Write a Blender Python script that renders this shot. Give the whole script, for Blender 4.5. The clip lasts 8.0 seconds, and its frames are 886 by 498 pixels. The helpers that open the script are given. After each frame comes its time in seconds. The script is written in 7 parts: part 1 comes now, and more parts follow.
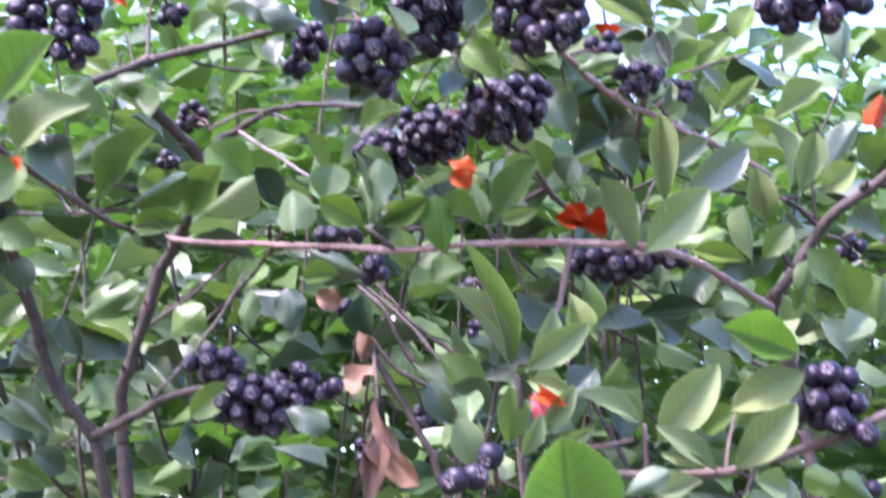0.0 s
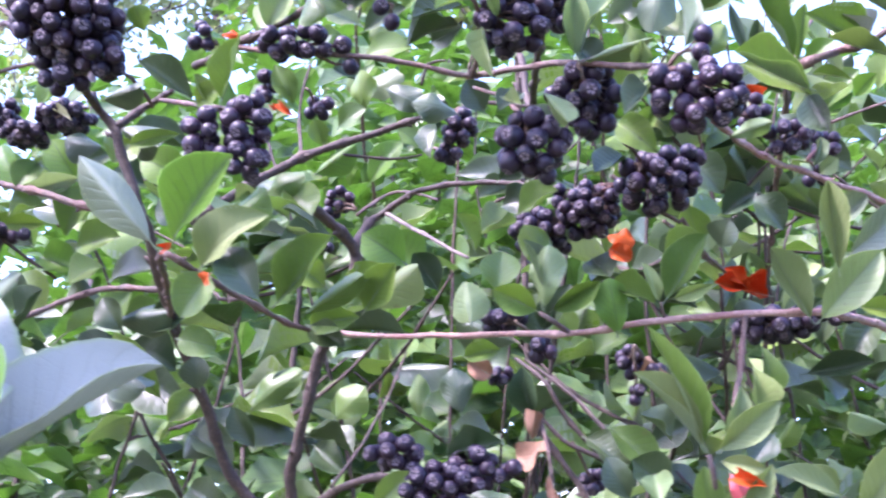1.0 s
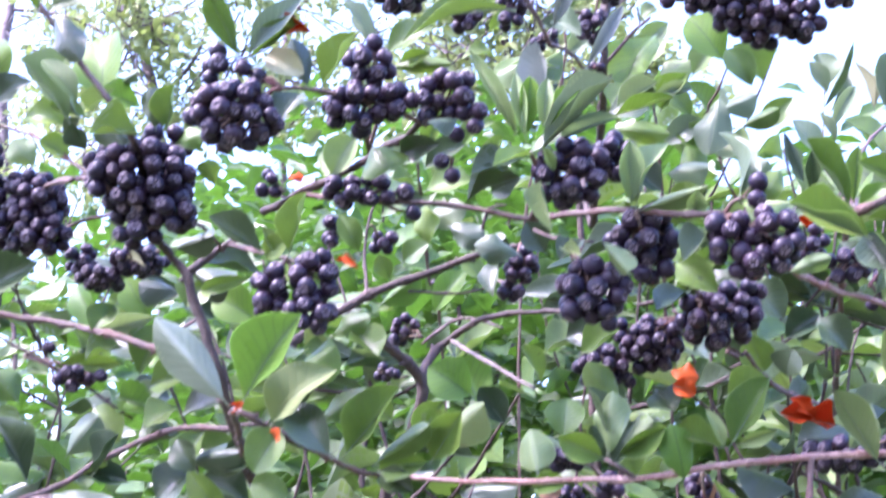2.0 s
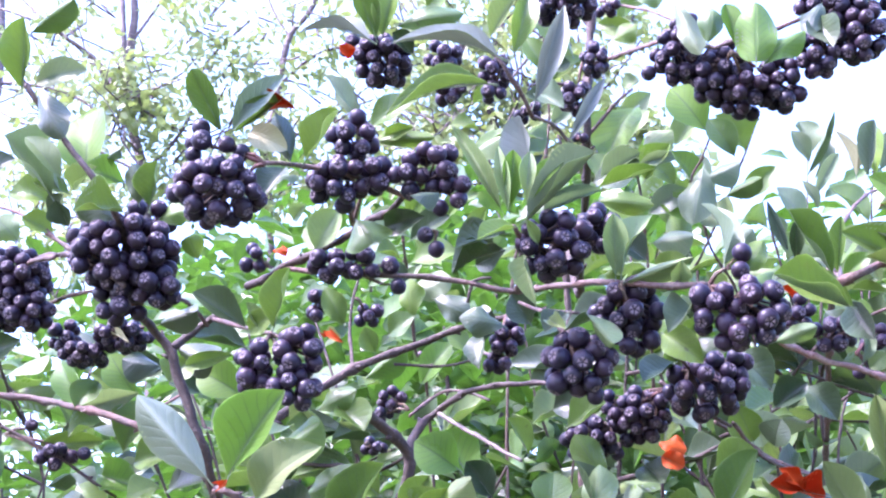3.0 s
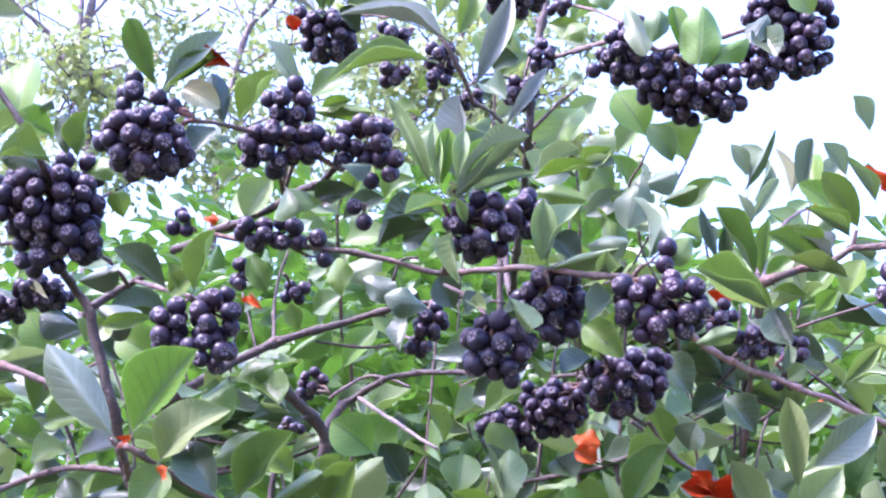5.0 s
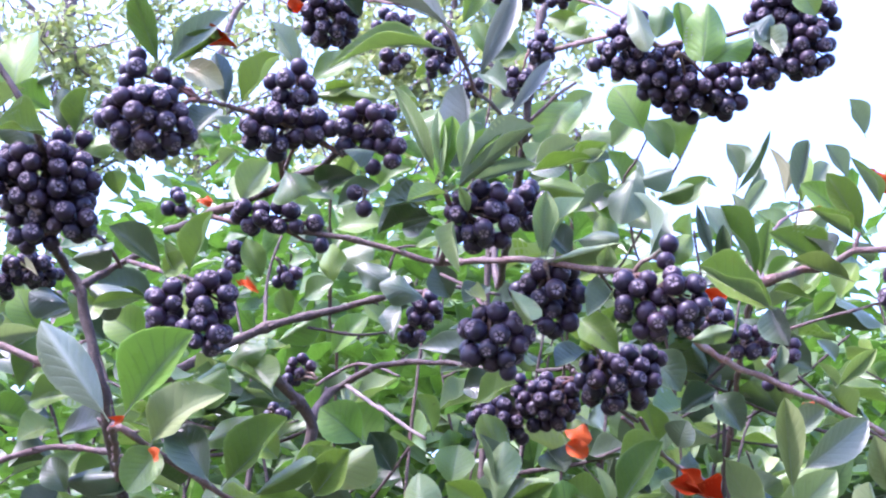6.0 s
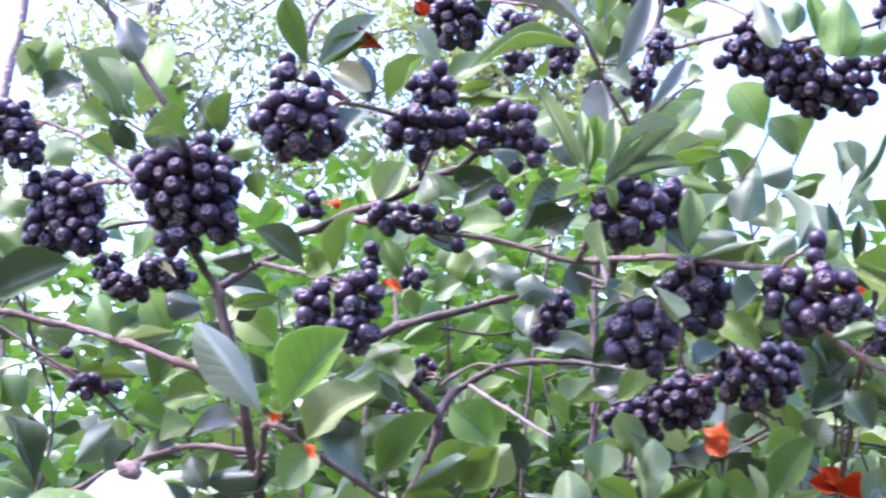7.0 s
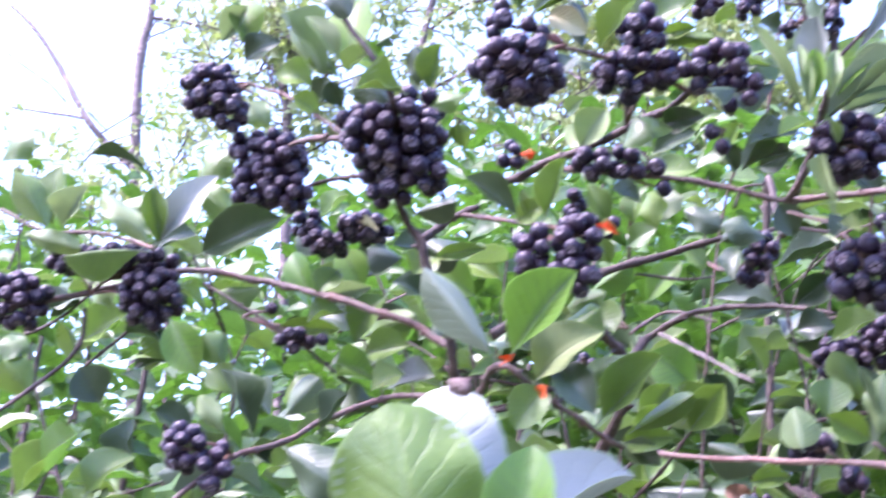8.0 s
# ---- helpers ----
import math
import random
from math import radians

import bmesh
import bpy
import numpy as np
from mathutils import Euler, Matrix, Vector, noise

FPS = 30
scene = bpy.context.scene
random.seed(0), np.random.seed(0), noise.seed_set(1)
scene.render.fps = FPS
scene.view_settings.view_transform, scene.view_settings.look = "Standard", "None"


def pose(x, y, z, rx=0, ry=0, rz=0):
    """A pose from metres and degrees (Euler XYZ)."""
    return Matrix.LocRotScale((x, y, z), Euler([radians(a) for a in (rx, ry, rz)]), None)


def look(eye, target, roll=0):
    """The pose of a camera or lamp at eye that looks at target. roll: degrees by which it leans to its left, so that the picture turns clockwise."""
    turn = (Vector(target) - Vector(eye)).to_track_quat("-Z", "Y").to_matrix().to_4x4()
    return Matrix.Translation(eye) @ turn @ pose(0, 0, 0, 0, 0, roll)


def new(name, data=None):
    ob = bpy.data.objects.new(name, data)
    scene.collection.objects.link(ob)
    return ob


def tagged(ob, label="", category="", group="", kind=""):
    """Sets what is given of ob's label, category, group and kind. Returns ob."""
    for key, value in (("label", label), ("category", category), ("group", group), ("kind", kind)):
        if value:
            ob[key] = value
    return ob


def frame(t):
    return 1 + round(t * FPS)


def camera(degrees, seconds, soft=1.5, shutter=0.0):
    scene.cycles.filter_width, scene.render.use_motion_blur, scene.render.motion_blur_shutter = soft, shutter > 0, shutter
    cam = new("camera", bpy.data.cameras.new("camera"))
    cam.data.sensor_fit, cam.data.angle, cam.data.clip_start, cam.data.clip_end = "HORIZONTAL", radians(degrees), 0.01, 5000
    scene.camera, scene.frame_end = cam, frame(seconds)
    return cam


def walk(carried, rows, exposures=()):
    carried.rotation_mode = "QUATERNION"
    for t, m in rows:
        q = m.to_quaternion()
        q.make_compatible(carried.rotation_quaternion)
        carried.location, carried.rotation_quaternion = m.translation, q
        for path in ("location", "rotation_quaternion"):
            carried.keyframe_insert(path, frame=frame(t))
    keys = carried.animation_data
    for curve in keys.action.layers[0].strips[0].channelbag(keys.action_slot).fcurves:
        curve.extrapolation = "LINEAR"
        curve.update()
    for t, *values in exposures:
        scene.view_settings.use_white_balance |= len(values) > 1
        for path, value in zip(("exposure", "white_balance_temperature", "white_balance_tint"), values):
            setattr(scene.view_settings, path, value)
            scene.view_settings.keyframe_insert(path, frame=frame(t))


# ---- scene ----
cam = camera(37.81, 8.0, soft=2.2, shutter=0.5)
walk(cam, [
    (0.0, look((0.0000, 0.0000, 1.4000), (0.0012, 0.5821, 1.5454), 1.23)),
    (0.5, look((-0.0125, -0.0084, 1.4095), (-0.0308, 0.5666, 1.5799), 1.11)),
    (1.0, look((-0.0285, -0.0155, 1.4176), (-0.0766, 0.5596, 1.5815), -1.64)),
    (1.5, look((-0.0348, -0.0261, 1.4215), (-0.1077, 0.5440, 1.5939), -1.09)),
    (2.0, look((-0.0244, -0.0372, 1.4436), (-0.0999, 0.5231, 1.6445), -2.19)),
    (2.2, look((-0.0223, -0.0361, 1.4494), (-0.0906, 0.5222, 1.6583), -2.82)),
    (3.3, look((-0.0225, -0.0366, 1.4435), (-0.0887, 0.5117, 1.6780), -3.14)),
    (3.5, look((-0.0190, -0.0332, 1.4416), (-0.0797, 0.5149, 1.6779), -3.01)),
    (4.0, look((-0.0150, -0.0288, 1.4441), (-0.0661, 0.5185, 1.6845), -3.20)),
    (4.5, look((-0.0147, -0.0263, 1.4410), (-0.0668, 0.5203, 1.6829), -1.81)),
    (4.7, look((-0.0144, -0.0269, 1.4367), (-0.0629, 0.5215, 1.6752), -0.65)),
    (5.8, look((-0.0227, -0.0198, 1.4316), (-0.0556, 0.5334, 1.6616), 1.61)),
    (6.0, look((-0.0257, -0.0222, 1.4339), (-0.0573, 0.5310, 1.6639), 1.87)),
    (6.5, look((-0.0371, -0.0247, 1.4328), (-0.0802, 0.5272, 1.6641), 2.21)),
    (7.0, look((-0.0584, -0.0276, 1.4291), (-0.1238, 0.5226, 1.6594), 2.66)),
    (7.5, look((-0.0753, -0.0306, 1.4272), (-0.1640, 0.5174, 1.6550), 2.84)),
    (8.0, look((-0.1026, -0.0363, 1.4141), (-0.2234, 0.5111, 1.6281), 3.01)),
], exposures=[(0.0, 2.15, 5650, 38), (1.5, 2.28, 5600, 40), (3.5, 2.4, 5450, 42), (5.0, 2.2, 5450, 42), (6.5, 2.15, 5500, 41), (8.0, 2.2, 5600, 41)])

# ---- light: a bright, thinly overcast sky, the veiled sun high to the side and behind the viewer ----
SUN_EL, SUN_AZ = radians(58), radians(-120)
world = bpy.data.worlds.new("sky")
scene.world = world
world.use_nodes = True
wn, wl = world.node_tree.nodes, world.node_tree.links
wn.clear()
sky = wn.new("ShaderNodeTexSky")
sky.sky_type = "NISHITA"
sky.sun_disc = False
sky.sun_elevation, sky.sun_rotation = SUN_EL, SUN_AZ
sky.dust_density, sky.air_density, sky.ozone_density = 3.0, 1.0, 1.0
soften = wn.new("ShaderNodeHueSaturation")
soften.inputs["Saturation"].default_value = 1.12
ground_bg = wn.new("ShaderNodeBackground")
ground_bg.inputs["Strength"].default_value = 0.265
wout = wn.new("ShaderNodeOutputWorld")
wl.new(sky.outputs["Color"], soften.inputs["Color"])
wl.new(soften.outputs["Color"], ground_bg.inputs["Color"])
wl.new(ground_bg.outputs["Background"], wout.inputs["Surface"])

sun = new("sun", bpy.data.lights.new("sun", "SUN"))
sun.data.energy, sun.data.angle, sun.data.color = 3.0, radians(9), (1.0, 0.945, 0.89)
sun.matrix_world = look((math.sin(SUN_AZ) * math.cos(SUN_EL) * 20, math.cos(SUN_AZ) * math.cos(SUN_EL) * 20, math.sin(SUN_EL) * 20), (0, 0, 0))


# ---- materials ----
class Mat:
    """A node material with small helpers to wire it."""

    def __init__(self, name):
        self.mat = bpy.data.materials.new(name)
        self.mat.use_nodes = True
        self.n, self.l = self.mat.node_tree.nodes, self.mat.node_tree.links
        self.n.clear()
        self.out = self.n.new("ShaderNodeOutputMaterial")

    def node(self, kind, **inputs):
        nd = self.n.new("ShaderNode" + kind)
        for key, value in inputs.items():
            self.set(nd, key.replace("_", " "), value)
        return nd

    def set(self, nd, key, value):
        sock = nd.inputs[int(key)] if key.isdigit() else nd.inputs[key]
        if isinstance(value, bpy.types.NodeSocket):
            self.l.new(value, sock)
        else:
            sock.default_value = value

    def math(self, op, a, b=0.0, c=0.0):
        nd = self.n.new("ShaderNodeMath")
        nd.operation = op
        for i, v in enumerate((a, b, c)):
            self.set(nd, str(i), v)
        return nd.outputs[0]

    def mix(self, fac, a, b):
        nd = self.n.new("ShaderNodeMix")
        nd.data_type = "RGBA"
        for i, v in ((0, fac), (6, a), (7, b)):
            self.set(nd, str(i), v if isinstance(v, (float, bpy.types.NodeSocket)) else (*v, 1.0))
        return nd.outputs[2]

    def ramp(self, fac, lo, hi):
        nd = self.n.new("ShaderNodeMapRange")
        for key, v in (("Value", fac), ("From Min", lo), ("From Max", hi)):
            self.set(nd, key, v)
        return nd.outputs[0]

    def noise(self, scale, detail=3.0, vector=None, rough=0.55):
        nd = self.node("TexNoise", Scale=scale, Detail=detail, Roughness=rough)
        if vector is not None:
            self.l.new(vector, nd.inputs["Vector"])
        return nd.outputs["Fac"]

    def bump(self, height, strength, distance):
        return self.node("Bump", Height=height, Strength=strength, Distance=distance).outputs["Normal"]

    def finish(self, shader):
        self.l.new(shader, self.out.inputs["Surface"])
        return self.mat


def leaf_material(name, deep, light, vein, glow, rough=0.34, through_light=0.35, spots=None, pieces=False, rim=None, gloss=0.52):
    """Leaf blade: midrib, curved side veins, a fine net of veinlets, a pale rim, blotches, a waxy gloss and light that shines through."""
    m = Mat(name)
    co = m.node("TexCoord").outputs["UV"]
    sep = m.node("SeparateXYZ", Vector=co)
    x, y = sep.outputs["X"], sep.outputs["Y"]
    ax = m.math("ABSOLUTE", m.math("SUBTRACT", x, 0.5))
    place = m.node("NewGeometry").outputs["Position"]
    if pieces:
        rnd = m.node("NewGeometry").outputs["Random Per Island"]
    else:
        rnd = m.node("ObjectInfo").outputs["Random"]
    other = m.math("FRACT", m.math("MULTIPLY", rnd, 7.31))
    blotch = m.noise(60.0, 4.0, place)
    grain = m.noise(900.0, 2.0, place)
    rib = m.ramp(ax, 0.04, 0.008)
    run = m.math("SUBTRACT", y, m.math("MULTIPLY", m.math("POWER", ax, 0.8), 0.5))
    run = m.math("ADD", run, m.math("MULTIPLY", m.math("SUBTRACT", blotch, 0.5), 0.05))
    wave = m.math("SINE", m.math("ADD", m.math("MULTIPLY", run, 58.0), m.math("MULTIPLY", other, 6.0)))
    side = m.math("MULTIPLY", m.ramp(wave, 0.78, 1.0), m.ramp(ax, 0.49, 0.3))
    net = m.node("TexVoronoi", Scale=420.0, Vector=place)
    net.feature = "DISTANCE_TO_EDGE"
    mesh_lines = m.ramp(net.outputs["Distance"], 0.10, 0.0)
    veins = m.math("MAXIMUM", rib, m.math("MULTIPLY", side, 0.55))
    tone = m.math("ADD", m.math("MULTIPLY", rnd, 0.62), m.math("MULTIPLY", m.ramp(blotch, 0.36, 0.68), 0.5))
    col = m.mix(tone, deep, light)
    col = m.mix(m.math("MULTIPLY", m.ramp(other, 0.62, 1.0), 0.45), col, (deep[0] * 1.1, deep[1] * 1.2, deep[2] * 1.7))
    col = m.mix(m.math("MULTIPLY", m.ramp(other, 0.3, 0.0), 0.4), col, (light[0] * 1.25, light[1] * 1.08, light[2] * 0.75))
    col = m.mix(m.math("MULTIPLY", mesh_lines, 0.10), col, vein)
    col = m.mix(m.math("MULTIPLY", veins, 0.42), col, vein)
    col = m.mix(m.math("MULTIPLY", m.ramp(ax, 0.455, 0.5), 0.55), col, rim or vein)
    if spots:
        sp = m.ramp(m.noise(230.0, 3.0, place), 0.68, 0.74)
        col = m.mix(m.math("MULTIPLY", sp, 0.75), col, spots)
        worn = m.math("MULTIPLY", m.ramp(m.noise(95.0, 5.0, place), 0.62, 0.70), m.ramp(ax, 0.3, 0.5))
        col = m.mix(m.math("MULTIPLY", worn, 0.8), col, (0.14, 0.085, 0.045))
    h = m.math("ADD", m.math("MULTIPLY", veins, -0.5), m.math("MULTIPLY", blotch, 1.6))
    h = m.math("ADD", h, m.math("MULTIPLY", mesh_lines, -0.1))
    h = m.math("ADD", h, m.math("MULTIPLY", m.math("MULTIPLY", wave, m.ramp(ax, 0.0, 0.15)), -0.07))
    h = m.math("ADD", h, m.math("MULTIPLY", grain, 0.15))
    nrm = m.bump(h, 0.6, 0.0007)
    ro = m.math("ADD", rough, m.math("MULTIPLY", m.math("SUBTRACT", blotch, 0.5), 0.4))
    bsdf = m.node("BsdfPrincipled", Base_Color=col, Roughness=ro, Normal=nrm, IOR=1.5, Specular_IOR_Level=gloss)
    back = m.node("BsdfTranslucent", Color=m.mix(m.math("SUBTRACT", 0.5, m.math("MULTIPLY", veins, 0.4)), col, glow))
    mixed = m.node("MixShader")
    m.set(mixed, "0", through_light)
    m.l.new(bsdf.outputs[0], mixed.inputs[1])
    m.l.new(back.outputs[0], mixed.inputs[2])
    return m.finish(mixed.outputs[0])


LEAF = {
    "green": leaf_material("leaf_green", (0.042, 0.082, 0.018), (0.150, 0.232, 0.045), (0.20, 0.29, 0.10), (0.44, 0.68, 0.10), 0.36, 0.42, gloss=0.5, spots=(0.06, 0.05, 0.03), rim=(0.25, 0.34, 0.12)),
    "young": leaf_material("leaf_young_green", (0.13, 0.195, 0.07), (0.24, 0.305, 0.12), (0.26, 0.33, 0.16), (0.46, 0.66, 0.18), 0.42, 0.42, gloss=0.6, spots=(0.12, 0.09, 0.05), rim=(0.34, 0.42, 0.17)),
    # green darkened to paint shade onto leaves in shadow or turned away
    "dark": leaf_material("leaf_shaded_green", (0.022, 0.041, 0.017), (0.056, 0.090, 0.032), (0.05, 0.09, 0.045), (0.16, 0.34, 0.06), 0.36, 0.25, rim=(0.15, 0.22, 0.09), gloss=0.7),
    "bright": leaf_material("leaf_bright_green", (0.085, 0.16, 0.025), (0.165, 0.265, 0.046), (0.13, 0.25, 0.08), (0.40, 0.78, 0.10), 0.34, 0.55),
    "matte": leaf_material("leaf_matte_olive", (0.125, 0.165, 0.062), (0.185, 0.225, 0.088), (0.21, 0.26, 0.11), (0.42, 0.56, 0.15), 0.6, 0.35, rim=(0.30, 0.36, 0.15), gloss=0.25),
    "pink": leaf_material("leaf_pink_red", (0.42, 0.05, 0.07), (0.60, 0.13, 0.15), (0.5, 0.2, 0.15), (0.8, 0.15, 0.15), 0.4, 0.35),
    "red": leaf_material("leaf_red", (0.21, 0.017, 0.002), (0.40, 0.060, 0.004), (0.36, 0.08, 0.01), (0.75, 0.11, 0.004), 0.55, 0.35, gloss=0.12, spots=(0.12, 0.02, 0.01)),
    "orange": leaf_material("leaf_orange", (0.36, 0.056, 0.007), (0.50, 0.10, 0.014), (0.45, 0.12, 0.03), (0.80, 0.16, 0.012), 0.5, 0.35, gloss=0.25),
    "dry": leaf_material("leaf_dry_brown", (0.15, 0.08, 0.048), (0.30, 0.17, 0.10), (0.15, 0.07, 0.035), (0.4, 0.18, 0.06), 0.7, 0.2, spots=(0.08, 0.035, 0.02)),
    # leaf undersides; also paints haze and glare onto leaves against the sky
    "pale": leaf_material("leaf_underside_and_hazed", (0.115, 0.165, 0.095), (0.20, 0.255, 0.145), (0.29, 0.34, 0.25), (0.60, 0.72, 0.38), 0.42, 0.5),
    "cream": leaf_material("leaf_bleached_cream", (0.30, 0.30, 0.16), (0.43, 0.42, 0.25), (0.5, 0.48, 0.3), (0.6, 0.6, 0.3), 0.5, 0.3),
    "grey": leaf_material("leaf_felted_grey", (0.21, 0.235, 0.20), (0.33, 0.345, 0.30), (0.22, 0.27, 0.21), (0.42, 0.50, 0.34), 0.55, 0.25, rim=(0.20, 0.30, 0.10)),
    # green greyed to paint sky sheen onto the blade, besides its gloss
    "silver": leaf_material("leaf_sky_sheen", (0.085, 0.125, 0.085), (0.150, 0.200, 0.140), (0.24, 0.29, 0.21), (0.25, 0.38, 0.14), 0.44, 0.25, rim=(0.26, 0.33, 0.16), gloss=0.9),
    "far": leaf_material("foliage_behind", (0.028, 0.060, 0.027), (0.15, 0.245, 0.082), (0.15, 0.26, 0.08), (0.45, 0.72, 0.17), 0.33, 0.55, pieces=True),
    # yellowish green paled in its colour to stand for haze before the trees
    "tree": leaf_material("tree_foliage_hazed", (0.21, 0.27, 0.105), (0.44, 0.49, 0.25), (0.36, 0.42, 0.2), (0.72, 0.82, 0.40), 0.5, 0.55, pieces=True),
}


def bark_material(name, deep, light, scale=180.0, red=None):
    """Young bark: lengthwise grain, grey bloom in patches, pale corky dots and small scars."""
    m = Mat(name)
    co = m.node("TexCoord").outputs["Object"]
    big, fine = m.noise(scale * 0.35, 4.0, co), m.noise(scale * 3, 4.0, co)
    patch = m.noise(scale * 0.9, 3.0, co)
    tone = m.math("ADD", m.math("MULTIPLY", m.ramp(big, 0.32, 0.68), 0.65), m.math("MULTIPLY", m.ramp(fine, 0.3, 0.7), 0.4))
    col = m.mix(tone, deep, light)
    if red:
        col = m.mix(m.ramp(m.noise(scale * 0.2, 2.0, co), 0.45, 0.65), col, red)
    col = m.mix(m.math("MULTIPLY", m.ramp(patch, 0.56, 0.68), 0.5), col, (light[0] * 1.5, light[1] * 1.45, light[2] * 1.4))
    dots = m.node("TexVoronoi", Scale=scale * 2.2, Vector=co)
    dot = m.ramp(dots.outputs["Distance"], 0.26, 0.14)
    col = m.mix(m.math("MULTIPLY", dot, 0.55), col, (light[0] * 2.2, light[1] * 2.1, light[2] * 1.9))
    scars = m.ramp(m.noise(scale * 1.6, 2.0, co), 0.66, 0.70)
    col = m.mix(m.math("MULTIPLY", scars, 0.75), col, (deep[0] * 0.6, deep[1] * 0.6, deep[2] * 0.6))
    h = m.math("ADD", m.math("MULTIPLY", fine, 0.8), m.math("MULTIPLY", patch, 1.2))
    h = m.math("ADD", h, m.math("MULTIPLY", dot, 0.5))
    nrm = m.bump(h, 0.9, 0.0012)
    return m.finish(m.node("BsdfPrincipled", Base_Color=col, Roughness=0.68, Normal=nrm).outputs[0])


BARK = bark_material("bark_brown_grey", (0.015, 0.0082, 0.0055), (0.064, 0.039, 0.028))
TWIG = bark_material("twig_bark_red_brown", (0.042, 0.027, 0.022), (0.125, 0.085, 0.070), 260.0, (0.11, 0.056, 0.043))
PALE_TWIG = bark_material("twig_bark_pale", (0.09, 0.07, 0.062), (0.20, 0.16, 0.14), 260.0)
PINK_TWIG = bark_material("twig_bark_pinkish", (0.15, 0.085, 0.075), (0.33, 0.22, 0.19), 260.0, (0.24, 0.12, 0.10))
STALK = bark_material("fruit_stalk_skin", (0.045, 0.038, 0.022), (0.115, 0.075, 0.045), 300.0, (0.11, 0.035, 0.028))
# bark lightened in its colour for the haze over distant trunks
HAZED_BARK = bark_material("tree_bark_hazed", (0.055, 0.040, 0.040), (0.15, 0.115, 0.11), 8.0)


def berry_material():
    """Black-purple skin with a thin bluish bloom, strengthened for veiling glare, a little browner on some berries."""
    m = Mat("berry_skin")
    rnd = m.node("ObjectInfo").outputs["Random"]
    place = m.node("NewGeometry").outputs["Position"]
    bloom = m.ramp(m.noise(260.0, 4.0, place), 0.35, 0.75)
    col = m.mix(rnd, (0.005, 0.004, 0.010), (0.018, 0.008, 0.013))
    # natural bloom, made stronger and bluer to paint in glare over the berries
    col = m.mix(m.math("MULTIPLY", bloom, 0.24), col, (0.070, 0.052, 0.105))
    ro = m.math("ADD", 0.33, m.math("MULTIPLY", bloom, 0.24))
    nrm = m.bump(m.noise(1400.0, 3.0, place), 0.15, 0.0005)
    return m.finish(m.node("BsdfPrincipled", Base_Color=col, Roughness=ro, Normal=nrm, IOR=1.42, Specular_IOR_Level=0.36).outputs[0])


BERRY = berry_material()


def crown_material():
    m = Mat("berry_crown_dry")
    place = m.node("NewGeometry").outputs["Position"]
    col = m.mix(m.noise(700.0, 3.0, place), (0.07, 0.05, 0.062), (0.21, 0.165, 0.18))
    return m.finish(m.node("BsdfPrincipled", Base_Color=col, Roughness=0.85).outputs[0])


CROWN = crown_material()


def ground_material():
    m = Mat("ground_grass_soil")
    place = m.node("NewGeometry").outputs["Position"]
    big, fine = m.noise(0.8, 4.0, place), m.noise(60.0, 4.0, place)
    col = m.mix(m.ramp(big, 0.35, 0.65), (0.05, 0.09, 0.025), (0.09, 0.065, 0.04))
    col = m.mix(m.math("MULTIPLY", fine, 0.7), col, (0.035, 0.05, 0.018))
    nrm = m.bump(m.math("ADD", fine, big), 0.8, 0.03)
    return m.finish(m.node("BsdfPrincipled", Base_Color=col, Roughness=0.9, Normal=nrm).outputs[0])


# ---- mesh helpers ----
def link_mesh(name, mesh, parent=None, label=""):
    ob = new(name, mesh)
    if parent is not None:
        ob.parent = parent
    return tagged(ob, label)


def part(name, bm, material, parent, label=""):
    """Link a bmesh as one mesh object under a thing or a part."""
    mesh = bpy.data.meshes.new(name)
    bm.to_mesh(mesh)
    bm.free()
    for mt in material if isinstance(material, (list, tuple)) else [material]:
        mesh.materials.append(mt)
    for p in mesh.polygons:
        p.use_smooth = True
    return link_mesh(name, mesh, parent, label)


def spline(points, radii, step):
    """A smooth curve through the points, as many (place, radius)."""
    pts = [Vector(p) for p in points]
    out = []
    for i in range(len(pts) - 1):
        p0, p1, p2, p3 = pts[max(i - 1, 0)], pts[i], pts[i + 1], pts[min(i + 2, len(pts) - 1)]
        n = max(1, round((p2 - p1).length / step))
        for k in range(n):
            u = k / n
            q = 0.5 * ((2 * p1) + (p2 - p0) * u + (2 * p0 - 5 * p1 + 4 * p2 - p3) * u * u + (3 * p1 - p0 - 3 * p2 + p3) * u**3)
            out.append((q, radii[i] * (1 - u) + radii[i + 1] * u))
    out.append((pts[-1], radii[-1]))
    return out


def tube(bm, points, radii, sides=8, step=0.012, rough=0.0, rng=None):
    """A tapered, slightly knobbly tube along the points, closed at both ends."""
    line = spline(points, radii, step)
    ways = [(line[min(i + 1, len(line) - 1)][0] - line[max(i - 1, 0)][0]).normalized() for i in range(len(line))]
    side = ways[0].orthogonal().normalized()
    rings = []
    for (p, r), w in zip(line, ways):
        side = (side - w * side.dot(w)).normalized()
        up = w.cross(side)
        k = 1 + (rng.uniform(-rough, rough) if rng else 0)
        rings.append([bm.verts.new(p + (side * math.cos(a) + up * math.sin(a)) * r * k * (1 + (rng.uniform(-rough, rough) * 0.5 if rng else 0)))
                      for a in (math.tau * j / sides for j in range(sides))])
    for a, b in zip(rings, rings[1:]):
        for j in range(sides):
            bm.faces.new((a[j], a[(j + 1) % sides], b[(j + 1) % sides], b[j]))
    bm.faces.new(list(reversed(rings[0])))
    bm.faces.new(rings[-1])


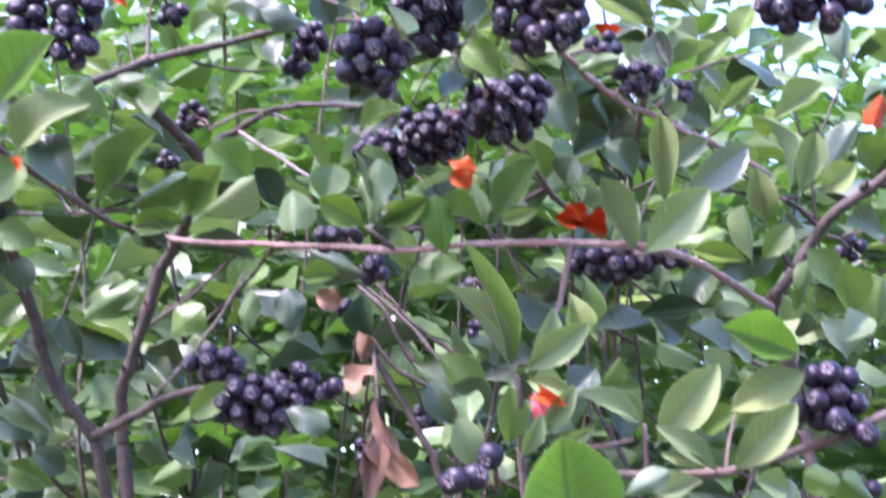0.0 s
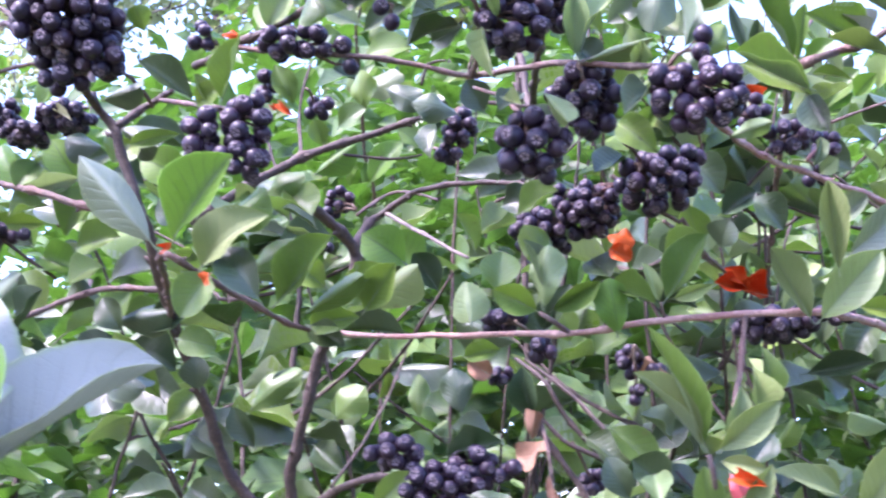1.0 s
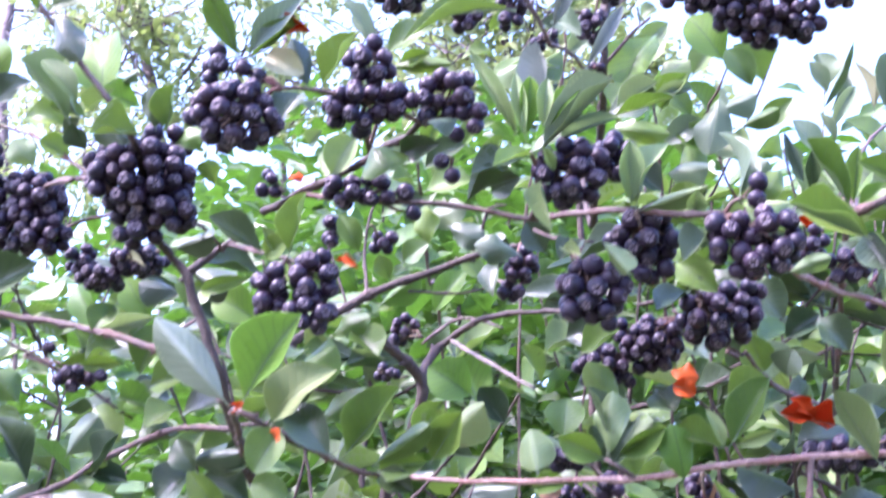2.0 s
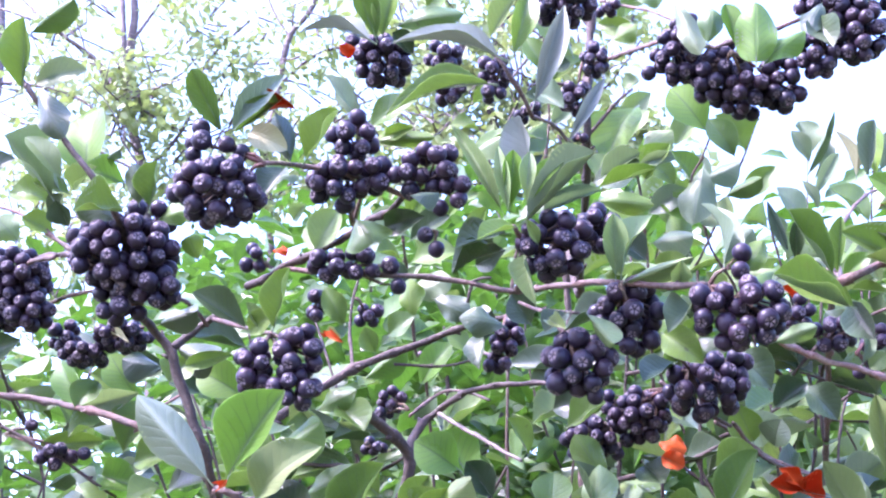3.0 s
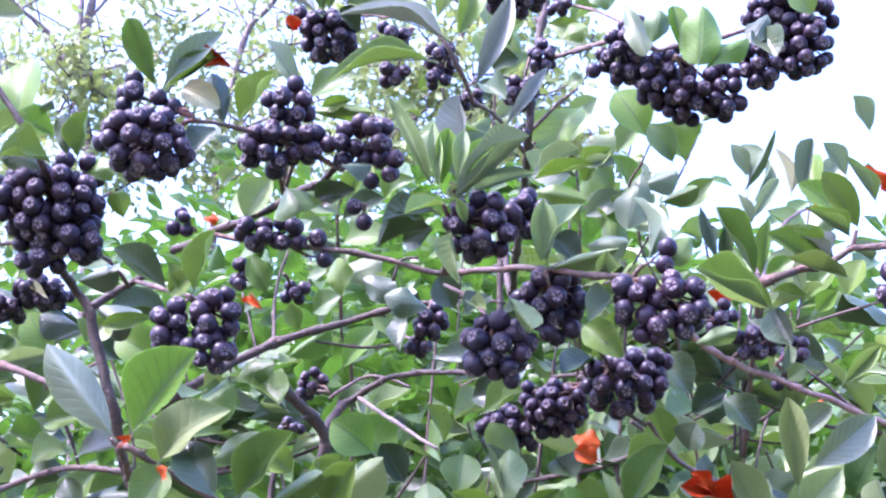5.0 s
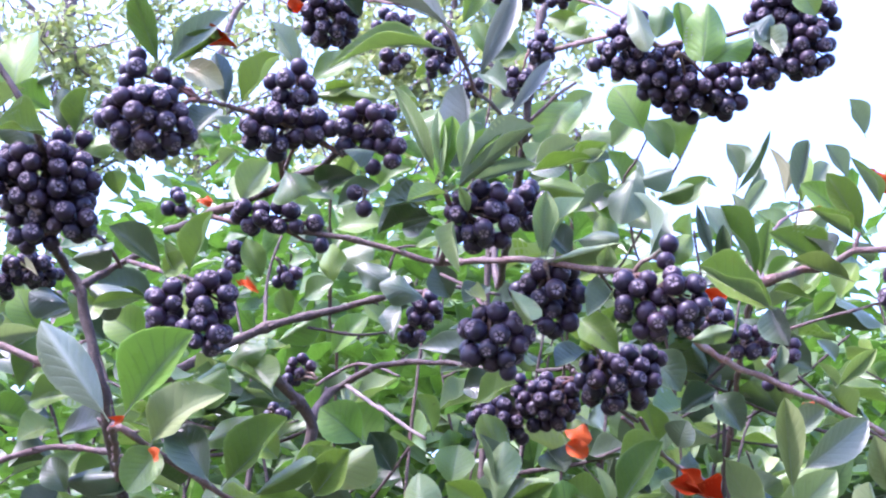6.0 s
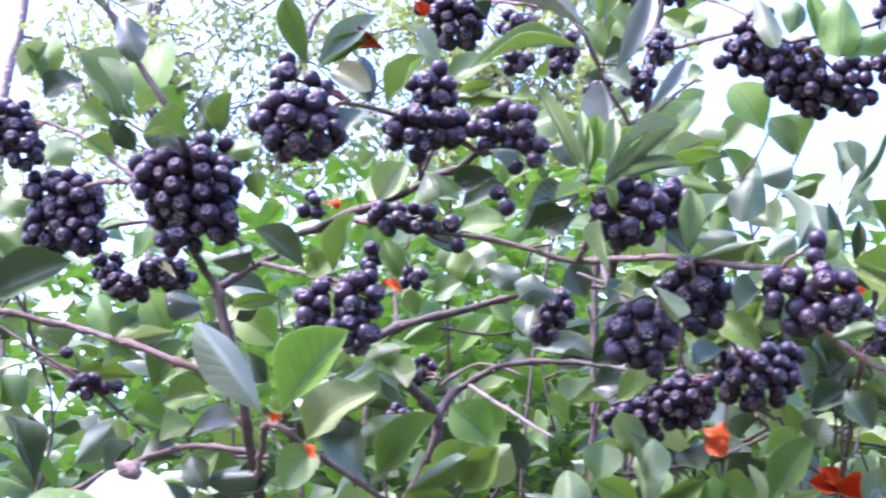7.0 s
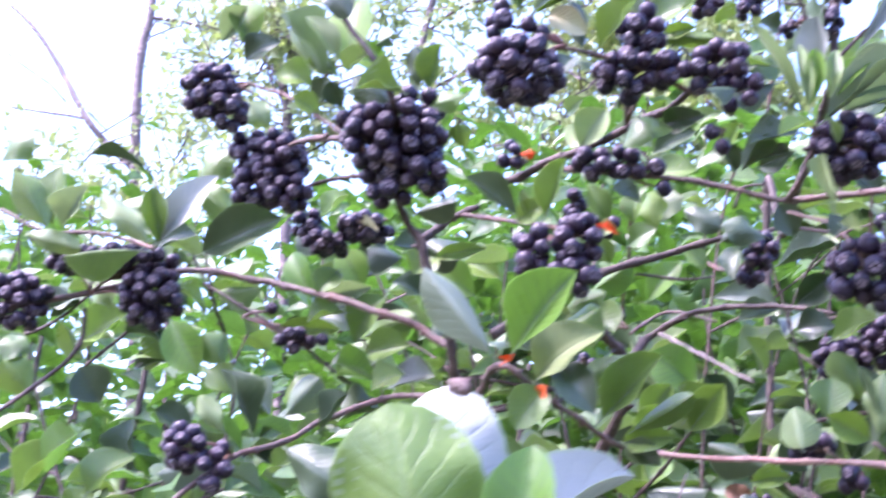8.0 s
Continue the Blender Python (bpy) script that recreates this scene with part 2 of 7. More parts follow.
# ---- leaves: a blade with an upper and a lower skin, a folded midrib, a toothed edge and a short stalk ----
def half_width(v, shape):
    """Half the blade's width at v of its length, widest = 0.5."""
    if shape == "round":
        return 0.5 * max(0.0, math.sin(math.pi * v ** 0.92)) ** 0.55 * (1 - 0.12 * v)
    if shape == "lobed":
        return 0.5 * max(0.0, math.sin(math.pi * v ** 0.9)) ** 0.45 * (0.74 + 0.26 * math.cos(13.5 * v - 4.2))
    if shape == "blunt":
        return 0.5 * max(0.0, math.sin(math.pi * v ** 1.25)) ** 0.52
    if shape == "narrow":
        return 0.5 * max(0.0, math.sin(math.pi * v ** 0.9)) ** 0.95
    w = 0.5 * max(0.0, math.sin(math.pi * v ** 1.28)) ** 0.66
    return w * (1 - 0.22 * max(0.0, (v - 0.86) / 0.14) ** 1.2)


def leaf_skins(bm, uv, rng, shape, fold, droop, rows, cols, m4=None, slots=(0, 1), thick=0.006, wave=0.02):
    """Two skins of one blade in a unit frame: base at 0, tip at y = 1, width 1, upper side +z. m4 places it."""
    bend, twist = droop, rng.uniform(-0.25, 0.25)
    ph = rng.uniform(0, 6.28)
    for skin in (0, 1):
        grid = []
        for i in range(rows + 1):
            v = i / rows
            y = 0.09 + 0.91 * v
            hw = max(half_width(v, shape), 0.012)
            if 0 < i < rows:
                hw *= 1 + (0.012 if i % 2 else -0.012)
            row = []
            for j in range(cols + 1):
                u = 2 * j / cols - 1
                x = u * hw
                z = abs(u) ** 1.3 * hw * fold - bend * (y - 0.3) ** 2 + bend * 0.09 + twist * x * (y - 0.3)
                z += wave * math.sin(9 * y + ph + (2 if u > 0 else 0)) * abs(u) ** 2 * 2 * hw - skin * thick * (1 - 0.6 * abs(u))
                p = Vector((x, y, z))
                vert = bm.verts.new(m4 @ p if m4 is not None else p)
                row.append((vert, (0.5 + 0.5 * u, y)))
            grid.append(row)
        for i in range(rows):
            for j in range(cols):
                quad = [grid[i][j], grid[i][j + 1], grid[i + 1][j + 1], grid[i + 1][j]]
                if skin:
                    quad.reverse()
                f = bm.faces.new([q[0] for q in quad])
                f.material_index, f.smooth = slots[skin], True
                for loop, q in zip(f.loops, quad):
                    loop[uv].uv = q[1]


def leaf_mesh(shape, fold, droop, rng, top, under, wave=0.03, rows=20, cols=8):
    bm = bmesh.new()
    uv = bm.loops.layers.uv.new("UVMap")
    leaf_skins(bm, uv, rng, shape, fold, droop, rows, cols, wave=wave)
    ring = []
    for y, r in ((0.0, 0.013), (0.06, 0.011), (0.13, 0.011), (0.5, 0.007)):
        z = -droop * (y - 0.3) ** 2 + droop * 0.09 - 0.004
        ring.append([bm.verts.new((r * 1.5 * math.cos(a), y, z + r * math.sin(a))) for a in (math.tau * k / 6 for k in range(6))])
    for a, b in zip(ring, ring[1:]):
        for k in range(6):
            f = bm.faces.new((a[k], a[(k + 1) % 6], b[(k + 1) % 6], b[k]))
            f.material_index, f.smooth = 2, True
            for loop in f.loops:
                loop[uv].uv = (0.5, 0.3)
    mesh = bpy.data.meshes.new("leaf")
    bm.to_mesh(mesh)
    bm.free()
    for mt in (top, under, LEAF["pale"]):
        mesh.materials.append(mt)
    return mesh


LEAF_MESHES = {}


def get_leaf(shape, tone, k, far=False):
    key = (shape, tone, k, far)
    if key not in LEAF_MESHES:
        rng = random.Random(f"{shape} {tone} {k}")
        fold = (0.46, 0.6, 0.3, 0.8, 0.52, -0.62, -0.28)[k % 7]
        droop = (0.18, -0.12, 0.42, 0.25, 0.7, 0.3, 0.5)[k % 7] * rng.uniform(0.8, 1.2)
        under = {"red": "orange", "orange": "orange", "dry": "dry", "pink": "pink", "grey": "grey", "cream": "cream", "dark": "dark"}.get(tone, "pale")
        LEAF_MESHES[key] = leaf_mesh(shape, fold, droop, rng, LEAF[tone], LEAF[under], 0.16 if tone in ("red", "dry", "orange") else (0.035, 0.06, 0.03, 0.11, 0.07, 0.05, 0.09)[k % 7], *((10, 6) if far else (20, 8)))
    return LEAF_MESHES[key]


def axes_matrix(base, tip, width, roll, face=(0, -1, 0.05)):
    """Base at the leaf's foot, y to its tip; at roll 0 the upper side looks along face."""
    y = Vector(tip) - Vector(base)
    length = y.length
    y.normalize()
    z = Vector(face)
    z = (z - y * z.dot(y)).normalized()
    x = y.cross(z)
    c, s = math.cos(radians(roll)), math.sin(radians(roll))
    z, x = z * c + x * s, x * c - z * s
    m = Matrix((x * width, y * length, z * length)).transposed().to_4x4()
    m.translation = base
    return m


OUTWARD = Vector((-0.03, -0.02, 1.435))  # the open side of the shrub, from which its leaves spread


def leaf(parent, base, tip, width, roll=0, tone="green", shape="oval", k=None, label="", face=None):
    """One leaf. Without a face given, the blade tips up to the light and leans to one side by chance, and is as much wider as it turns away."""
    rng = random.Random("%.3f %.3f %.3f" % tuple(base))
    own = k is None
    ob = link_mesh("leaf", get_leaf(shape, tone, rng.randrange(7) if own else k, face is not None), parent, label)
    if face is None:
        amount = (0.75 if base[1] > 0.64 else 0.32) if own else 0.2
        base, tip = Vector(base), Vector(tip)
        reach = (tip - base).length * rng.uniform(-0.4, 0.35) * amount
        tip += (tip - OUTWARD).normalized() * reach
        face = (rng.uniform(-0.7, 0.35) * amount, -1, 0.05 + rng.uniform(0.0, 0.8) * amount)
        m = axes_matrix(base, tip, width, roll, face)
        seen = abs(m.col[2].to_3d().normalized().dot((tip - OUTWARD).normalized()))
        width *= 0.9 / min(max(seen / 0.92, 0.8), 1.0) if own else 0.9
    ob.matrix_basis = axes_matrix(base, tip, width, roll, face)
    return ob


# ---- berries ----
def berry_mesh():
    """A berry of unit diameter: dented at the far end (+z), where the dried five-pointed crown sits."""
    bm = bmesh.new()
    prof = [(0.0, -0.49), (0.14, -0.475), (0.3, -0.4), (0.42, -0.26), (0.49, -0.08), (0.5, 0.08), (0.45, 0.25), (0.34, 0.38), (0.24, 0.45), (0.17, 0.462), (0.11, 0.40), (0.0, 0.37)]
    n = 14
    rings = []
    for r, z in prof:
        if r == 0:
            rings.append([bm.verts.new((0, 0, z))])
        else:
            rings.append([bm.verts.new((r * math.cos(math.tau * j / n), r * math.sin(math.tau * j / n), z * 0.98)) for j in range(n)])
    for a, b in zip(rings, rings[1:]):
        for j in range(n):
            q = (j + 1) % n
            if len(a) == 1:
                bm.faces.new((a[0], b[q], b[j]))
            elif len(b) == 1:
                f = bm.faces.new((a[j], a[q], b[0]))
                f.material_index = 1
            else:
                bm.faces.new((a[j], a[q], b[q], b[j]))
    for i in range(5):
        a = math.tau * i / 5
        way, side = Vector((math.cos(a), math.sin(a), 0)), Vector((-math.sin(a), math.cos(a), 0))
        up = Vector((0, 0, 1))
        outer, tip = way * 0.23 + up * 0.455, way * 0.035 + up * 0.425
        low = way * 0.14 + up * 0.465
        for corners in ((outer + side * 0.105, low, outer - side * 0.105), (outer + side * 0.105, tip, low), (low, tip, outer - side * 0.105)):
            f = bm.faces.new([bm.verts.new(v) for v in corners])
            f.material_index = 2
    mesh = bpy.data.meshes.new("berry")
    bm.to_mesh(mesh)
    bm.free()
    for mt in (BERRY, BERRY, CROWN):
        mesh.materials.append(mt)
    for p in mesh.polygons:
        p.use_smooth = p.material_index == 0
    return mesh


BERRY_MESH = berry_mesh()


def pedicel_mesh():
    """A thin, gently bowed stalk of unit height."""
    bm = bmesh.new()
    tube(bm, [(0, 0, 0), (0.0012, 0.0008, 0.5), (0, 0, 1)], [0.0008, 0.0006, 0.0006], 4, 0.34)
    mesh = bpy.data.meshes.new("pedicel")
    bm.to_mesh(mesh)
    bm.free()
    mesh.materials.append(STALK)
    return mesh


PEDICEL_MESH = pedicel_mesh()


def cluster(parent, foot, lobes, size=0.0093, seed=0, label="", fill=1.0):
    """A hanging bunch: lobes are (x, y, z, half width, half height); every berry on a thin stalk from the foot, none inside another."""
    rng = random.Random(seed)
    foot = Vector(foot)
    places, hubs = [], []
    for lx, ly, lz, rw, rh in lobes:
        mid = Vector((lx, ly, lz))
        hub = foot.lerp(mid, max(0.0, 1 - 0.7 * max(rw, rh) / max((foot - mid).length, 0.001)))
        hubs.append(hub)
        shift = Vector((rng.uniform(0, 50), rng.uniform(0, 50), rng.uniform(0, 50)))
        tries, begin = int(2400 * fill), len(places)
        sw, sh = max(rw * 1.08 - size / 2, 0.001), max(rh * 1.08 - size / 2, 0.001)
        for i in range(tries):
            d = Vector((rng.gauss(0, 1), rng.gauss(0, 1), rng.gauss(0, 1))).normalized()
            k = (0.9 + 0.1 * rng.random()) if i < tries * 0.6 else rng.uniform(0.3, 1) ** 0.5
            k *= 1 + 0.26 * noise.noise(d * 1.9 + shift)
            p = Vector((lx + d.x * sw * k, ly + d.y * min(sw, 0.024) * k, lz + d.z * sh * k))
            s = size * rng.uniform(0.84, 1.06)
            gaps = [(p - q).length / (s + t) for q, t, h, m in places[begin:]]
            if all((p - q).length > 0.455 * (s + t) for q, t, h, m in places[:begin]) and (not gaps or (min(gaps) > 0.445 and (min(gaps) < 0.56 or i > tries * 0.6))):
                places.append((p, s, hub, mid))
    bm = bmesh.new()
    for hub in hubs:
        tube(bm, [foot, foot.lerp(hub, 0.5) + Vector((0, 0, 0.002)), hub], [0.0013, 0.0011, 0.0009], 5, 0.01)
    bunch = part("fruit_stalk", bm, STALK, parent, label)
    for p, s, hub, mid in places:
        ob = link_mesh("berry", BERRY_MESH, bunch)
        way = ((p - mid).normalized() * 0.8 + (p - hub).normalized() * 0.35 + Vector((rng.uniform(-0.4, 0.4), -0.4 + rng.uniform(-0.4, 0.4), rng.uniform(-0.4, 0.4)))).normalized()
        turn = way.to_track_quat("Z", "Y") @ Euler((0, 0, rng.uniform(0, 6))).to_quaternion()
        ob.matrix_basis = Matrix.LocRotScale(p, turn, Vector((s, s, s * rng.uniform(0.92, 1.04))))
        ped = link_mesh("pedicel", PEDICEL_MESH, bunch)
        reach = p - hub
        ped.matrix_basis = Matrix.LocRotScale(hub, reach.to_track_quat("Z", "Y"), Vector((1, 1, reach.length)))
    return bunch


def withered_tip(parent, place):
    """A shrivelled grey-brown leaf tip: a small crumpled tuft with a few points."""
    bm = bmesh.new()
    bmesh.ops.create_icosphere(bm, subdivisions=2, radius=0.0021)
    for vert in bm.verts:
        vert.co *= 1 + 0.7 * noise.noise(vert.co * 700)
        vert.co.x *= 1.5
    bmesh.ops.translate(bm, verts=bm.verts, vec=place)
    return part("withered_tip", bm, TWIG, parent, "shrivelled grey-brown leaf tip")


def branch(name, label, group="chokeberry branches"):
    return tagged(new(name), label, "branch", group)


def stem(parent, points, r0, r1, material=None, name="stem", label="", seed=1):
    """A woody shoot: slightly kinked from node to node, swollen at each node, with a small bud or spur there."""
    rng = random.Random(seed)
    n = len(points)
    line = spline(points, [r0 + (r1 - r0) * i / (n - 1) for i in range(n)], 0.006)
    path, radii, buds = [], [], []
    span = max(1.0, r0 / 0.0035) ** 1.5  # old wood has its nodes further apart and less swollen
    gap = rng.uniform(0.012, 0.03) * span
    side = Vector((rng.uniform(-1, 1), rng.uniform(-1, 1), rng.uniform(-1, 1)))
    gone = 0.0
    for i, (p, r) in enumerate(line):
        gone += (p - line[i - 1][0]).length if i else 0
        swell = 1.0
        if gone > gap and 2 < i < len(line) - 2:
            gone, gap, swell = 0.0, rng.uniform(0.018, 0.042) * span, 1 + rng.uniform(0.18, 0.4) / span
            side = Vector((rng.uniform(-1, 1), rng.uniform(-1, 1), rng.uniform(-1, 1)))
            buds.append((p, (line[i + 1][0] - p).normalized(), r))
        wob = Vector((noise.noise(p * 60), noise.noise(p * 60 + Vector((9, 0, 0))), noise.noise(p * 60 + Vector((0, 9, 0)))))
        path.append(p + wob * min(r * 0.7, 0.0016) + side * r * 0.12)
        radii.append(r * swell * (1 + 0.16 * noise.noise(p * 130 / span)))
    bm = bmesh.new()
    tube(bm, path, radii, 9, 0.006, 0.08, rng)
    for p, way, r in buds:
        out = way.orthogonal().normalized()
        out.rotate(Matrix.Rotation(rng.uniform(0, 6.28), 3, way))
        size = min(max(r * 1.3, 0.0016), 0.004) * rng.uniform(0.8, 1.5)
        tip = p + (out * 1.1 + way * 0.9).normalized() * (r + size)
        tube(bm, [p + out * r * 0.5, p.lerp(tip, 0.6), tip], [size * 0.42, size * 0.36, size * 0.1], 5, 0.004)
    return part(name, bm, material or BARK, parent, label)


def crown(parent, clumps, seed):
    """A tree's crown of many small leaves in uneven clumps (x, y, z, radius, leaves)."""
    rng = random.Random(seed)
    bm = bmesh.new()
    uv = bm.loops.layers.uv.new("UVMap")
    for cx, cy, cz, r, count in clumps:
        knots = [Vector((rng.gauss(0, 0.38), rng.gauss(0, 0.38), rng.gauss(0, 0.38))) * r for _ in range(9)]
        for i in range(3 + count // 60):
            p = Vector((cx, cy, cz)) + Vector((rng.gauss(0, 0.3), rng.gauss(0, 0.3), rng.gauss(0, 0.3))) * r
            way = Vector((rng.gauss(0, 1), rng.gauss(0, 0.6), rng.uniform(0.0, 1.2))).normalized() * r * rng.uniform(0.6, 1.3)
            kink = Vector((rng.gauss(0, 0.1), rng.gauss(0, 0.1), rng.gauss(0, 0.1))) * r
            begin = len(bm.faces)
            tube(bm, [p, p + way * 0.35 + kink, p + way * 0.7 - kink * 0.5, p + way], [0.006, 0.0045, 0.0035, 0.002], 5, 0.08)
            bm.faces.ensure_lookup_table()
            for f in bm.faces[begin:]:
                f.material_index = 1
        for i in range(int(count * 1.45)):
            p = Vector((cx, cy, cz)) + rng.choice(knots) + Vector((rng.gauss(0, 0.2), rng.gauss(0, 0.2), rng.gauss(0, 0.2))) * r
            a, length = rng.uniform(0, 6.28), rng.uniform(0.028, 0.064)
            way = Vector((math.cos(a), math.sin(a), rng.uniform(-1.4, 0.2))).normalized()
            leaf_skins(bm, uv, rng, "oval", 0.2, 0.2, 2, 2, axes_matrix(p, p + way * length, length * rng.uniform(0.4, 0.6), rng.uniform(-90, 90)), (0, 0), 0.004)
    mesh = bpy.data.meshes.new("crown")
    bm.to_mesh(mesh)
    bm.free()
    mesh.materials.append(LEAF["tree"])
    mesh.materials.append(HAZED_BARK)
    return tagged(link_mesh("crown", mesh, parent), kind="stuff")


# ---- ground ----
bm = bmesh.new()
edges = [-2000, -300, -60, -15, -6, -3, -1.5, 0, 1.5, 3, 6, 15, 60, 300, 2000]
sheet = [[bm.verts.new((x, y, 0.03 * noise.noise((x, y, 0)) if abs(x) < 20 and abs(y) < 20 else 0)) for x in edges] for y in edges]
for a, b in zip(sheet, sheet[1:]):
    for j in range(len(edges) - 1):
        bm.faces.new((a[j], a[j + 1], b[j + 1], b[j]))
tagged(part("ground", bm, ground_material(), None), "grassy soil under the shrubs", "ground", kind="structure")

# ---- the fruiting branches ----

b = branch("chokeberry_branch", "forked brown chokeberry stem with grey bark and few leaves")
stem(b, [(-0.107, 0.980, -0.030), (-0.156, 0.880, 1.145), (-0.205, 0.880, 1.441), (-0.212, 0.880, 1.485), (-0.212, 0.870, 1.515), (-0.200, 0.860, 1.557), (-0.186, 0.850, 1.595), (-0.161, 0.810, 1.628), (-0.156, 0.800, 1.653), (-0.169, 0.780, 1.667), (-0.180, 0.760, 1.674), (-0.189, 0.745, 1.676)], 0.00434, 0.003626, BARK, "stem", seed=1)
stem(b, [(-0.156, 0.800, 1.653), (-0.151, 0.820, 1.673), (-0.138, 0.830, 1.688), (-0.110, 0.800, 1.692), (-0.062, 0.760, 1.681), (-0.030, 0.730, 1.666)], 0.003404, 0.001036, BARK, "stem", seed=2)
stem(b, [(-0.138, 0.830, 1.686), (-0.116, 0.800, 1.665), (-0.078, 0.760, 1.632)], 0.001554, 0.00111, PALE_TWIG, "twig", seed=3)
stem(b, [(-0.157, 0.820, 1.683), (-0.131, 0.840, 1.705), (-0.099, 0.800, 1.684)], 0.001184, 0.000888, TWIG, "twig", seed=4)
cluster(b, (-0.160, 0.840, 1.693), [(-0.173, 0.850, 1.704, 0.0113, 0.0101), (-0.181, 0.850, 1.695, 0.0089, 0.0073)], 0.0085, 5)
cluster(b, (-0.192, 0.840, 1.671), [(-0.190, 0.860, 1.674, 0.0105, 0.0073)], 0.008, 6)
stem(b, [(-0.118, 0.780, 1.728), (-0.090, 0.720, 1.690), (-0.076, 0.680, 1.690)], 0.001332, 0.000888, TWIG, "twig", seed=7)
cluster(b, (-0.075, 0.680, 1.700), [(-0.074, 0.660, 1.680, 0.0112, 0.0128), (-0.080, 0.660, 1.666, 0.0095, 0.0079)], 0.0085, 8)
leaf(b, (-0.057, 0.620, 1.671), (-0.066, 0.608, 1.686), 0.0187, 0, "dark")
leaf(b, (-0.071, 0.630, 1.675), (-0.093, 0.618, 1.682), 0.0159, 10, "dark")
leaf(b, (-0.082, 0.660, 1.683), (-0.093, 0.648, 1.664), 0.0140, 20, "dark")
leaf(b, (-0.172, 0.800, 1.703), (-0.185, 0.788, 1.697), 0.0191, 10, "green")
leaf(b, (-0.117, 0.860, 1.638), (-0.139, 0.848, 1.677), 0.0317, 0, "bright")
leaf(b, (-0.180, 0.800, 1.668), (-0.201, 0.788, 1.682), 0.0151, 30, "dark")
leaf(b, (-0.104, 0.750, 1.701), (-0.116, 0.738, 1.713), 0.0144, 30, "green")
leaf(b, (-0.056, 0.700, 1.660), (-0.034, 0.688, 1.675), 0.0198, 20, "dark")
leaf(b, (-0.055, 0.720, 1.651), (-0.034, 0.708, 1.653), 0.0201, 20, "dark")
leaf(b, (-0.145, 0.700, 1.588), (-0.125, 0.688, 1.611), 0.0228, 20, "green")
leaf(b, (-0.128, 0.660, 1.578), (-0.101, 0.648, 1.599), 0.0215, 10, "young")
leaf(b, (-0.165, 0.750, 1.614), (-0.180, 0.738, 1.626), 0.0211, 0, "green")
leaf(b, (-0.092, 0.720, 1.600), (-0.107, 0.708, 1.622), 0.0201, 15, "dark")
leaf(b, (-0.072, 0.750, 1.631), (-0.081, 0.738, 1.654), 0.0157, 20, "green")
stem(b, [(-0.205, 0.780, 1.474), (-0.164, 0.720, 1.483), (-0.137, 0.690, 1.490), (-0.111, 0.680, 1.491)], 0.00296, 0.001628, BARK, "stem", seed=9)
stem(b, [(-0.154, 0.700, 1.488), (-0.141, 0.720, 1.512), (-0.129, 0.750, 1.544), (-0.120, 0.780, 1.578)], 0.001036, 0.00074, BARK, "twig", seed=10)
leaf(b, (-0.256, 0.800, 1.565), (-0.274, 0.788, 1.544), 0.0197, -25, "green")
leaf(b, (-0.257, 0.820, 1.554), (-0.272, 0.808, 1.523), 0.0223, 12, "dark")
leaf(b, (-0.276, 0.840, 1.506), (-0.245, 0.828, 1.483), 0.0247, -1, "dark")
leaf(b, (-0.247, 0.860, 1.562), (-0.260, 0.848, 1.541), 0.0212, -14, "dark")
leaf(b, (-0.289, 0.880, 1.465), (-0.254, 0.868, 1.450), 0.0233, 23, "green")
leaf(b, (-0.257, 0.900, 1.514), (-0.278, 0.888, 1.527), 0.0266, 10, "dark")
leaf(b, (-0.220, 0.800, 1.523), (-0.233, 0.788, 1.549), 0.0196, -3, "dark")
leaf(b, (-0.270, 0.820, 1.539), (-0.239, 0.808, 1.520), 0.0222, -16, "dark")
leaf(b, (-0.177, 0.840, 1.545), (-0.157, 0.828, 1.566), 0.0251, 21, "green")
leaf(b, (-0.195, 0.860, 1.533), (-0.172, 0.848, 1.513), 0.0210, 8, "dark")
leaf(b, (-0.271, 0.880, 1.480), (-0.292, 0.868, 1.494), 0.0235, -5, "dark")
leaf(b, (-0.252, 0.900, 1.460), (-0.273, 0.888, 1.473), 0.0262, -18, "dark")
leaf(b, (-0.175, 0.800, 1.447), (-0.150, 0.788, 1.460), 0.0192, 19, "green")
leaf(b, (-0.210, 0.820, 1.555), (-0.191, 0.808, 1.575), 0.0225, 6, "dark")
cluster(b, (-0.108, 0.660, 1.488), [(-0.088, 0.645, 1.480, 0.0237, 0.0158), (-0.112, 0.645, 1.499, 0.0170, 0.0102), (-0.072, 0.645, 1.492, 0.0147, 0.0108), (-0.056, 0.645, 1.487, 0.0107, 0.0079)], 0.0094, 11)
leaf(b, (-0.104, 0.700, 1.522), (-0.105, 0.688, 1.547), 0.0129, 0, "green")
leaf(b, (-0.082, 0.720, 1.527), (-0.085, 0.708, 1.553), 0.0216, 0, "dark")
leaf(b, (-0.093, 0.660, 1.499), (-0.106, 0.648, 1.505), 0.0158, 10, "green", "round")
leaf(b, (-0.088, 0.660, 1.497), (-0.058, 0.648, 1.504), 0.0138, 20, "dark")
leaf(b, (-0.123, 0.640, 1.470), (-0.102, 0.628, 1.486), 0.0166, 20, "green")
leaf(b, (-0.074, 0.620, 1.474), (-0.052, 0.608, 1.467), 0.0155, 0, "dark")
leaf(b, (-0.083, 0.750, 1.567), (-0.060, 0.738, 1.569), 0.0160, 20, "green")
leaf(b, (-0.177, 0.900, 1.556), (-0.184, 0.888, 1.569), 0.0158, 0, "green")
leaf(b, (-0.101, 0.800, 1.473), (-0.068, 0.788, 1.459), 0.0137, 30, "dark")
leaf(b, (-0.145, 0.800, 1.458), (-0.161, 0.788, 1.467), 0.0206, 20, "dark")
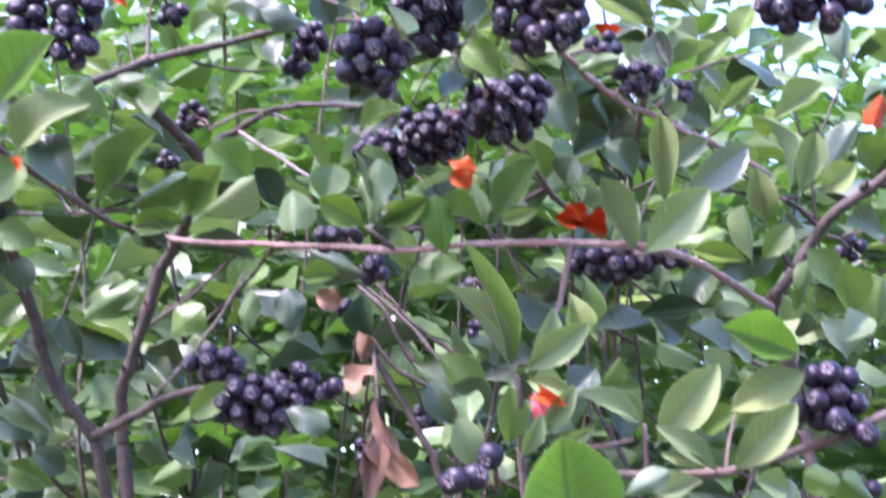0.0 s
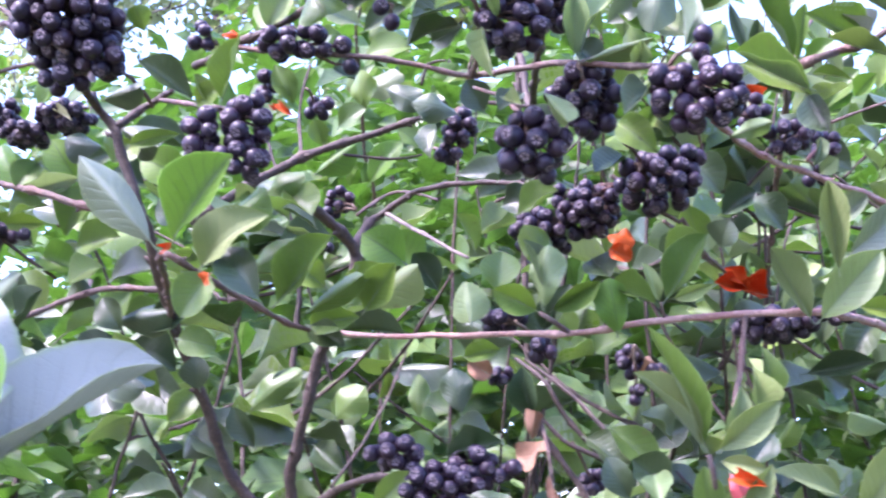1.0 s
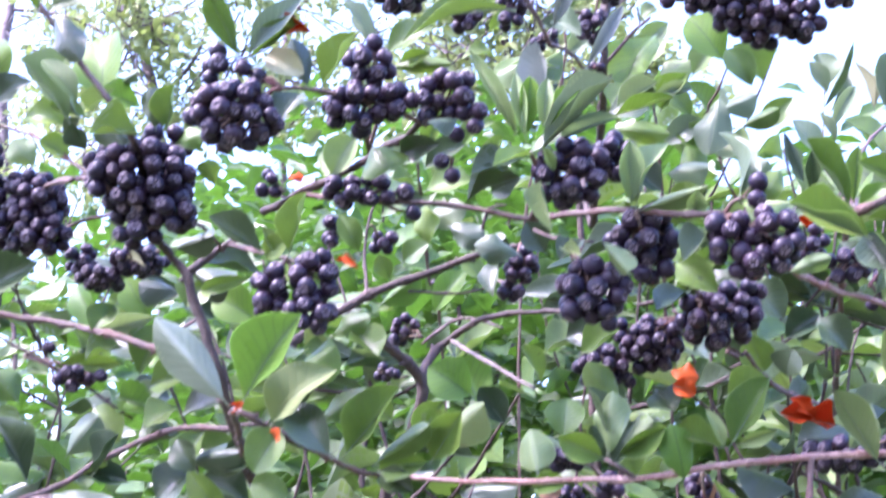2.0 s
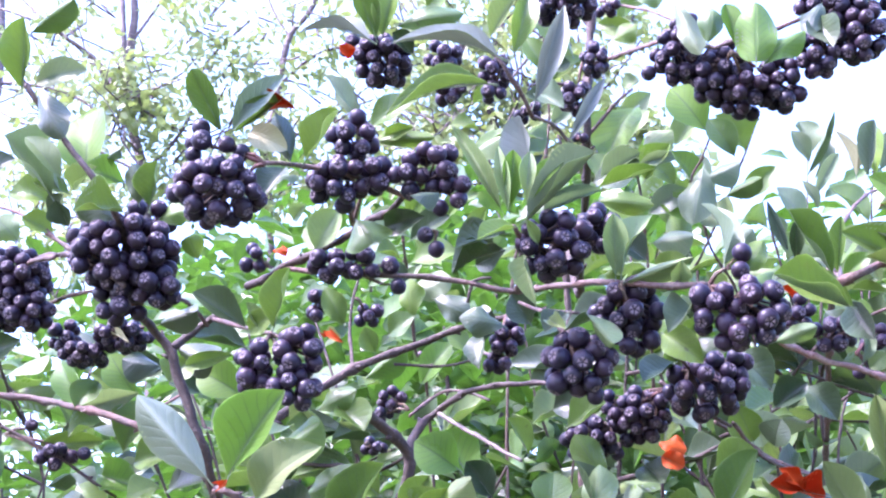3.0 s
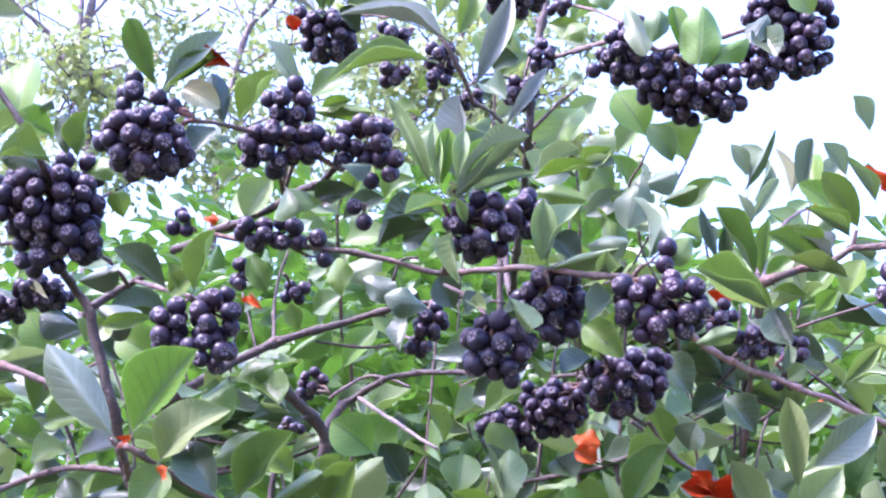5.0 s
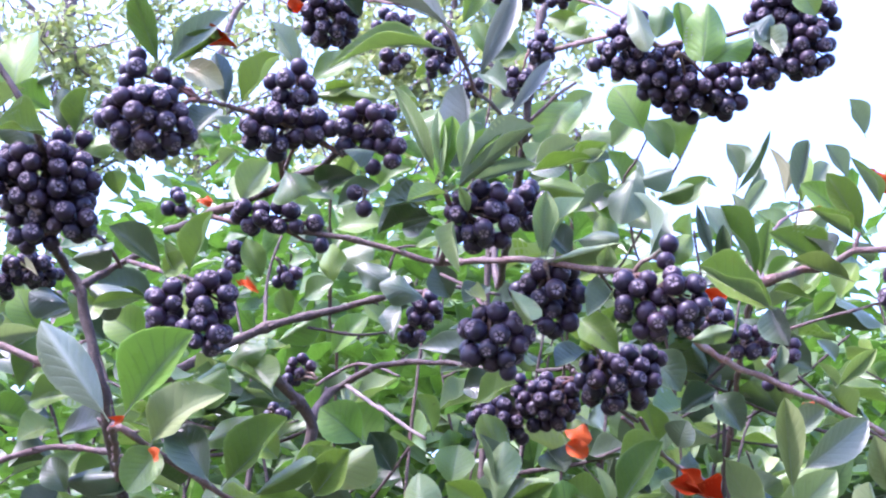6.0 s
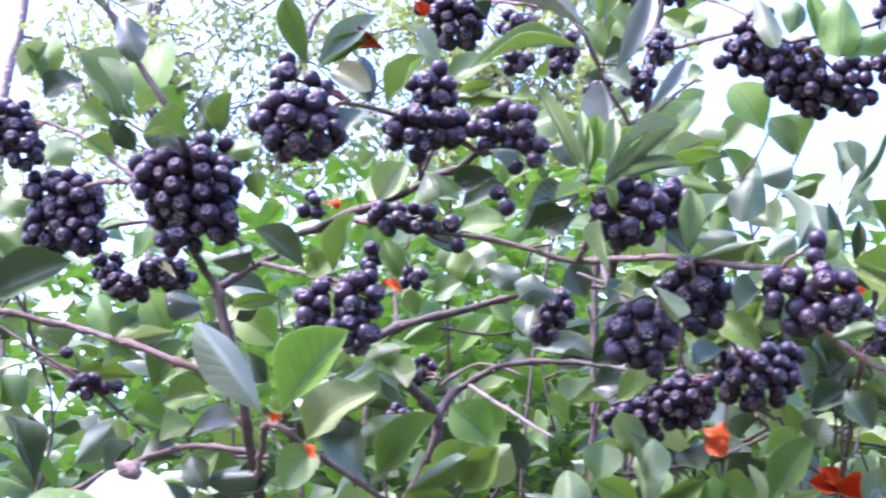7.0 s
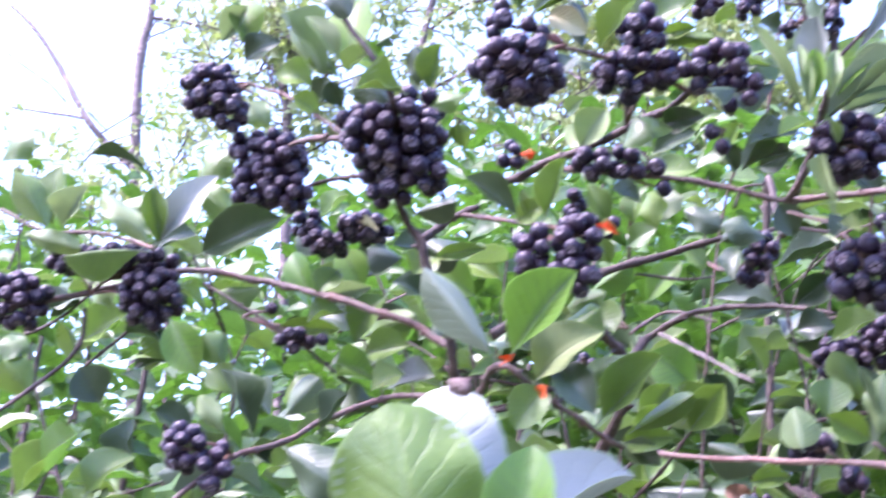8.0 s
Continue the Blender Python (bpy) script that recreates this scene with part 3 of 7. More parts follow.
leaf(b, (-0.105, 0.900, 1.463), (-0.086, 0.888, 1.489), 0.0232, 0, "bright")

b = branch("chokeberry_branch", "upright brown chokeberry stem with reddish leaf shoot and berries")
stem(b, [(-0.063, 0.985, -0.030), (-0.130, 0.865, 1.153), (-0.196, 0.790, 1.436), (-0.205, 0.780, 1.474), (-0.228, 0.765, 1.505), (-0.236, 0.740, 1.541), (-0.245, 0.710, 1.577), (-0.247, 0.680, 1.601), (-0.248, 0.650, 1.627), (-0.262, 0.645, 1.670), (-0.267, 0.645, 1.685), (-0.274, 0.640, 1.695), (-0.274, 0.620, 1.697), (-0.272, 0.600, 1.700)], 0.004092, 0.00222, BARK, "stem", seed=12)
stem(b, [(-0.267, 0.645, 1.685), (-0.258, 0.655, 1.698), (-0.247, 0.660, 1.708), (-0.233, 0.640, 1.704)], 0.002664, 0.001628, BARK, "stem", seed=13)
stem(b, [(-0.250, 0.660, 1.704), (-0.250, 0.630, 1.706), (-0.249, 0.600, 1.701)], 0.001332, 0.000888, TWIG, "twig", seed=14)
cluster(b, (-0.270, 0.600, 1.694), [(-0.266, 0.572, 1.714, 0.0293, 0.0233), (-0.257, 0.572, 1.728, 0.0187, 0.0166), (-0.290, 0.572, 1.728, 0.0103, 0.0103), (-0.249, 0.572, 1.695, 0.0154, 0.0124), (-0.269, 0.572, 1.684, 0.0135, 0.0070)], 0.0104, 15, label="large dense cluster of black berries")
cluster(b, (-0.335, 0.700, 1.702), [(-0.352, 0.690, 1.717, 0.0119, 0.0105), (-0.338, 0.690, 1.703, 0.0160, 0.0083)], 0.0088, 16)
cluster(b, (-0.297, 0.680, 1.714), [(-0.314, 0.690, 1.713, 0.0202, 0.0098)], 0.0088, 17)
cluster(b, (-0.343, 0.640, 1.722), [(-0.346, 0.615, 1.727, 0.0168, 0.0200), (-0.340, 0.615, 1.706, 0.0153, 0.0115)], 0.0094, 18)
stem(b, [(-0.272, 0.600, 1.707), (-0.310, 0.620, 1.717), (-0.339, 0.640, 1.720)], 0.001332, 0.001036, TWIG, "twig", seed=19)
stem(b, [(-0.294, 0.580, 1.723), (-0.332, 0.620, 1.741), (-0.359, 0.640, 1.749)], 0.001628, 0.001332, TWIG, "twig", seed=20)
cluster(b, (-0.187, 0.570, 1.663), [(-0.184, 0.530, 1.633, 0.0111, 0.0138), (-0.163, 0.530, 1.638, 0.0148, 0.0148), (-0.165, 0.530, 1.621, 0.0136, 0.0115)], 0.0094, 21)
stem(b, [(-0.246, 0.660, 1.708), (-0.208, 0.600, 1.678), (-0.187, 0.570, 1.663)], 0.00148, 0.001036, TWIG, "twig", seed=22)
cluster(b, (-0.202, 0.620, 1.721), [(-0.211, 0.620, 1.727, 0.0089, 0.0108)], 0.009, 23)
cluster(b, (-0.173, 0.620, 1.691), [(-0.175, 0.620, 1.697, 0.0081, 0.0118)], 0.0088, 24)
leaf(b, (-0.184, 0.560, 1.660), (-0.170, 0.548, 1.689), 0.0180, -15, "green", k=1)
leaf(b, (-0.195, 0.560, 1.662), (-0.221, 0.548, 1.682), 0.0164, 20, "dark")
leaf(b, (-0.190, 0.570, 1.663), (-0.196, 0.558, 1.677), 0.0086, 20, "young")
leaf(b, (-0.155, 0.600, 1.673), (-0.162, 0.588, 1.692), 0.0143, 0, "green")
leaf(b, (-0.199, 0.570, 1.664), (-0.184, 0.558, 1.670), 0.0114, 20, "green")
leaf(b, (-0.156, 0.560, 1.653), (-0.147, 0.548, 1.651), 0.0094, 20, "young")
leaf(b, (-0.266, 0.620, 1.692), (-0.242, 0.608, 1.695), 0.0156, 10, "dark")
leaf(b, (-0.266, 0.680, 1.693), (-0.275, 0.668, 1.673), 0.0201, 0, "green")
leaf(b, (-0.284, 0.680, 1.688), (-0.304, 0.668, 1.693), 0.0202, 20, "dark")
leaf(b, (-0.229, 0.580, 1.711), (-0.231, 0.568, 1.720), 0.0137, 0, "green")
leaf(b, (-0.277, 0.680, 1.701), (-0.252, 0.668, 1.684), 0.0202, 20, "dark")
stem(b, [(-0.243, 0.685, 1.586), (-0.220, 0.600, 1.582), (-0.195, 0.512, 1.573), (-0.180, 0.530, 1.565), (-0.157, 0.560, 1.554), (-0.146, 0.600, 1.554)], 0.001776, 0.001258, TWIG, "twig", seed=25)
leaf(b, (-0.196, 0.508, 1.573), (-0.229, 0.498, 1.616), 0.0225, 4, "silver", k=5, label="green leaf with grey sky sheen and a shaded half")
leaf(b, (-0.191, 0.508, 1.573), (-0.161, 0.488, 1.608), 0.0294, -8, "bright", k=0)
leaf(b, (-0.181, 0.520, 1.565), (-0.154, 0.510, 1.590), 0.0288, -6, "matte", k=4)
leaf(b, (-0.176, 0.535, 1.589), (-0.154, 0.523, 1.603), 0.0203, 0, "green")
leaf(b, (-0.175, 0.520, 1.565), (-0.189, 0.520, 1.546), 0.0225, 0, "green", "round", k=0)
leaf(b, (-0.151, 0.515, 1.548), (-0.169, 0.510, 1.574), 0.0203, 0, "dark", k=2)
leaf(b, (-0.156, 0.555, 1.556), (-0.123, 0.535, 1.583), 0.0235, -6, "green", k=1)
leaf(b, (-0.170, 0.560, 1.575), (-0.141, 0.548, 1.585), 0.0146, 20, "green")
leaf(b, (-0.141, 0.550, 1.550), (-0.113, 0.538, 1.565), 0.0126, 20, "green")
leaf(b, (-0.115, 0.560, 1.552), (-0.097, 0.548, 1.573), 0.0190, 15, "green", k=1)
leaf(b, (-0.117, 0.565, 1.558), (-0.103, 0.553, 1.574), 0.0130, -20, "green")
leaf(b, (-0.113, 0.740, 1.623), (-0.138, 0.728, 1.642), 0.0314, 0, "bright", k=2)
leaf(b, (-0.273, 0.660, 1.609), (-0.290, 0.648, 1.603), 0.0186, 0, "green")
leaf(b, (-0.249, 0.740, 1.682), (-0.278, 0.728, 1.701), 0.0299, 0, "bright", k=2)
leaf(b, (-0.330, 0.760, 1.695), (-0.346, 0.748, 1.723), 0.0266, 0, "bright", k=2)
leaf(b, (-0.314, 0.780, 1.671), (-0.339, 0.768, 1.676), 0.0230, 0, "bright", k=2)
leaf(b, (-0.258, 0.640, 1.673), (-0.228, 0.628, 1.674), 0.0087, 30, "green")
leaf(b, (-0.363, 0.760, 1.688), (-0.383, 0.748, 1.722), 0.0222, 0, "bright")
leaf(b, (-0.331, 0.700, 1.690), (-0.341, 0.688, 1.671), 0.0170, 0, "green")
leaf(b, (-0.146, 0.800, 1.696), (-0.123, 0.788, 1.724), 0.0227, 0, "bright", k=2)
leaf(b, (-0.185, 0.800, 1.704), (-0.154, 0.788, 1.724), 0.0190, 10, "bright")
leaf(b, (-0.172, 0.660, 1.651), (-0.155, 0.648, 1.628), 0.0187, 0, "green")
leaf(b, (-0.337, 0.720, 1.635), (-0.306, 0.708, 1.622), 0.0203, 10, "bright")
leaf(b, (-0.324, 0.740, 1.645), (-0.292, 0.728, 1.649), 0.0210, 0, "green")
leaf(b, (-0.271, 0.700, 1.607), (-0.281, 0.688, 1.584), 0.0194, 10, "green")
leaf(b, (-0.323, 0.700, 1.661), (-0.345, 0.688, 1.654), 0.0202, 15, "green")
leaf(b, (-0.215, 0.600, 1.554), (-0.194, 0.600, 1.549), 0.0194, 0, "green", "round")
leaf(b, (-0.148, 0.600, 1.557), (-0.122, 0.588, 1.558), 0.0157, 20, "green")
leaf(b, (-0.149, 0.600, 1.558), (-0.127, 0.588, 1.543), 0.0139, 10, "dark")
leaf(b, (-0.143, 0.620, 1.570), (-0.124, 0.608, 1.578), 0.0145, 25, "green")
leaf(b, (-0.177, 0.515, 1.558), (-0.174, 0.511, 1.562), 0.0065, 0, "orange", label="small orange leaf scale at the shoot node")
leaf(b, (-0.193, 0.508, 1.571), (-0.188, 0.496, 1.572), 0.0030, 20, "orange")
leaf(b, (-0.219, 0.690, 1.760), (-0.208, 0.678, 1.757), 0.0052, 0, "red")
leaf(b, (-0.156, 0.555, 1.653), (-0.147, 0.543, 1.649), 0.0038, 0, "orange")
leaf(b, (-0.306, 0.660, 1.704), (-0.294, 0.648, 1.695), 0.0046, 0, "cream")
stem(b, [(-0.248, 0.690, 1.603), (-0.275, 0.700, 1.607), (-0.298, 0.700, 1.606), (-0.325, 0.680, 1.589), (-0.342, 0.655, 1.569), (-0.356, 0.610, 1.550), (-0.373, 0.580, 1.521)], 0.001924, 0.00148, TWIG, "stem", seed=26)
cluster(b, (-0.350, 0.600, 1.549), [(-0.370, 0.585, 1.550, 0.0146, 0.0134), (-0.355, 0.585, 1.539, 0.0110, 0.0127), (-0.374, 0.585, 1.557, 0.0094, 0.0082), (-0.353, 0.585, 1.550, 0.0087, 0.0070)], 0.0092, 27)
leaf(b, (-0.330, 0.620, 1.559), (-0.293, 0.608, 1.536), 0.0268, 10, "dark")
leaf(b, (-0.361, 0.660, 1.571), (-0.380, 0.648, 1.612), 0.0196, 20, "dark")
leaf(b, (-0.359, 0.700, 1.594), (-0.336, 0.688, 1.616), 0.0226, 20, "pale")
leaf(b, (-0.363, 0.620, 1.565), (-0.377, 0.608, 1.584), 0.0135, 10, "young")
leaf(b, (-0.388, 0.640, 1.570), (-0.411, 0.628, 1.580), 0.0191, 30, "dark")
leaf(b, (-0.398, 0.720, 1.614), (-0.414, 0.708, 1.629), 0.0251, 0, "green")
leaf(b, (-0.324, 0.660, 1.575), (-0.303, 0.648, 1.595), 0.0192, 0, "dark")
leaf(b, (-0.268, 0.680, 1.576), (-0.279, 0.668, 1.594), 0.0194, 0, "dark")
leaf(b, (-0.282, 0.700, 1.587), (-0.248, 0.688, 1.590), 0.0199, 15, "dark")
leaf(b, (-0.299, 0.720, 1.568), (-0.266, 0.708, 1.554), 0.0236, 0, "dark")
leaf(b, (-0.265, 0.700, 1.580), (-0.231, 0.688, 1.589), 0.0198, 10, "dark")
leaf(b, (-0.235, 0.720, 1.548), (-0.236, 0.708, 1.566), 0.0201, 0, "dark")
leaf(b, (-0.231, 0.820, 1.549), (-0.198, 0.808, 1.576), 0.0225, 10, "green")
leaf(b, (-0.265, 0.750, 1.547), (-0.295, 0.738, 1.589), 0.0211, 10, "green")

b = branch("chokeberry_branch", "long bare-barked chokeberry branch rising between leaves")
stem(b, [(-0.223, 0.655, 1.631), (-0.203, 0.665, 1.650), (-0.169, 0.690, 1.679), (-0.136, 0.700, 1.693), (-0.108, 0.700, 1.701), (-0.079, 0.690, 1.702), (-0.058, 0.680, 1.702), (-0.032, 0.670, 1.694)], 0.003256, 0.000888, BARK, "stem", seed=28)
stem(b, [(-0.169, 0.690, 1.679), (-0.173, 0.700, 1.706), (-0.170, 0.700, 1.727), (-0.166, 0.700, 1.742)], 0.001184, 0.00074, BARK, "twig", seed=29)
stem(b, [(-0.146, 0.700, 1.683), (-0.120, 0.710, 1.682), (-0.101, 0.720, 1.687)], 0.000888, 0.00074, BARK, "twig", seed=30)
cluster(b, (-0.172, 0.720, 1.735), [(-0.169, 0.740, 1.730, 0.0109, 0.0088)], 0.009, 31)
leaf(b, (-0.164, 0.740, 1.703), (-0.169, 0.728, 1.718), 0.0144, 10, "green")
leaf(b, (-0.097, 0.660, 1.685), (-0.082, 0.648, 1.693), 0.0160, 10, "dark")
leaf(b, (-0.135, 0.720, 1.716), (-0.139, 0.708, 1.739), 0.0176, 0, "green")
leaf(b, (-0.118, 0.680, 1.715), (-0.097, 0.668, 1.701), 0.0166, 30, "dark")
leaf(b, (-0.191, 0.620, 1.626), (-0.173, 0.608, 1.628), 0.0208, 20, "young")
leaf(b, (-0.168, 0.620, 1.618), (-0.188, 0.608, 1.626), 0.0178, 20, "green")
leaf(b, (-0.185, 0.660, 1.646), (-0.163, 0.648, 1.654), 0.0127, 30, "green")
leaf(b, (-0.186, 0.600, 1.623), (-0.192, 0.588, 1.615), 0.0173, 0, "young")
leaf(b, (-0.153, 0.720, 1.707), (-0.136, 0.708, 1.716), 0.0154, 20, "green")
leaf(b, (-0.104, 0.700, 1.714), (-0.114, 0.688, 1.718), 0.0137, 0, "young")

b = branch("chokeberry_branch", "chokeberry branch bearing several hanging black berry clusters")
stem(b, [(-0.220, 0.640, 1.717), (-0.192, 0.620, 1.720), (-0.161, 0.600, 1.722), (-0.138, 0.575, 1.721), (-0.118, 0.550, 1.717), (-0.106, 0.530, 1.717)], 0.002368, 0.00148, BARK, "stem", seed=32)
stem(b, [(-0.192, 0.620, 1.719), (-0.158, 0.600, 1.705), (-0.130, 0.595, 1.699), (-0.097, 0.600, 1.695), (-0.062, 0.600, 1.684)], 0.001628, 0.00148, TWIG, "stem", seed=33)
stem(b, [(-0.089, 0.600, 1.681), (-0.085, 0.600, 1.693), (-0.075, 0.590, 1.690)], 0.000888, 0.000666, BARK, "twig", seed=34)
cluster(b, (-0.103, 0.530, 1.714), [(-0.106, 0.520, 1.720, 0.0109, 0.0120), (-0.092, 0.520, 1.723, 0.0123, 0.0153), (-0.083, 0.520, 1.709, 0.0086, 0.0129), (-0.091, 0.520, 1.701, 0.0075, 0.0059)], 0.0094, 35, fill=0.55)
cluster(b, (-0.143, 0.570, 1.718), [(-0.132, 0.520, 1.743, 0.0133, 0.0133), (-0.140, 0.520, 1.719, 0.0159, 0.0142), (-0.125, 0.520, 1.722, 0.0115, 0.0151)], 0.0096, 36)
cluster(b, (-0.158, 0.600, 1.706), [(-0.161, 0.595, 1.707, 0.0145, 0.0097), (-0.144, 0.595, 1.706, 0.0127, 0.0109), (-0.128, 0.595, 1.692, 0.0084, 0.0060), (-0.127, 0.595, 1.704, 0.0060, 0.0048)], 0.0098, 37, fill=0.55)
cluster(b, (-0.094, 0.530, 1.692), [(-0.097, 0.530, 1.685, 0.0065, 0.0059), (-0.101, 0.530, 1.691, 0.0033, 0.0033)], 0.0094, 38)
leaf(b, (-0.158, 0.500, 1.721), (-0.163, 0.488, 1.743), 0.0128, 0, "dark")
leaf(b, (-0.153, 0.500, 1.721), (-0.131, 0.488, 1.741), 0.0197, -14, "green", k=1)
leaf(b, (-0.163, 0.510, 1.726), (-0.171, 0.498, 1.708), 0.0140, 0, "dark")
leaf(b, (-0.152, 0.500, 1.714), (-0.160, 0.488, 1.712), 0.0053, 30, "pale")
stem(b, [(-0.106, 0.530, 1.711), (-0.129, 0.520, 1.721), (-0.153, 0.505, 1.723), (-0.169, 0.490, 1.719), (-0.171, 0.480, 1.712)], 0.001406, 0.000962, TWIG, "twig", seed=39)
cluster(b, (-0.163, 0.470, 1.708), [(-0.184, 0.468, 1.696, 0.0211, 0.0156), (-0.194, 0.468, 1.722, 0.0087, 0.0103), (-0.176, 0.468, 1.717, 0.0081, 0.0071)], 0.0092, 40)
leaf(b, (-0.182, 0.470, 1.724), (-0.194, 0.458, 1.754), 0.0139, -8, "green", k=1)
leaf(b, (-0.180, 0.470, 1.724), (-0.153, 0.458, 1.747), 0.0128, 20, "silver", k=2)
leaf(b, (-0.180, 0.475, 1.727), (-0.153, 0.463, 1.738), 0.0113, 15, "green", k=0)
leaf(b, (-0.173, 0.475, 1.728), (-0.155, 0.475, 1.719), 0.0144, 0, "cream", "round")
leaf(b, (-0.163, 0.475, 1.738), (-0.148, 0.463, 1.732), 0.0041, 0, "red")
leaf(b, (-0.138, 0.550, 1.713), (-0.128, 0.538, 1.696), 0.0224, 0, "green")
leaf(b, (-0.126, 0.560, 1.710), (-0.106, 0.548, 1.710), 0.0125, 30, "dark")
leaf(b, (-0.171, 0.600, 1.717), (-0.155, 0.588, 1.737), 0.0214, 10, "young")
leaf(b, (-0.173, 0.560, 1.720), (-0.164, 0.548, 1.723), 0.0087, 30, "young")
leaf(b, (-0.131, 0.520, 1.754), (-0.141, 0.508, 1.774), 0.0089, 40, "pale")
leaf(b, (-0.130, 0.540, 1.757), (-0.134, 0.528, 1.783), 0.0098, 40, "pale")
leaf(b, (-0.136, 0.580, 1.778), (-0.109, 0.568, 1.790), 0.0171, 0, "green")
leaf(b, (-0.131, 0.560, 1.761), (-0.099, 0.548, 1.754), 0.0088, 40, "green")
leaf(b, (-0.125, 0.560, 1.763), (-0.105, 0.548, 1.760), 0.0088, 35, "green")
leaf(b, (-0.088, 0.510, 1.703), (-0.101, 0.498, 1.700), 0.0115, 20, "dark", "narrow")
leaf(b, (-0.163, 0.620, 1.741), (-0.176, 0.608, 1.727), 0.0189, 0, "young")

b = branch("chokeberry_branch", "leafy chokeberry shoot with a rosette of light green leaves")
stem(b, [(-0.062, 0.600, 1.684), (-0.056, 0.560, 1.682), (-0.054, 0.520, 1.678), (-0.056, 0.505, 1.681)], 0.001776, 0.001184, TWIG, "stem", seed=41)
cluster(b, (-0.053, 0.515, 1.678), [(-0.038, 0.515, 1.674, 0.0171, 0.0171), (-0.017, 0.530, 1.686, 0.0112, 0.0149)], 0.0096, 42)
leaf(b, (-0.059, 0.505, 1.685), (-0.081, 0.495, 1.735), 0.0092, 0, "young", "narrow", k=2)
leaf(b, (-0.057, 0.500, 1.683), (-0.060, 0.495, 1.720), 0.0079, 0, "young", "narrow", k=2)
leaf(b, (-0.057, 0.506, 1.688), (-0.053, 0.501, 1.718), 0.0108, 10, "bright", k=0)
leaf(b, (-0.049, 0.496, 1.686), (-0.045, 0.490, 1.711), 0.0083, 0, "young", k=2)
leaf(b, (-0.048, 0.503, 1.690), (-0.031, 0.493, 1.709), 0.0121, 0, "bright", k=2)
leaf(b, (-0.053, 0.506, 1.681), (-0.015, 0.498, 1.709), 0.0145, -12, "silver", k=1)
leaf(b, (-0.053, 0.500, 1.678), (-0.071, 0.488, 1.670), 0.0091, 30, "green")
leaf(b, (-0.058, 0.520, 1.684), (-0.083, 0.508, 1.676), 0.0136, 20, "dark")
leaf(b, (-0.053, 0.510, 1.671), (-0.047, 0.498, 1.638), 0.0081, 20, "young", "narrow")
leaf(b, (-0.062, 0.530, 1.680), (-0.087, 0.518, 1.669), 0.0122, 20, "dark")
leaf(b, (-0.047, 0.530, 1.716), (-0.049, 0.518, 1.744), 0.0181, -30, "grey", "blunt", k=1)
leaf(b, (-0.080, 0.550, 1.681), (-0.062, 0.538, 1.683), 0.0137, 30, "dark")
leaf(b, (-0.045, 0.512, 1.689), (-0.015, 0.500, 1.693), 0.0099, 10, "pale", k=0)
leaf(b, (-0.045, 0.505, 1.670), (-0.049, 0.493, 1.678), 0.0056, 20, "young")

b = branch("chokeberry_branch", "chokeberry branch with reddish bark, pale young leaves and black berry clusters")
stem(b, [(-0.062, 0.600, 1.684), (-0.037, 0.570, 1.675), (-0.010, 0.535, 1.660), (0.013, 0.525, 1.652), (0.033, 0.530, 1.651), (0.057, 0.600, 1.653)], 0.001628, 0.00148, TWIG, "stem", seed=43)
stem(b, [(0.057, 0.600, 1.653), (0.092, 0.670, 1.657), (0.122, 0.700, 1.655), (0.152, 0.720, 1.650), (0.199, 0.750, 1.638)], 0.001702, 0.00185, PINK_TWIG, "stem", seed=44)
cluster(b, (-0.010, 0.530, 1.657), [(-0.008, 0.549, 1.650, 0.0187, 0.0150), (-0.005, 0.549, 1.635, 0.0112, 0.0085), (0.009, 0.549, 1.667, 0.0048, 0.0048)], 0.0103, 45)
cluster(b, (-0.037, 0.540, 1.638), [(-0.032, 0.544, 1.625, 0.0183, 0.0167), (-0.032, 0.544, 1.612, 0.0131, 0.0078)], 0.0107, 46)
cluster(b, (0.014, 0.620, 1.651), [(0.032, 0.643, 1.636, 0.0229, 0.0175), (0.045, 0.643, 1.644, 0.0139, 0.0121)], 0.0104, 47)
cluster(b, (0.011, 0.660, 1.642), [(-0.004, 0.670, 1.630, 0.0187, 0.0162), (-0.032, 0.670, 1.619, 0.0175, 0.0150), (-0.016, 0.670, 1.639, 0.0107, 0.0094)], 0.0088, 48)
cluster(b, (0.029, 0.525, 1.650), [(0.030, 0.520, 1.636, 0.0126, 0.0136), (0.050, 0.520, 1.636, 0.0136, 0.0181), (0.038, 0.520, 1.625, 0.0130, 0.0080), (0.044, 0.520, 1.662, 0.0061, 0.0123)], 0.0098, 49)
cluster(b, (0.065, 0.620, 1.659), [(0.087, 0.660, 1.678, 0.0113, 0.0125)], 0.009, 50)
cluster(b, (0.095, 0.680, 1.660), [(0.109, 0.680, 1.671, 0.0153, 0.0108)], 0.009, 51)
cluster(b, (0.127, 0.720, 1.670), [(0.143, 0.740, 1.686, 0.0103, 0.0117), (0.136, 0.740, 1.667, 0.0095, 0.0089)], 0.009, 52)
stem(b, [(-0.038, 0.550, 1.642), (-0.047, 0.570, 1.660), (-0.062, 0.600, 1.678)], 0.001184, 0.000888, TWIG, "twig", seed=53)
stem(b, [(0.045, 0.660, 1.620), (0.059, 0.700, 1.613), (0.082, 0.770, 1.617), (0.102, 0.800, 1.617)], 0.001332, 0.001036, TWIG, "twig", seed=54)
stem(b, [(0.008, 0.650, 1.643), (0.028, 0.660, 1.629), (0.044, 0.660, 1.618)], 0.001332, 0.001036, TWIG, "twig", seed=55)
leaf(b, (-0.012, 0.530, 1.659), (-0.010, 0.518, 1.688), 0.0131, 20, "young")
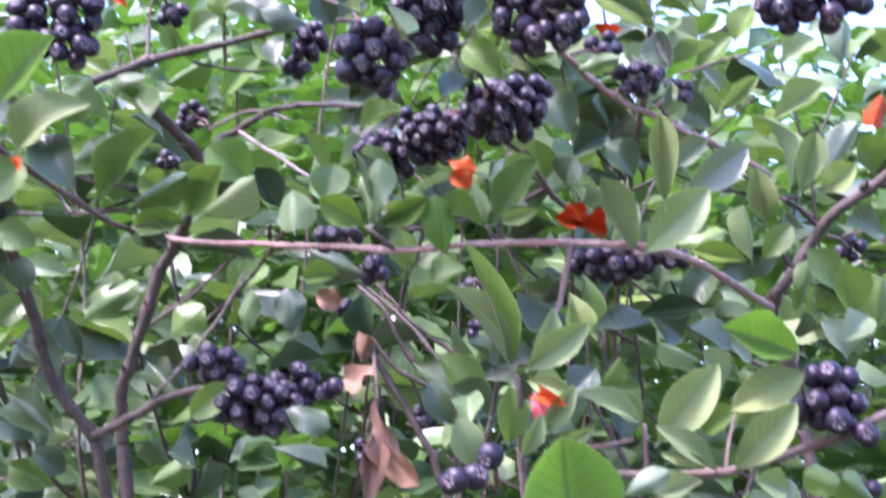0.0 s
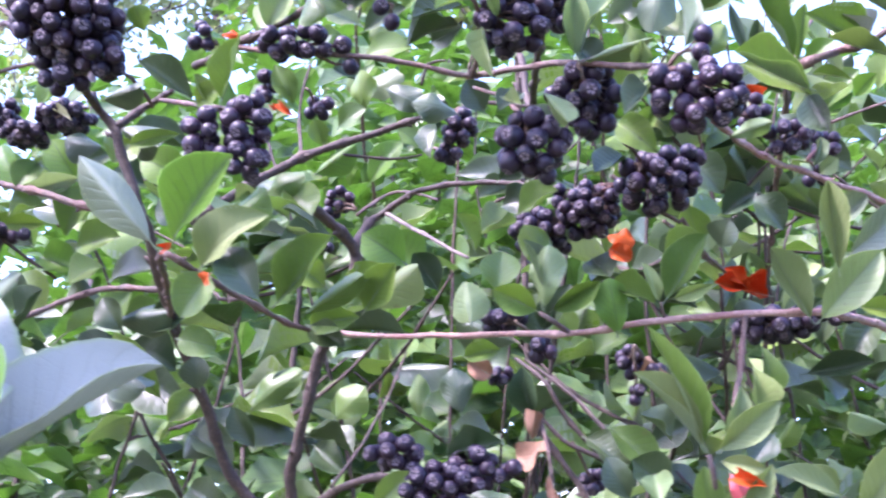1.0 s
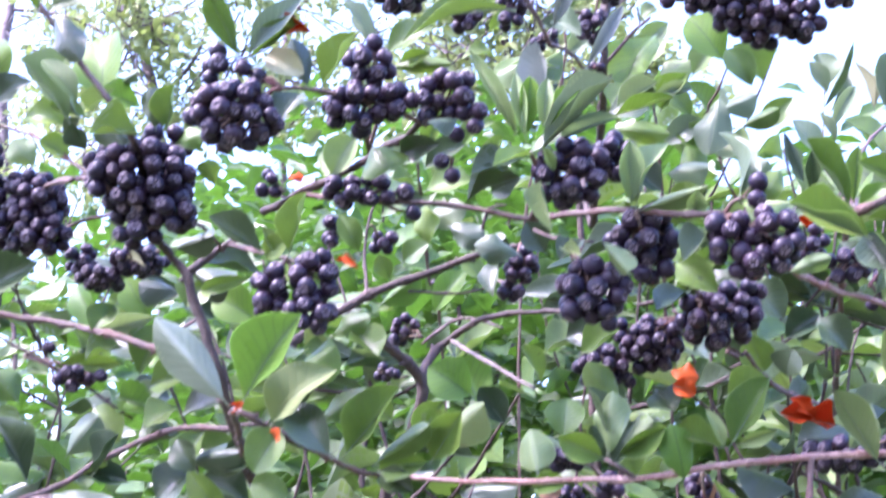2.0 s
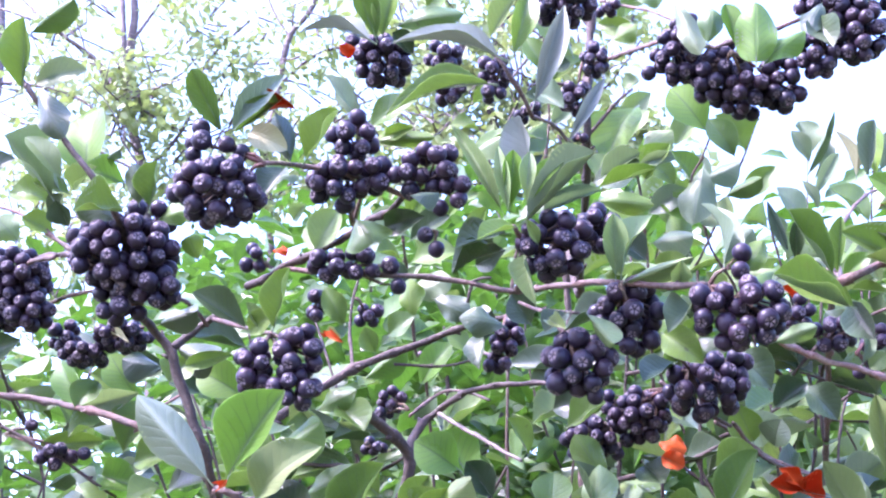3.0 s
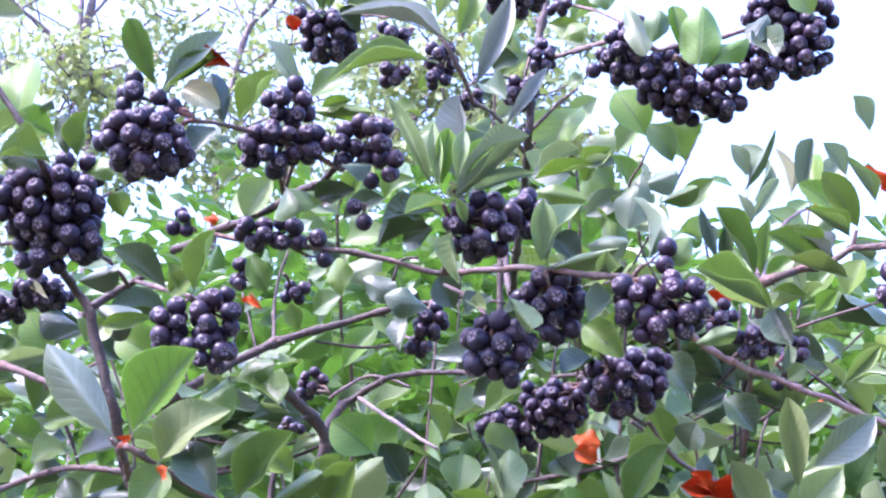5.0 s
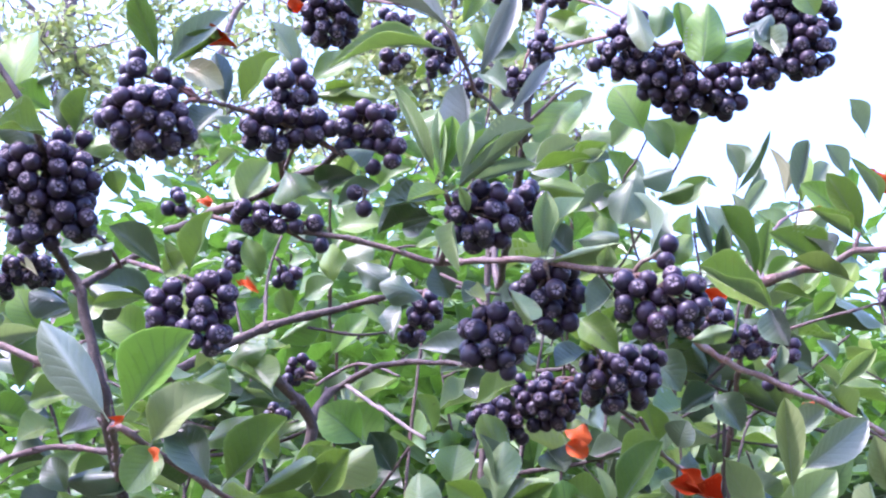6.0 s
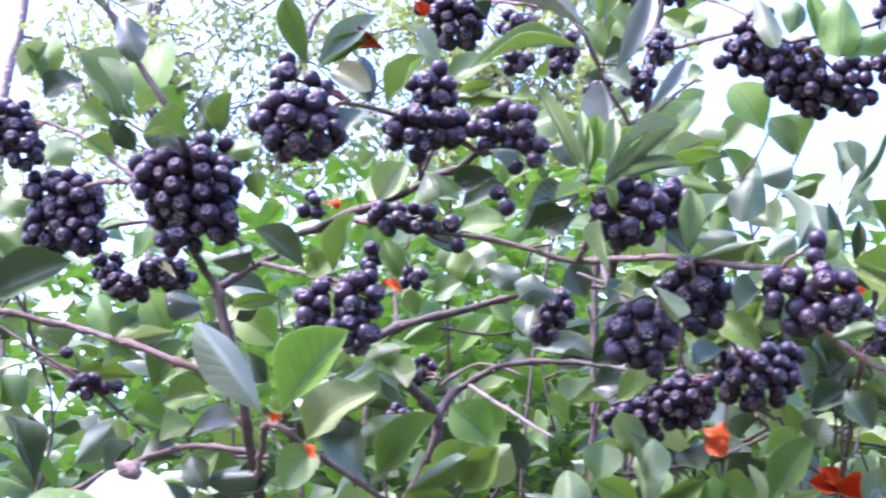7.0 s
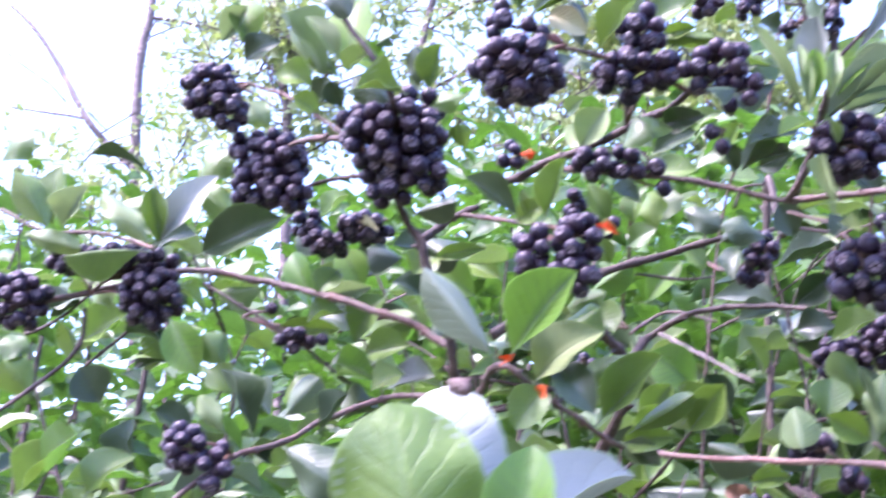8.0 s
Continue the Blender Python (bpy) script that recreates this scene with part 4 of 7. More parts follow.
leaf(b, (-0.010, 0.530, 1.658), (0.003, 0.518, 1.688), 0.0126, -30, "young")
leaf(b, (-0.010, 0.530, 1.657), (0.023, 0.520, 1.664), 0.0099, 20, "young", "narrow")
leaf(b, (0.017, 0.530, 1.654), (0.018, 0.518, 1.661), 0.0098, 0, "young")
leaf(b, (0.037, 0.530, 1.658), (0.039, 0.530, 1.697), 0.0105, 45, "pale", "narrow")
leaf(b, (0.046, 0.525, 1.655), (0.057, 0.525, 1.671), 0.0134, 0, "green", "round")
leaf(b, (0.063, 0.550, 1.662), (0.093, 0.538, 1.640), 0.0168, 10, "green")
leaf(b, (0.100, 0.580, 1.657), (0.107, 0.568, 1.631), 0.0147, 30, "dark")
leaf(b, (0.024, 0.540, 1.646), (0.009, 0.528, 1.633), 0.0124, 20, "pale")
leaf(b, (-0.035, 0.550, 1.653), (-0.047, 0.538, 1.641), 0.0117, 10, "dark")
leaf(b, (-0.027, 0.530, 1.645), (-0.018, 0.518, 1.626), 0.0092, 30, "young")
leaf(b, (-0.045, 0.530, 1.644), (-0.036, 0.518, 1.633), 0.0062, 20, "young")
leaf(b, (0.009, 0.600, 1.655), (0.025, 0.588, 1.637), 0.0170, 20, "green")
leaf(b, (0.018, 0.640, 1.651), (-0.002, 0.628, 1.637), 0.0150, 10, "dark")
leaf(b, (0.066, 0.620, 1.650), (0.086, 0.608, 1.653), 0.0104, 20, "young")
leaf(b, (-0.045, 0.620, 1.614), (-0.021, 0.608, 1.622), 0.0174, -10, "green")
leaf(b, (0.123, 0.690, 1.654), (0.130, 0.690, 1.674), 0.0090, 0, "pale", "narrow")
leaf(b, (0.128, 0.700, 1.654), (0.136, 0.688, 1.659), 0.0128, 0, "young")
leaf(b, (0.037, 0.550, 1.652), (0.031, 0.538, 1.662), 0.0106, 0, "young")
leaf(b, (0.109, 0.700, 1.693), (0.119, 0.688, 1.667), 0.0195, 10, "dark")
leaf(b, (0.002, 0.650, 1.610), (0.018, 0.650, 1.607), 0.0120, 0, "orange", label="orange autumn leaf among green ones")
leaf(b, (0.003, 0.645, 1.602), (0.015, 0.645, 1.595), 0.0124, 10, "orange", "round", label="orange autumn leaf among green ones")
leaf(b, (0.090, 0.680, 1.688), (0.097, 0.668, 1.696), 0.0128, 0, "red", label="red autumn leaf half hidden by berries")
leaf(b, (0.061, 0.720, 1.621), (0.053, 0.708, 1.642), 0.0216, 0, "green")
leaf(b, (0.026, 0.600, 1.583), (0.047, 0.588, 1.588), 0.0191, 0, "green")
leaf(b, (-0.005, 0.680, 1.607), (0.005, 0.668, 1.591), 0.0185, 20, "dark")
leaf(b, (0.081, 0.780, 1.656), (0.103, 0.768, 1.669), 0.0213, 20, "dark")
leaf(b, (-0.025, 0.660, 1.592), (-0.039, 0.648, 1.615), 0.0182, 20, "green")
leaf(b, (0.022, 0.600, 1.647), (0.028, 0.588, 1.658), 0.0114, 10, "green")
leaf(b, (0.058, 0.750, 1.686), (0.078, 0.738, 1.662), 0.0277, 0, "dark")
leaf(b, (0.104, 0.800, 1.675), (0.123, 0.788, 1.651), 0.0254, 0, "dark")

# the shoot whose leaves stand against the white sky; pale tones paint haze
b = branch("chokeberry_branch", "chokeberry shoot with pale upright leaves and black berries")
stem(b, [(0.170, 1.250, -0.030), (0.165, 1.220, 1.200), (0.160, 1.160, 1.600), (0.143, 0.850, 1.756), (0.086, 0.530, 1.647), (0.103, 0.515, 1.649), (0.114, 0.510, 1.649), (0.124, 0.505, 1.654), (0.136, 0.500, 1.653), (0.150, 0.490, 1.657)], 0.0026, 0.0012, TWIG, "stem", seed=160)
stem(b, [(0.124, 0.505, 1.654), (0.125, 0.505, 1.658), (0.126, 0.503, 1.662)], 0.0012, 0.0008, TWIG, "twig", seed=161)
stem(b, [(0.091, 0.550, 1.655), (0.130, 0.720, 1.749), (0.166, 0.800, 1.804), (0.192, 0.840, 1.827)], 0.0014, 0.0008, TWIG, "twig", seed=162)
stem(b, [(0.148, 0.760, 1.707), (0.174, 0.750, 1.712), (0.210, 0.740, 1.720)], 0.0010, 0.0008, TWIG, "twig", seed=165)
cluster(b, (0.139, 0.485, 1.650), [(0.135, 0.475, 1.623, 0.0131, 0.0123), (0.154, 0.475, 1.624, 0.0127, 0.0127), (0.144, 0.475, 1.635, 0.0123, 0.0085), (0.165, 0.475, 1.627, 0.0085, 0.0089)], 0.0096, 166, label="large loose cluster of black berries")
leaf(b, (0.084, 0.515, 1.644), (0.065, 0.503, 1.674), 0.0105, 8, "green", k=1)
leaf(b, (0.114, 0.505, 1.644), (0.086, 0.493, 1.658), 0.0168, -12, "green", k=3)
leaf(b, (0.144, 0.850, 1.855), (0.134, 0.838, 1.879), 0.0154, 10, "pale", k=2)
leaf(b, (0.170, 0.800, 1.815), (0.180, 0.788, 1.855), 0.0152, -20, "silver", k=1)
leaf(b, (0.175, 0.850, 1.839), (0.166, 0.838, 1.876), 0.0069, 30, "cream", "narrow", k=0)
leaf(b, (0.147, 0.900, 1.864), (0.175, 0.888, 1.916), 0.0081, 20, "pale", "narrow", k=1)
leaf(b, (0.091, 0.550, 1.657), (0.095, 0.538, 1.684), 0.0091, -15, "green", k=0)
leaf(b, (0.091, 0.660, 1.708), (0.093, 0.648, 1.729), 0.0096, 0, "dark", k=0)
leaf(b, (0.095, 0.700, 1.728), (0.085, 0.688, 1.760), 0.0083, -20, "silver", "narrow", k=1)
leaf(b, (0.113, 0.502, 1.647), (0.099, 0.490, 1.656), 0.0088, 20, "grey", k=3)
leaf(b, (0.121, 0.500, 1.638), (0.091, 0.488, 1.643), 0.0088, -10, "matte", k=1)
leaf(b, (0.089, 0.530, 1.649), (0.100, 0.518, 1.656), 0.0113, 0, "bright", k=2)
leaf(b, (0.124, 0.502, 1.658), (0.101, 0.490, 1.667), 0.0074, 15, "green", "narrow", k=1)
leaf(b, (0.128, 0.505, 1.662), (0.112, 0.493, 1.686), 0.0145, -10, "green", k=0)
leaf(b, (0.132, 0.550, 1.689), (0.114, 0.538, 1.703), 0.0182, 0, "bright", "round", k=2)
leaf(b, (0.133, 0.490, 1.668), (0.117, 0.478, 1.686), 0.0045, 10, "young", "narrow", k=1)
leaf(b, (0.145, 0.580, 1.724), (0.133, 0.568, 1.739), 0.0112, 0, "pale", k=0)
leaf(b, (0.238, 0.850, 1.890), (0.224, 0.838, 1.916), 0.0200, 0, "pale", k=1)
leaf(b, (0.146, 0.520, 1.686), (0.136, 0.508, 1.696), 0.0077, 0, "red", k=2)
leaf(b, (0.087, 0.500, 1.625), (0.052, 0.488, 1.638), 0.0116, 20, "green", k=1)
leaf(b, (0.089, 0.520, 1.641), (0.105, 0.508, 1.633), 0.0058, 10, "green", "narrow", k=0)
leaf(b, (0.144, 0.850, 1.817), (0.136, 0.838, 1.839), 0.0100, 20, "pale", "narrow", k=2)
leaf(b, (0.100, 0.750, 1.757), (0.095, 0.738, 1.771), 0.0102, 10, "pale", k=0)
leaf(b, (0.117, 0.580, 1.663), (0.110, 0.568, 1.673), 0.0080, 0, "pale", k=2)
leaf(b, (0.117, 0.560, 1.644), (0.125, 0.548, 1.651), 0.0103, 0, "bright", k=0)
leaf(b, (0.153, 0.580, 1.678), (0.138, 0.568, 1.682), 0.0107, 10, "silver", k=3)
leaf(b, (0.141, 0.620, 1.641), (0.132, 0.608, 1.648), 0.0102, 0, "silver", "round", k=2)
leaf(b, (0.134, 0.600, 1.620), (0.153, 0.588, 1.637), 0.0094, 10, "young", k=1)
leaf(b, (0.135, 0.600, 1.620), (0.125, 0.588, 1.630), 0.0066, 10, "young", "narrow", k=0)
leaf(b, (0.112, 0.497, 1.667), (0.104, 0.497, 1.670), 0.0037, 0, "red", k=0, label="small red leaf tip")

b = branch("chokeberry_branch", "upright chokeberry shoot at the shrub's top with small berry clusters")
stem(b, [(-0.050, 1.250, -0.030), (-0.050, 1.160, 1.774), (-0.036, 1.080, 1.857), (-0.024, 0.900, 1.854), (-0.017, 0.780, 1.856), (-0.010, 0.780, 1.920), (-0.001, 0.780, 1.981), (0.005, 0.780, 2.041)], 0.003404, 0.002738, BARK, "stem", seed=56)
stem(b, [(-0.010, 0.780, 1.917), (0.017, 0.730, 1.897), (0.040, 0.680, 1.872), (0.063, 0.650, 1.846)], 0.001776, 0.001332, TWIG, "stem", seed=57)
stem(b, [(-0.016, 0.780, 1.863), (0.003, 0.780, 1.883), (0.019, 0.780, 1.896)], 0.001332, 0.001036, TWIG, "twig", seed=58)
stem(b, [(-0.012, 0.780, 1.899), (-0.035, 0.740, 1.885), (-0.052, 0.700, 1.863)], 0.001184, 0.000888, TWIG, "twig", seed=59)
stem(b, [(0.003, 0.780, 1.971), (0.032, 0.740, 1.934), (0.055, 0.720, 1.907)], 0.001184, 0.000888, TWIG, "twig", seed=60)
cluster(b, (0.039, 0.680, 1.871), [(0.043, 0.670, 1.854, 0.0160, 0.0202), (0.049, 0.670, 1.873, 0.0127, 0.0106), (0.026, 0.670, 1.846, 0.0063, 0.0063)], 0.0094, 61)
cluster(b, (0.071, 0.640, 1.836), [(0.069, 0.673, 1.839, 0.0222, 0.0194), (0.100, 0.673, 1.829, 0.0165, 0.0199), (0.083, 0.673, 1.824, 0.0219, 0.0124)], 0.0102, 62, label="wide dense cluster of black berries")
cluster(b, (0.136, 0.680, 1.887), [(0.149, 0.660, 1.852, 0.0197, 0.0224), (0.124, 0.660, 1.842, 0.0142, 0.0190), (0.135, 0.660, 1.874, 0.0207, 0.0103), (0.157, 0.660, 1.873, 0.0172, 0.0103)], 0.0098, 63)
stem(b, [(0.063, 0.650, 1.846), (0.099, 0.660, 1.859), (0.137, 0.670, 1.877), (0.182, 0.700, 1.911)], 0.001406, 0.00111, TWIG, "twig", seed=64)
cluster(b, (-0.007, 0.660, 1.902), [(-0.023, 0.610, 1.865, 0.0191, 0.0171)], 0.0094, 65)
cluster(b, (-0.014, 0.760, 1.913), [(-0.022, 0.760, 1.882, 0.0141, 0.0118), (-0.006, 0.760, 1.912, 0.0111, 0.0143)], 0.0088, 66)
cluster(b, (0.006, 0.760, 1.957), [(0.006, 0.760, 1.952, 0.0105, 0.0065)], 0.0088, 67)
cluster(b, (-0.141, 0.660, 1.886), [(-0.136, 0.640, 1.857, 0.0186, 0.0166), (-0.152, 0.640, 1.870, 0.0104, 0.0091)], 0.0094, 68)
cluster(b, (-0.090, 0.690, 1.893), [(-0.102, 0.675, 1.874, 0.0144, 0.0123), (-0.100, 0.675, 1.849, 0.0128, 0.0078)], 0.0094, 69)
cluster(b, (-0.065, 0.700, 1.888), [(-0.072, 0.700, 1.875, 0.0133, 0.0140), (-0.075, 0.700, 1.859, 0.0095, 0.0059)], 0.0094, 70)
stem(b, [(-0.047, 0.600, 1.787), (-0.054, 0.580, 1.797), (-0.065, 0.570, 1.813), (-0.091, 0.600, 1.843), (-0.136, 0.650, 1.879)], 0.001258, 0.000962, TWIG, "twig", seed=71)
stem(b, [(-0.018, 0.780, 1.843), (-0.036, 0.700, 1.830), (-0.047, 0.600, 1.787)], 0.001258, 0.00111, TWIG, "twig", seed=72)
cluster(b, (-0.048, 0.620, 1.802), [(-0.051, 0.640, 1.811, 0.0113, 0.0047)], 0.008, 73)
cluster(b, (-0.023, 0.740, 1.841), [(-0.021, 0.760, 1.850, 0.0085, 0.0054)], 0.008, 74)
leaf(b, (0.075, 0.585, 1.792), (0.080, 0.580, 1.834), 0.0269, 0, "bright", "round", k=6)
leaf(b, (0.078, 0.590, 1.795), (0.103, 0.585, 1.816), 0.0152, 0, "bright", k=6)
leaf(b, (0.069, 0.600, 1.814), (0.066, 0.595, 1.842), 0.0138, 10, "bright", k=0)
leaf(b, (0.053, 0.600, 1.818), (0.059, 0.595, 1.841), 0.0165, 10, "green", k=6)
leaf(b, (0.118, 0.630, 1.849), (0.124, 0.618, 1.818), 0.0162, 10, "dark")
leaf(b, (0.044, 0.660, 1.887), (0.053, 0.648, 1.849), 0.0138, 20, "pale")
leaf(b, (0.125, 0.630, 1.856), (0.113, 0.618, 1.835), 0.0130, 0, "dark")
leaf(b, (0.151, 0.630, 1.853), (0.138, 0.618, 1.866), 0.0196, 0, "green")
leaf(b, (-0.058, 0.505, 1.755), (-0.112, 0.495, 1.750), 0.0108, 40, "green", "narrow", k=2)
leaf(b, (-0.129, 0.580, 1.832), (-0.172, 0.580, 1.856), 0.0121, 35, "grey", "narrow", k=2)
leaf(b, (-0.132, 0.600, 1.846), (-0.141, 0.588, 1.874), 0.0164, 15, "green")
leaf(b, (-0.130, 0.600, 1.847), (-0.120, 0.588, 1.873), 0.0170, 0, "green")
leaf(b, (-0.123, 0.600, 1.854), (-0.084, 0.588, 1.855), 0.0163, 15, "green")
leaf(b, (-0.056, 0.560, 1.800), (-0.111, 0.540, 1.817), 0.0155, 20, "grey", "narrow", k=2)
leaf(b, (-0.054, 0.560, 1.800), (-0.038, 0.560, 1.847), 0.0146, 25, "green", "narrow")
leaf(b, (-0.045, 0.555, 1.766), (-0.022, 0.545, 1.822), 0.0135, 25, "grey", "narrow", k=0)
leaf(b, (-0.066, 0.570, 1.819), (-0.047, 0.558, 1.843), 0.0135, 10, "young")
leaf(b, (-0.027, 0.720, 1.893), (-0.040, 0.708, 1.916), 0.0159, 10, "green")
leaf(b, (-0.030, 0.550, 1.740), (-0.004, 0.550, 1.781), 0.0080, 20, "grey", "narrow", k=2)
leaf(b, (-0.020, 0.840, 1.961), (-0.031, 0.828, 1.981), 0.0175, 10, "green")
leaf(b, (-0.114, 0.620, 1.846), (-0.125, 0.608, 1.856), 0.0133, 0, "dark")
leaf(b, (0.023, 0.800, 1.893), (-0.006, 0.788, 1.854), 0.0347, 0, "bright")
leaf(b, (0.023, 0.750, 1.887), (0.011, 0.750, 1.881), 0.0155, 0, "green", "round")
leaf(b, (0.007, 0.750, 1.918), (0.023, 0.738, 1.922), 0.0156, 20, "green")
leaf(b, (0.025, 0.740, 1.942), (0.044, 0.728, 1.940), 0.0156, 20, "green")
leaf(b, (-0.153, 0.630, 1.855), (-0.157, 0.618, 1.858), 0.0082, 0, "red", label="red leaf tip behind berries")
leaf(b, (-0.016, 0.820, 1.849), (0.019, 0.808, 1.853), 0.0163, 20, "dark")
leaf(b, (-0.018, 0.740, 1.807), (0.008, 0.728, 1.806), 0.0221, 10, "dark")
leaf(b, (0.002, 0.760, 1.835), (-0.014, 0.748, 1.818), 0.0228, 10, "green")
leaf(b, (-0.002, 0.840, 1.990), (0.027, 0.828, 1.973), 0.0175, 30, "green")
leaf(b, (-0.106, 0.620, 1.877), (-0.090, 0.608, 1.883), 0.0169, 20, "green")
leaf(b, (-0.083, 0.600, 1.865), (-0.062, 0.588, 1.869), 0.0163, 10, "pale")
leaf(b, (-0.045, 0.840, 1.949), (-0.024, 0.828, 1.952), 0.0200, 20, "dark")
leaf(b, (-0.045, 0.700, 1.856), (-0.031, 0.688, 1.839), 0.0144, 20, "pale")

b = branch("chokeberry_branch", "dark slender chokeberry shoot with broad green leaves")
stem(b, [(-0.265, 0.580, 1.715), (-0.264, 0.535, 1.733), (-0.285, 0.530, 1.763), (-0.301, 0.520, 1.788), (-0.324, 0.510, 1.824)], 0.001776, 0.001332, BARK, "stem", seed=75)
leaf(b, (-0.297, 0.500, 1.777), (-0.292, 0.488, 1.814), 0.0187, 0, "green")
leaf(b, (-0.294, 0.505, 1.785), (-0.263, 0.493, 1.785), 0.0147, 10, "pale")
leaf(b, (-0.306, 0.520, 1.825), (-0.279, 0.508, 1.838), 0.0137, 20, "green")
leaf(b, (-0.303, 0.600, 1.777), (-0.305, 0.600, 1.829), 0.0367, 0, "bright", "round", k=2)
leaf(b, (-0.275, 0.590, 1.766), (-0.299, 0.578, 1.775), 0.0192, 0, "bright")
leaf(b, (-0.263, 0.550, 1.725), (-0.282, 0.538, 1.738), 0.0200, 0, "dark")
leaf(b, (-0.290, 0.540, 1.746), (-0.306, 0.528, 1.771), 0.0147, 25, "young")
leaf(b, (-0.250, 0.530, 1.720), (-0.274, 0.518, 1.721), 0.0169, 10, "green")
leaf(b, (-0.246, 0.535, 1.725), (-0.246, 0.523, 1.743), 0.0137, 0, "dark")
leaf(b, (-0.241, 0.535, 1.723), (-0.232, 0.523, 1.744), 0.0153, 0, "green")
leaf(b, (-0.294, 0.560, 1.729), (-0.297, 0.548, 1.741), 0.0143, 0, "dark")
leaf(b, (-0.298, 0.520, 1.791), (-0.281, 0.508, 1.761), 0.0155, 0, "dark")
leaf(b, (-0.294, 0.560, 1.751), (-0.277, 0.548, 1.758), 0.0120, 20, "young")
leaf(b, (-0.298, 0.570, 1.754), (-0.316, 0.558, 1.757), 0.0153, 20, "green")
leaf(b, (-0.250, 0.570, 1.732), (-0.230, 0.558, 1.735), 0.0119, 10, "green")
leaf(b, (-0.311, 0.580, 1.736), (-0.325, 0.568, 1.743), 0.0153, 10, "green")
leaf(b, (-0.285, 0.580, 1.778), (-0.274, 0.568, 1.777), 0.0062, 40, "pale")
stem(b, [(-0.262, 0.560, 1.693), (-0.322, 0.580, 1.742), (-0.340, 0.590, 1.757), (-0.367, 0.600, 1.771)], 0.001332, 0.000962, TWIG, "twig", seed=76)
cluster(b, (-0.365, 0.600, 1.770), [(-0.389, 0.600, 1.767, 0.0174, 0.0187), (-0.377, 0.600, 1.755, 0.0152, 0.0146), (-0.397, 0.600, 1.758, 0.0107, 0.0080)], 0.0096, 77)
cluster(b, (-0.345, 0.620, 1.743), [(-0.368, 0.620, 1.735, 0.0127, 0.0167), (-0.343, 0.620, 1.727, 0.0126, 0.0133), (-0.359, 0.620, 1.713, 0.0172, 0.0165)], 0.0096, 78, fill=0.8)
stem(b, [(-0.300, 0.560, 1.714), (-0.333, 0.600, 1.730), (-0.350, 0.620, 1.733)], 0.001406, 0.001036, TWIG, "twig", seed=79)
leaf(b, (-0.367, 0.600, 1.789), (-0.370, 0.588, 1.824), 0.0235, 25, "green")
leaf(b, (-0.370, 0.600, 1.785), (-0.347, 0.588, 1.792), 0.0173, 10, "dark")
leaf(b, (-0.386, 0.600, 1.798), (-0.366, 0.588, 1.816), 0.0155, 35, "pale")
leaf(b, (-0.303, 0.560, 1.745), (-0.329, 0.548, 1.785), 0.0185, 25, "young")
leaf(b, (-0.299, 0.560, 1.749), (-0.322, 0.548, 1.788), 0.0155, 15, "young")
leaf(b, (-0.323, 0.600, 1.764), (-0.344, 0.588, 1.773), 0.0196, 10, "green")
leaf(b, (-0.322, 0.600, 1.753), (-0.313, 0.588, 1.764), 0.0129, 10, "dark")
leaf(b, (-0.416, 0.660, 1.733), (-0.395, 0.648, 1.754), 0.0212, 0, "green")
leaf(b, (-0.371, 0.660, 1.770), (-0.383, 0.648, 1.784), 0.0213, 0, "young")
leaf(b, (-0.389, 0.610, 1.666), (-0.338, 0.598, 1.684), 0.0255, 20, "dark")
leaf(b, (-0.433, 0.680, 1.746), (-0.391, 0.668, 1.716), 0.0180, 0, "green")

b = branch("chokeberry_branch", "long reddish-brown chokeberry branch reaching out to berry clusters")
stem(b, [(-0.247, 0.660, 1.623), (-0.269, 0.668, 1.640), (-0.287, 0.665, 1.647), (-0.324, 0.680, 1.663), (-0.376, 0.700, 1.682), (-0.430, 0.690, 1.688), (-0.463, 0.660, 1.667), (-0.492, 0.640, 1.652), (-0.541, 0.620, 1.636)], 0.002368, 0.001776, TWIG, "stem", seed=80)
stem(b, [(-0.475, 0.650, 1.650), (-0.474, 0.650, 1.627), (-0.487, 0.640, 1.603), (-0.507, 0.620, 1.576)], 0.00148, 0.001184, BARK, "twig", seed=81)
cluster(b, (-0.472, 0.650, 1.659), [(-0.428, 0.640, 1.654, 0.0195, 0.0208), (-0.442, 0.640, 1.675, 0.0265, 0.0095), (-0.481, 0.640, 1.677, 0.0172, 0.0103)], 0.0096, 82)
cluster(b, (-0.488, 0.640, 1.652), [(-0.508, 0.630, 1.649, 0.0189, 0.0189)], 0.0098, 83)
cluster(b, (-0.400, 0.720, 1.666), [(-0.357, 0.700, 1.643, 0.0141, 0.0084), (-0.374, 0.700, 1.663, 0.0071, 0.0057), (-0.338, 0.700, 1.642, 0.0070, 0.0063)], 0.009, 84)
cluster(b, (-0.359, 0.800, 1.680), [(-0.319, 0.900, 1.752, 0.0107, 0.0133)], 0.008, 85)
stem(b, [(-0.419, 0.695, 1.681), (-0.387, 0.695, 1.662), (-0.357, 0.700, 1.644), (-0.321, 0.710, 1.618)], 0.001184, 0.000962, BARK, "twig", seed=86)
leaf(b, (-0.410, 0.600, 1.668), (-0.375, 0.588, 1.708), 0.0211, 25, "grey")
leaf(b, (-0.408, 0.600, 1.668), (-0.411, 0.588, 1.701), 0.0160, 20, "green")
leaf(b, (-0.421, 0.620, 1.676), (-0.453, 0.608, 1.711), 0.0199, 20, "young")
leaf(b, (-0.404, 0.580, 1.658), (-0.449, 0.568, 1.656), 0.0136, 10, "green")
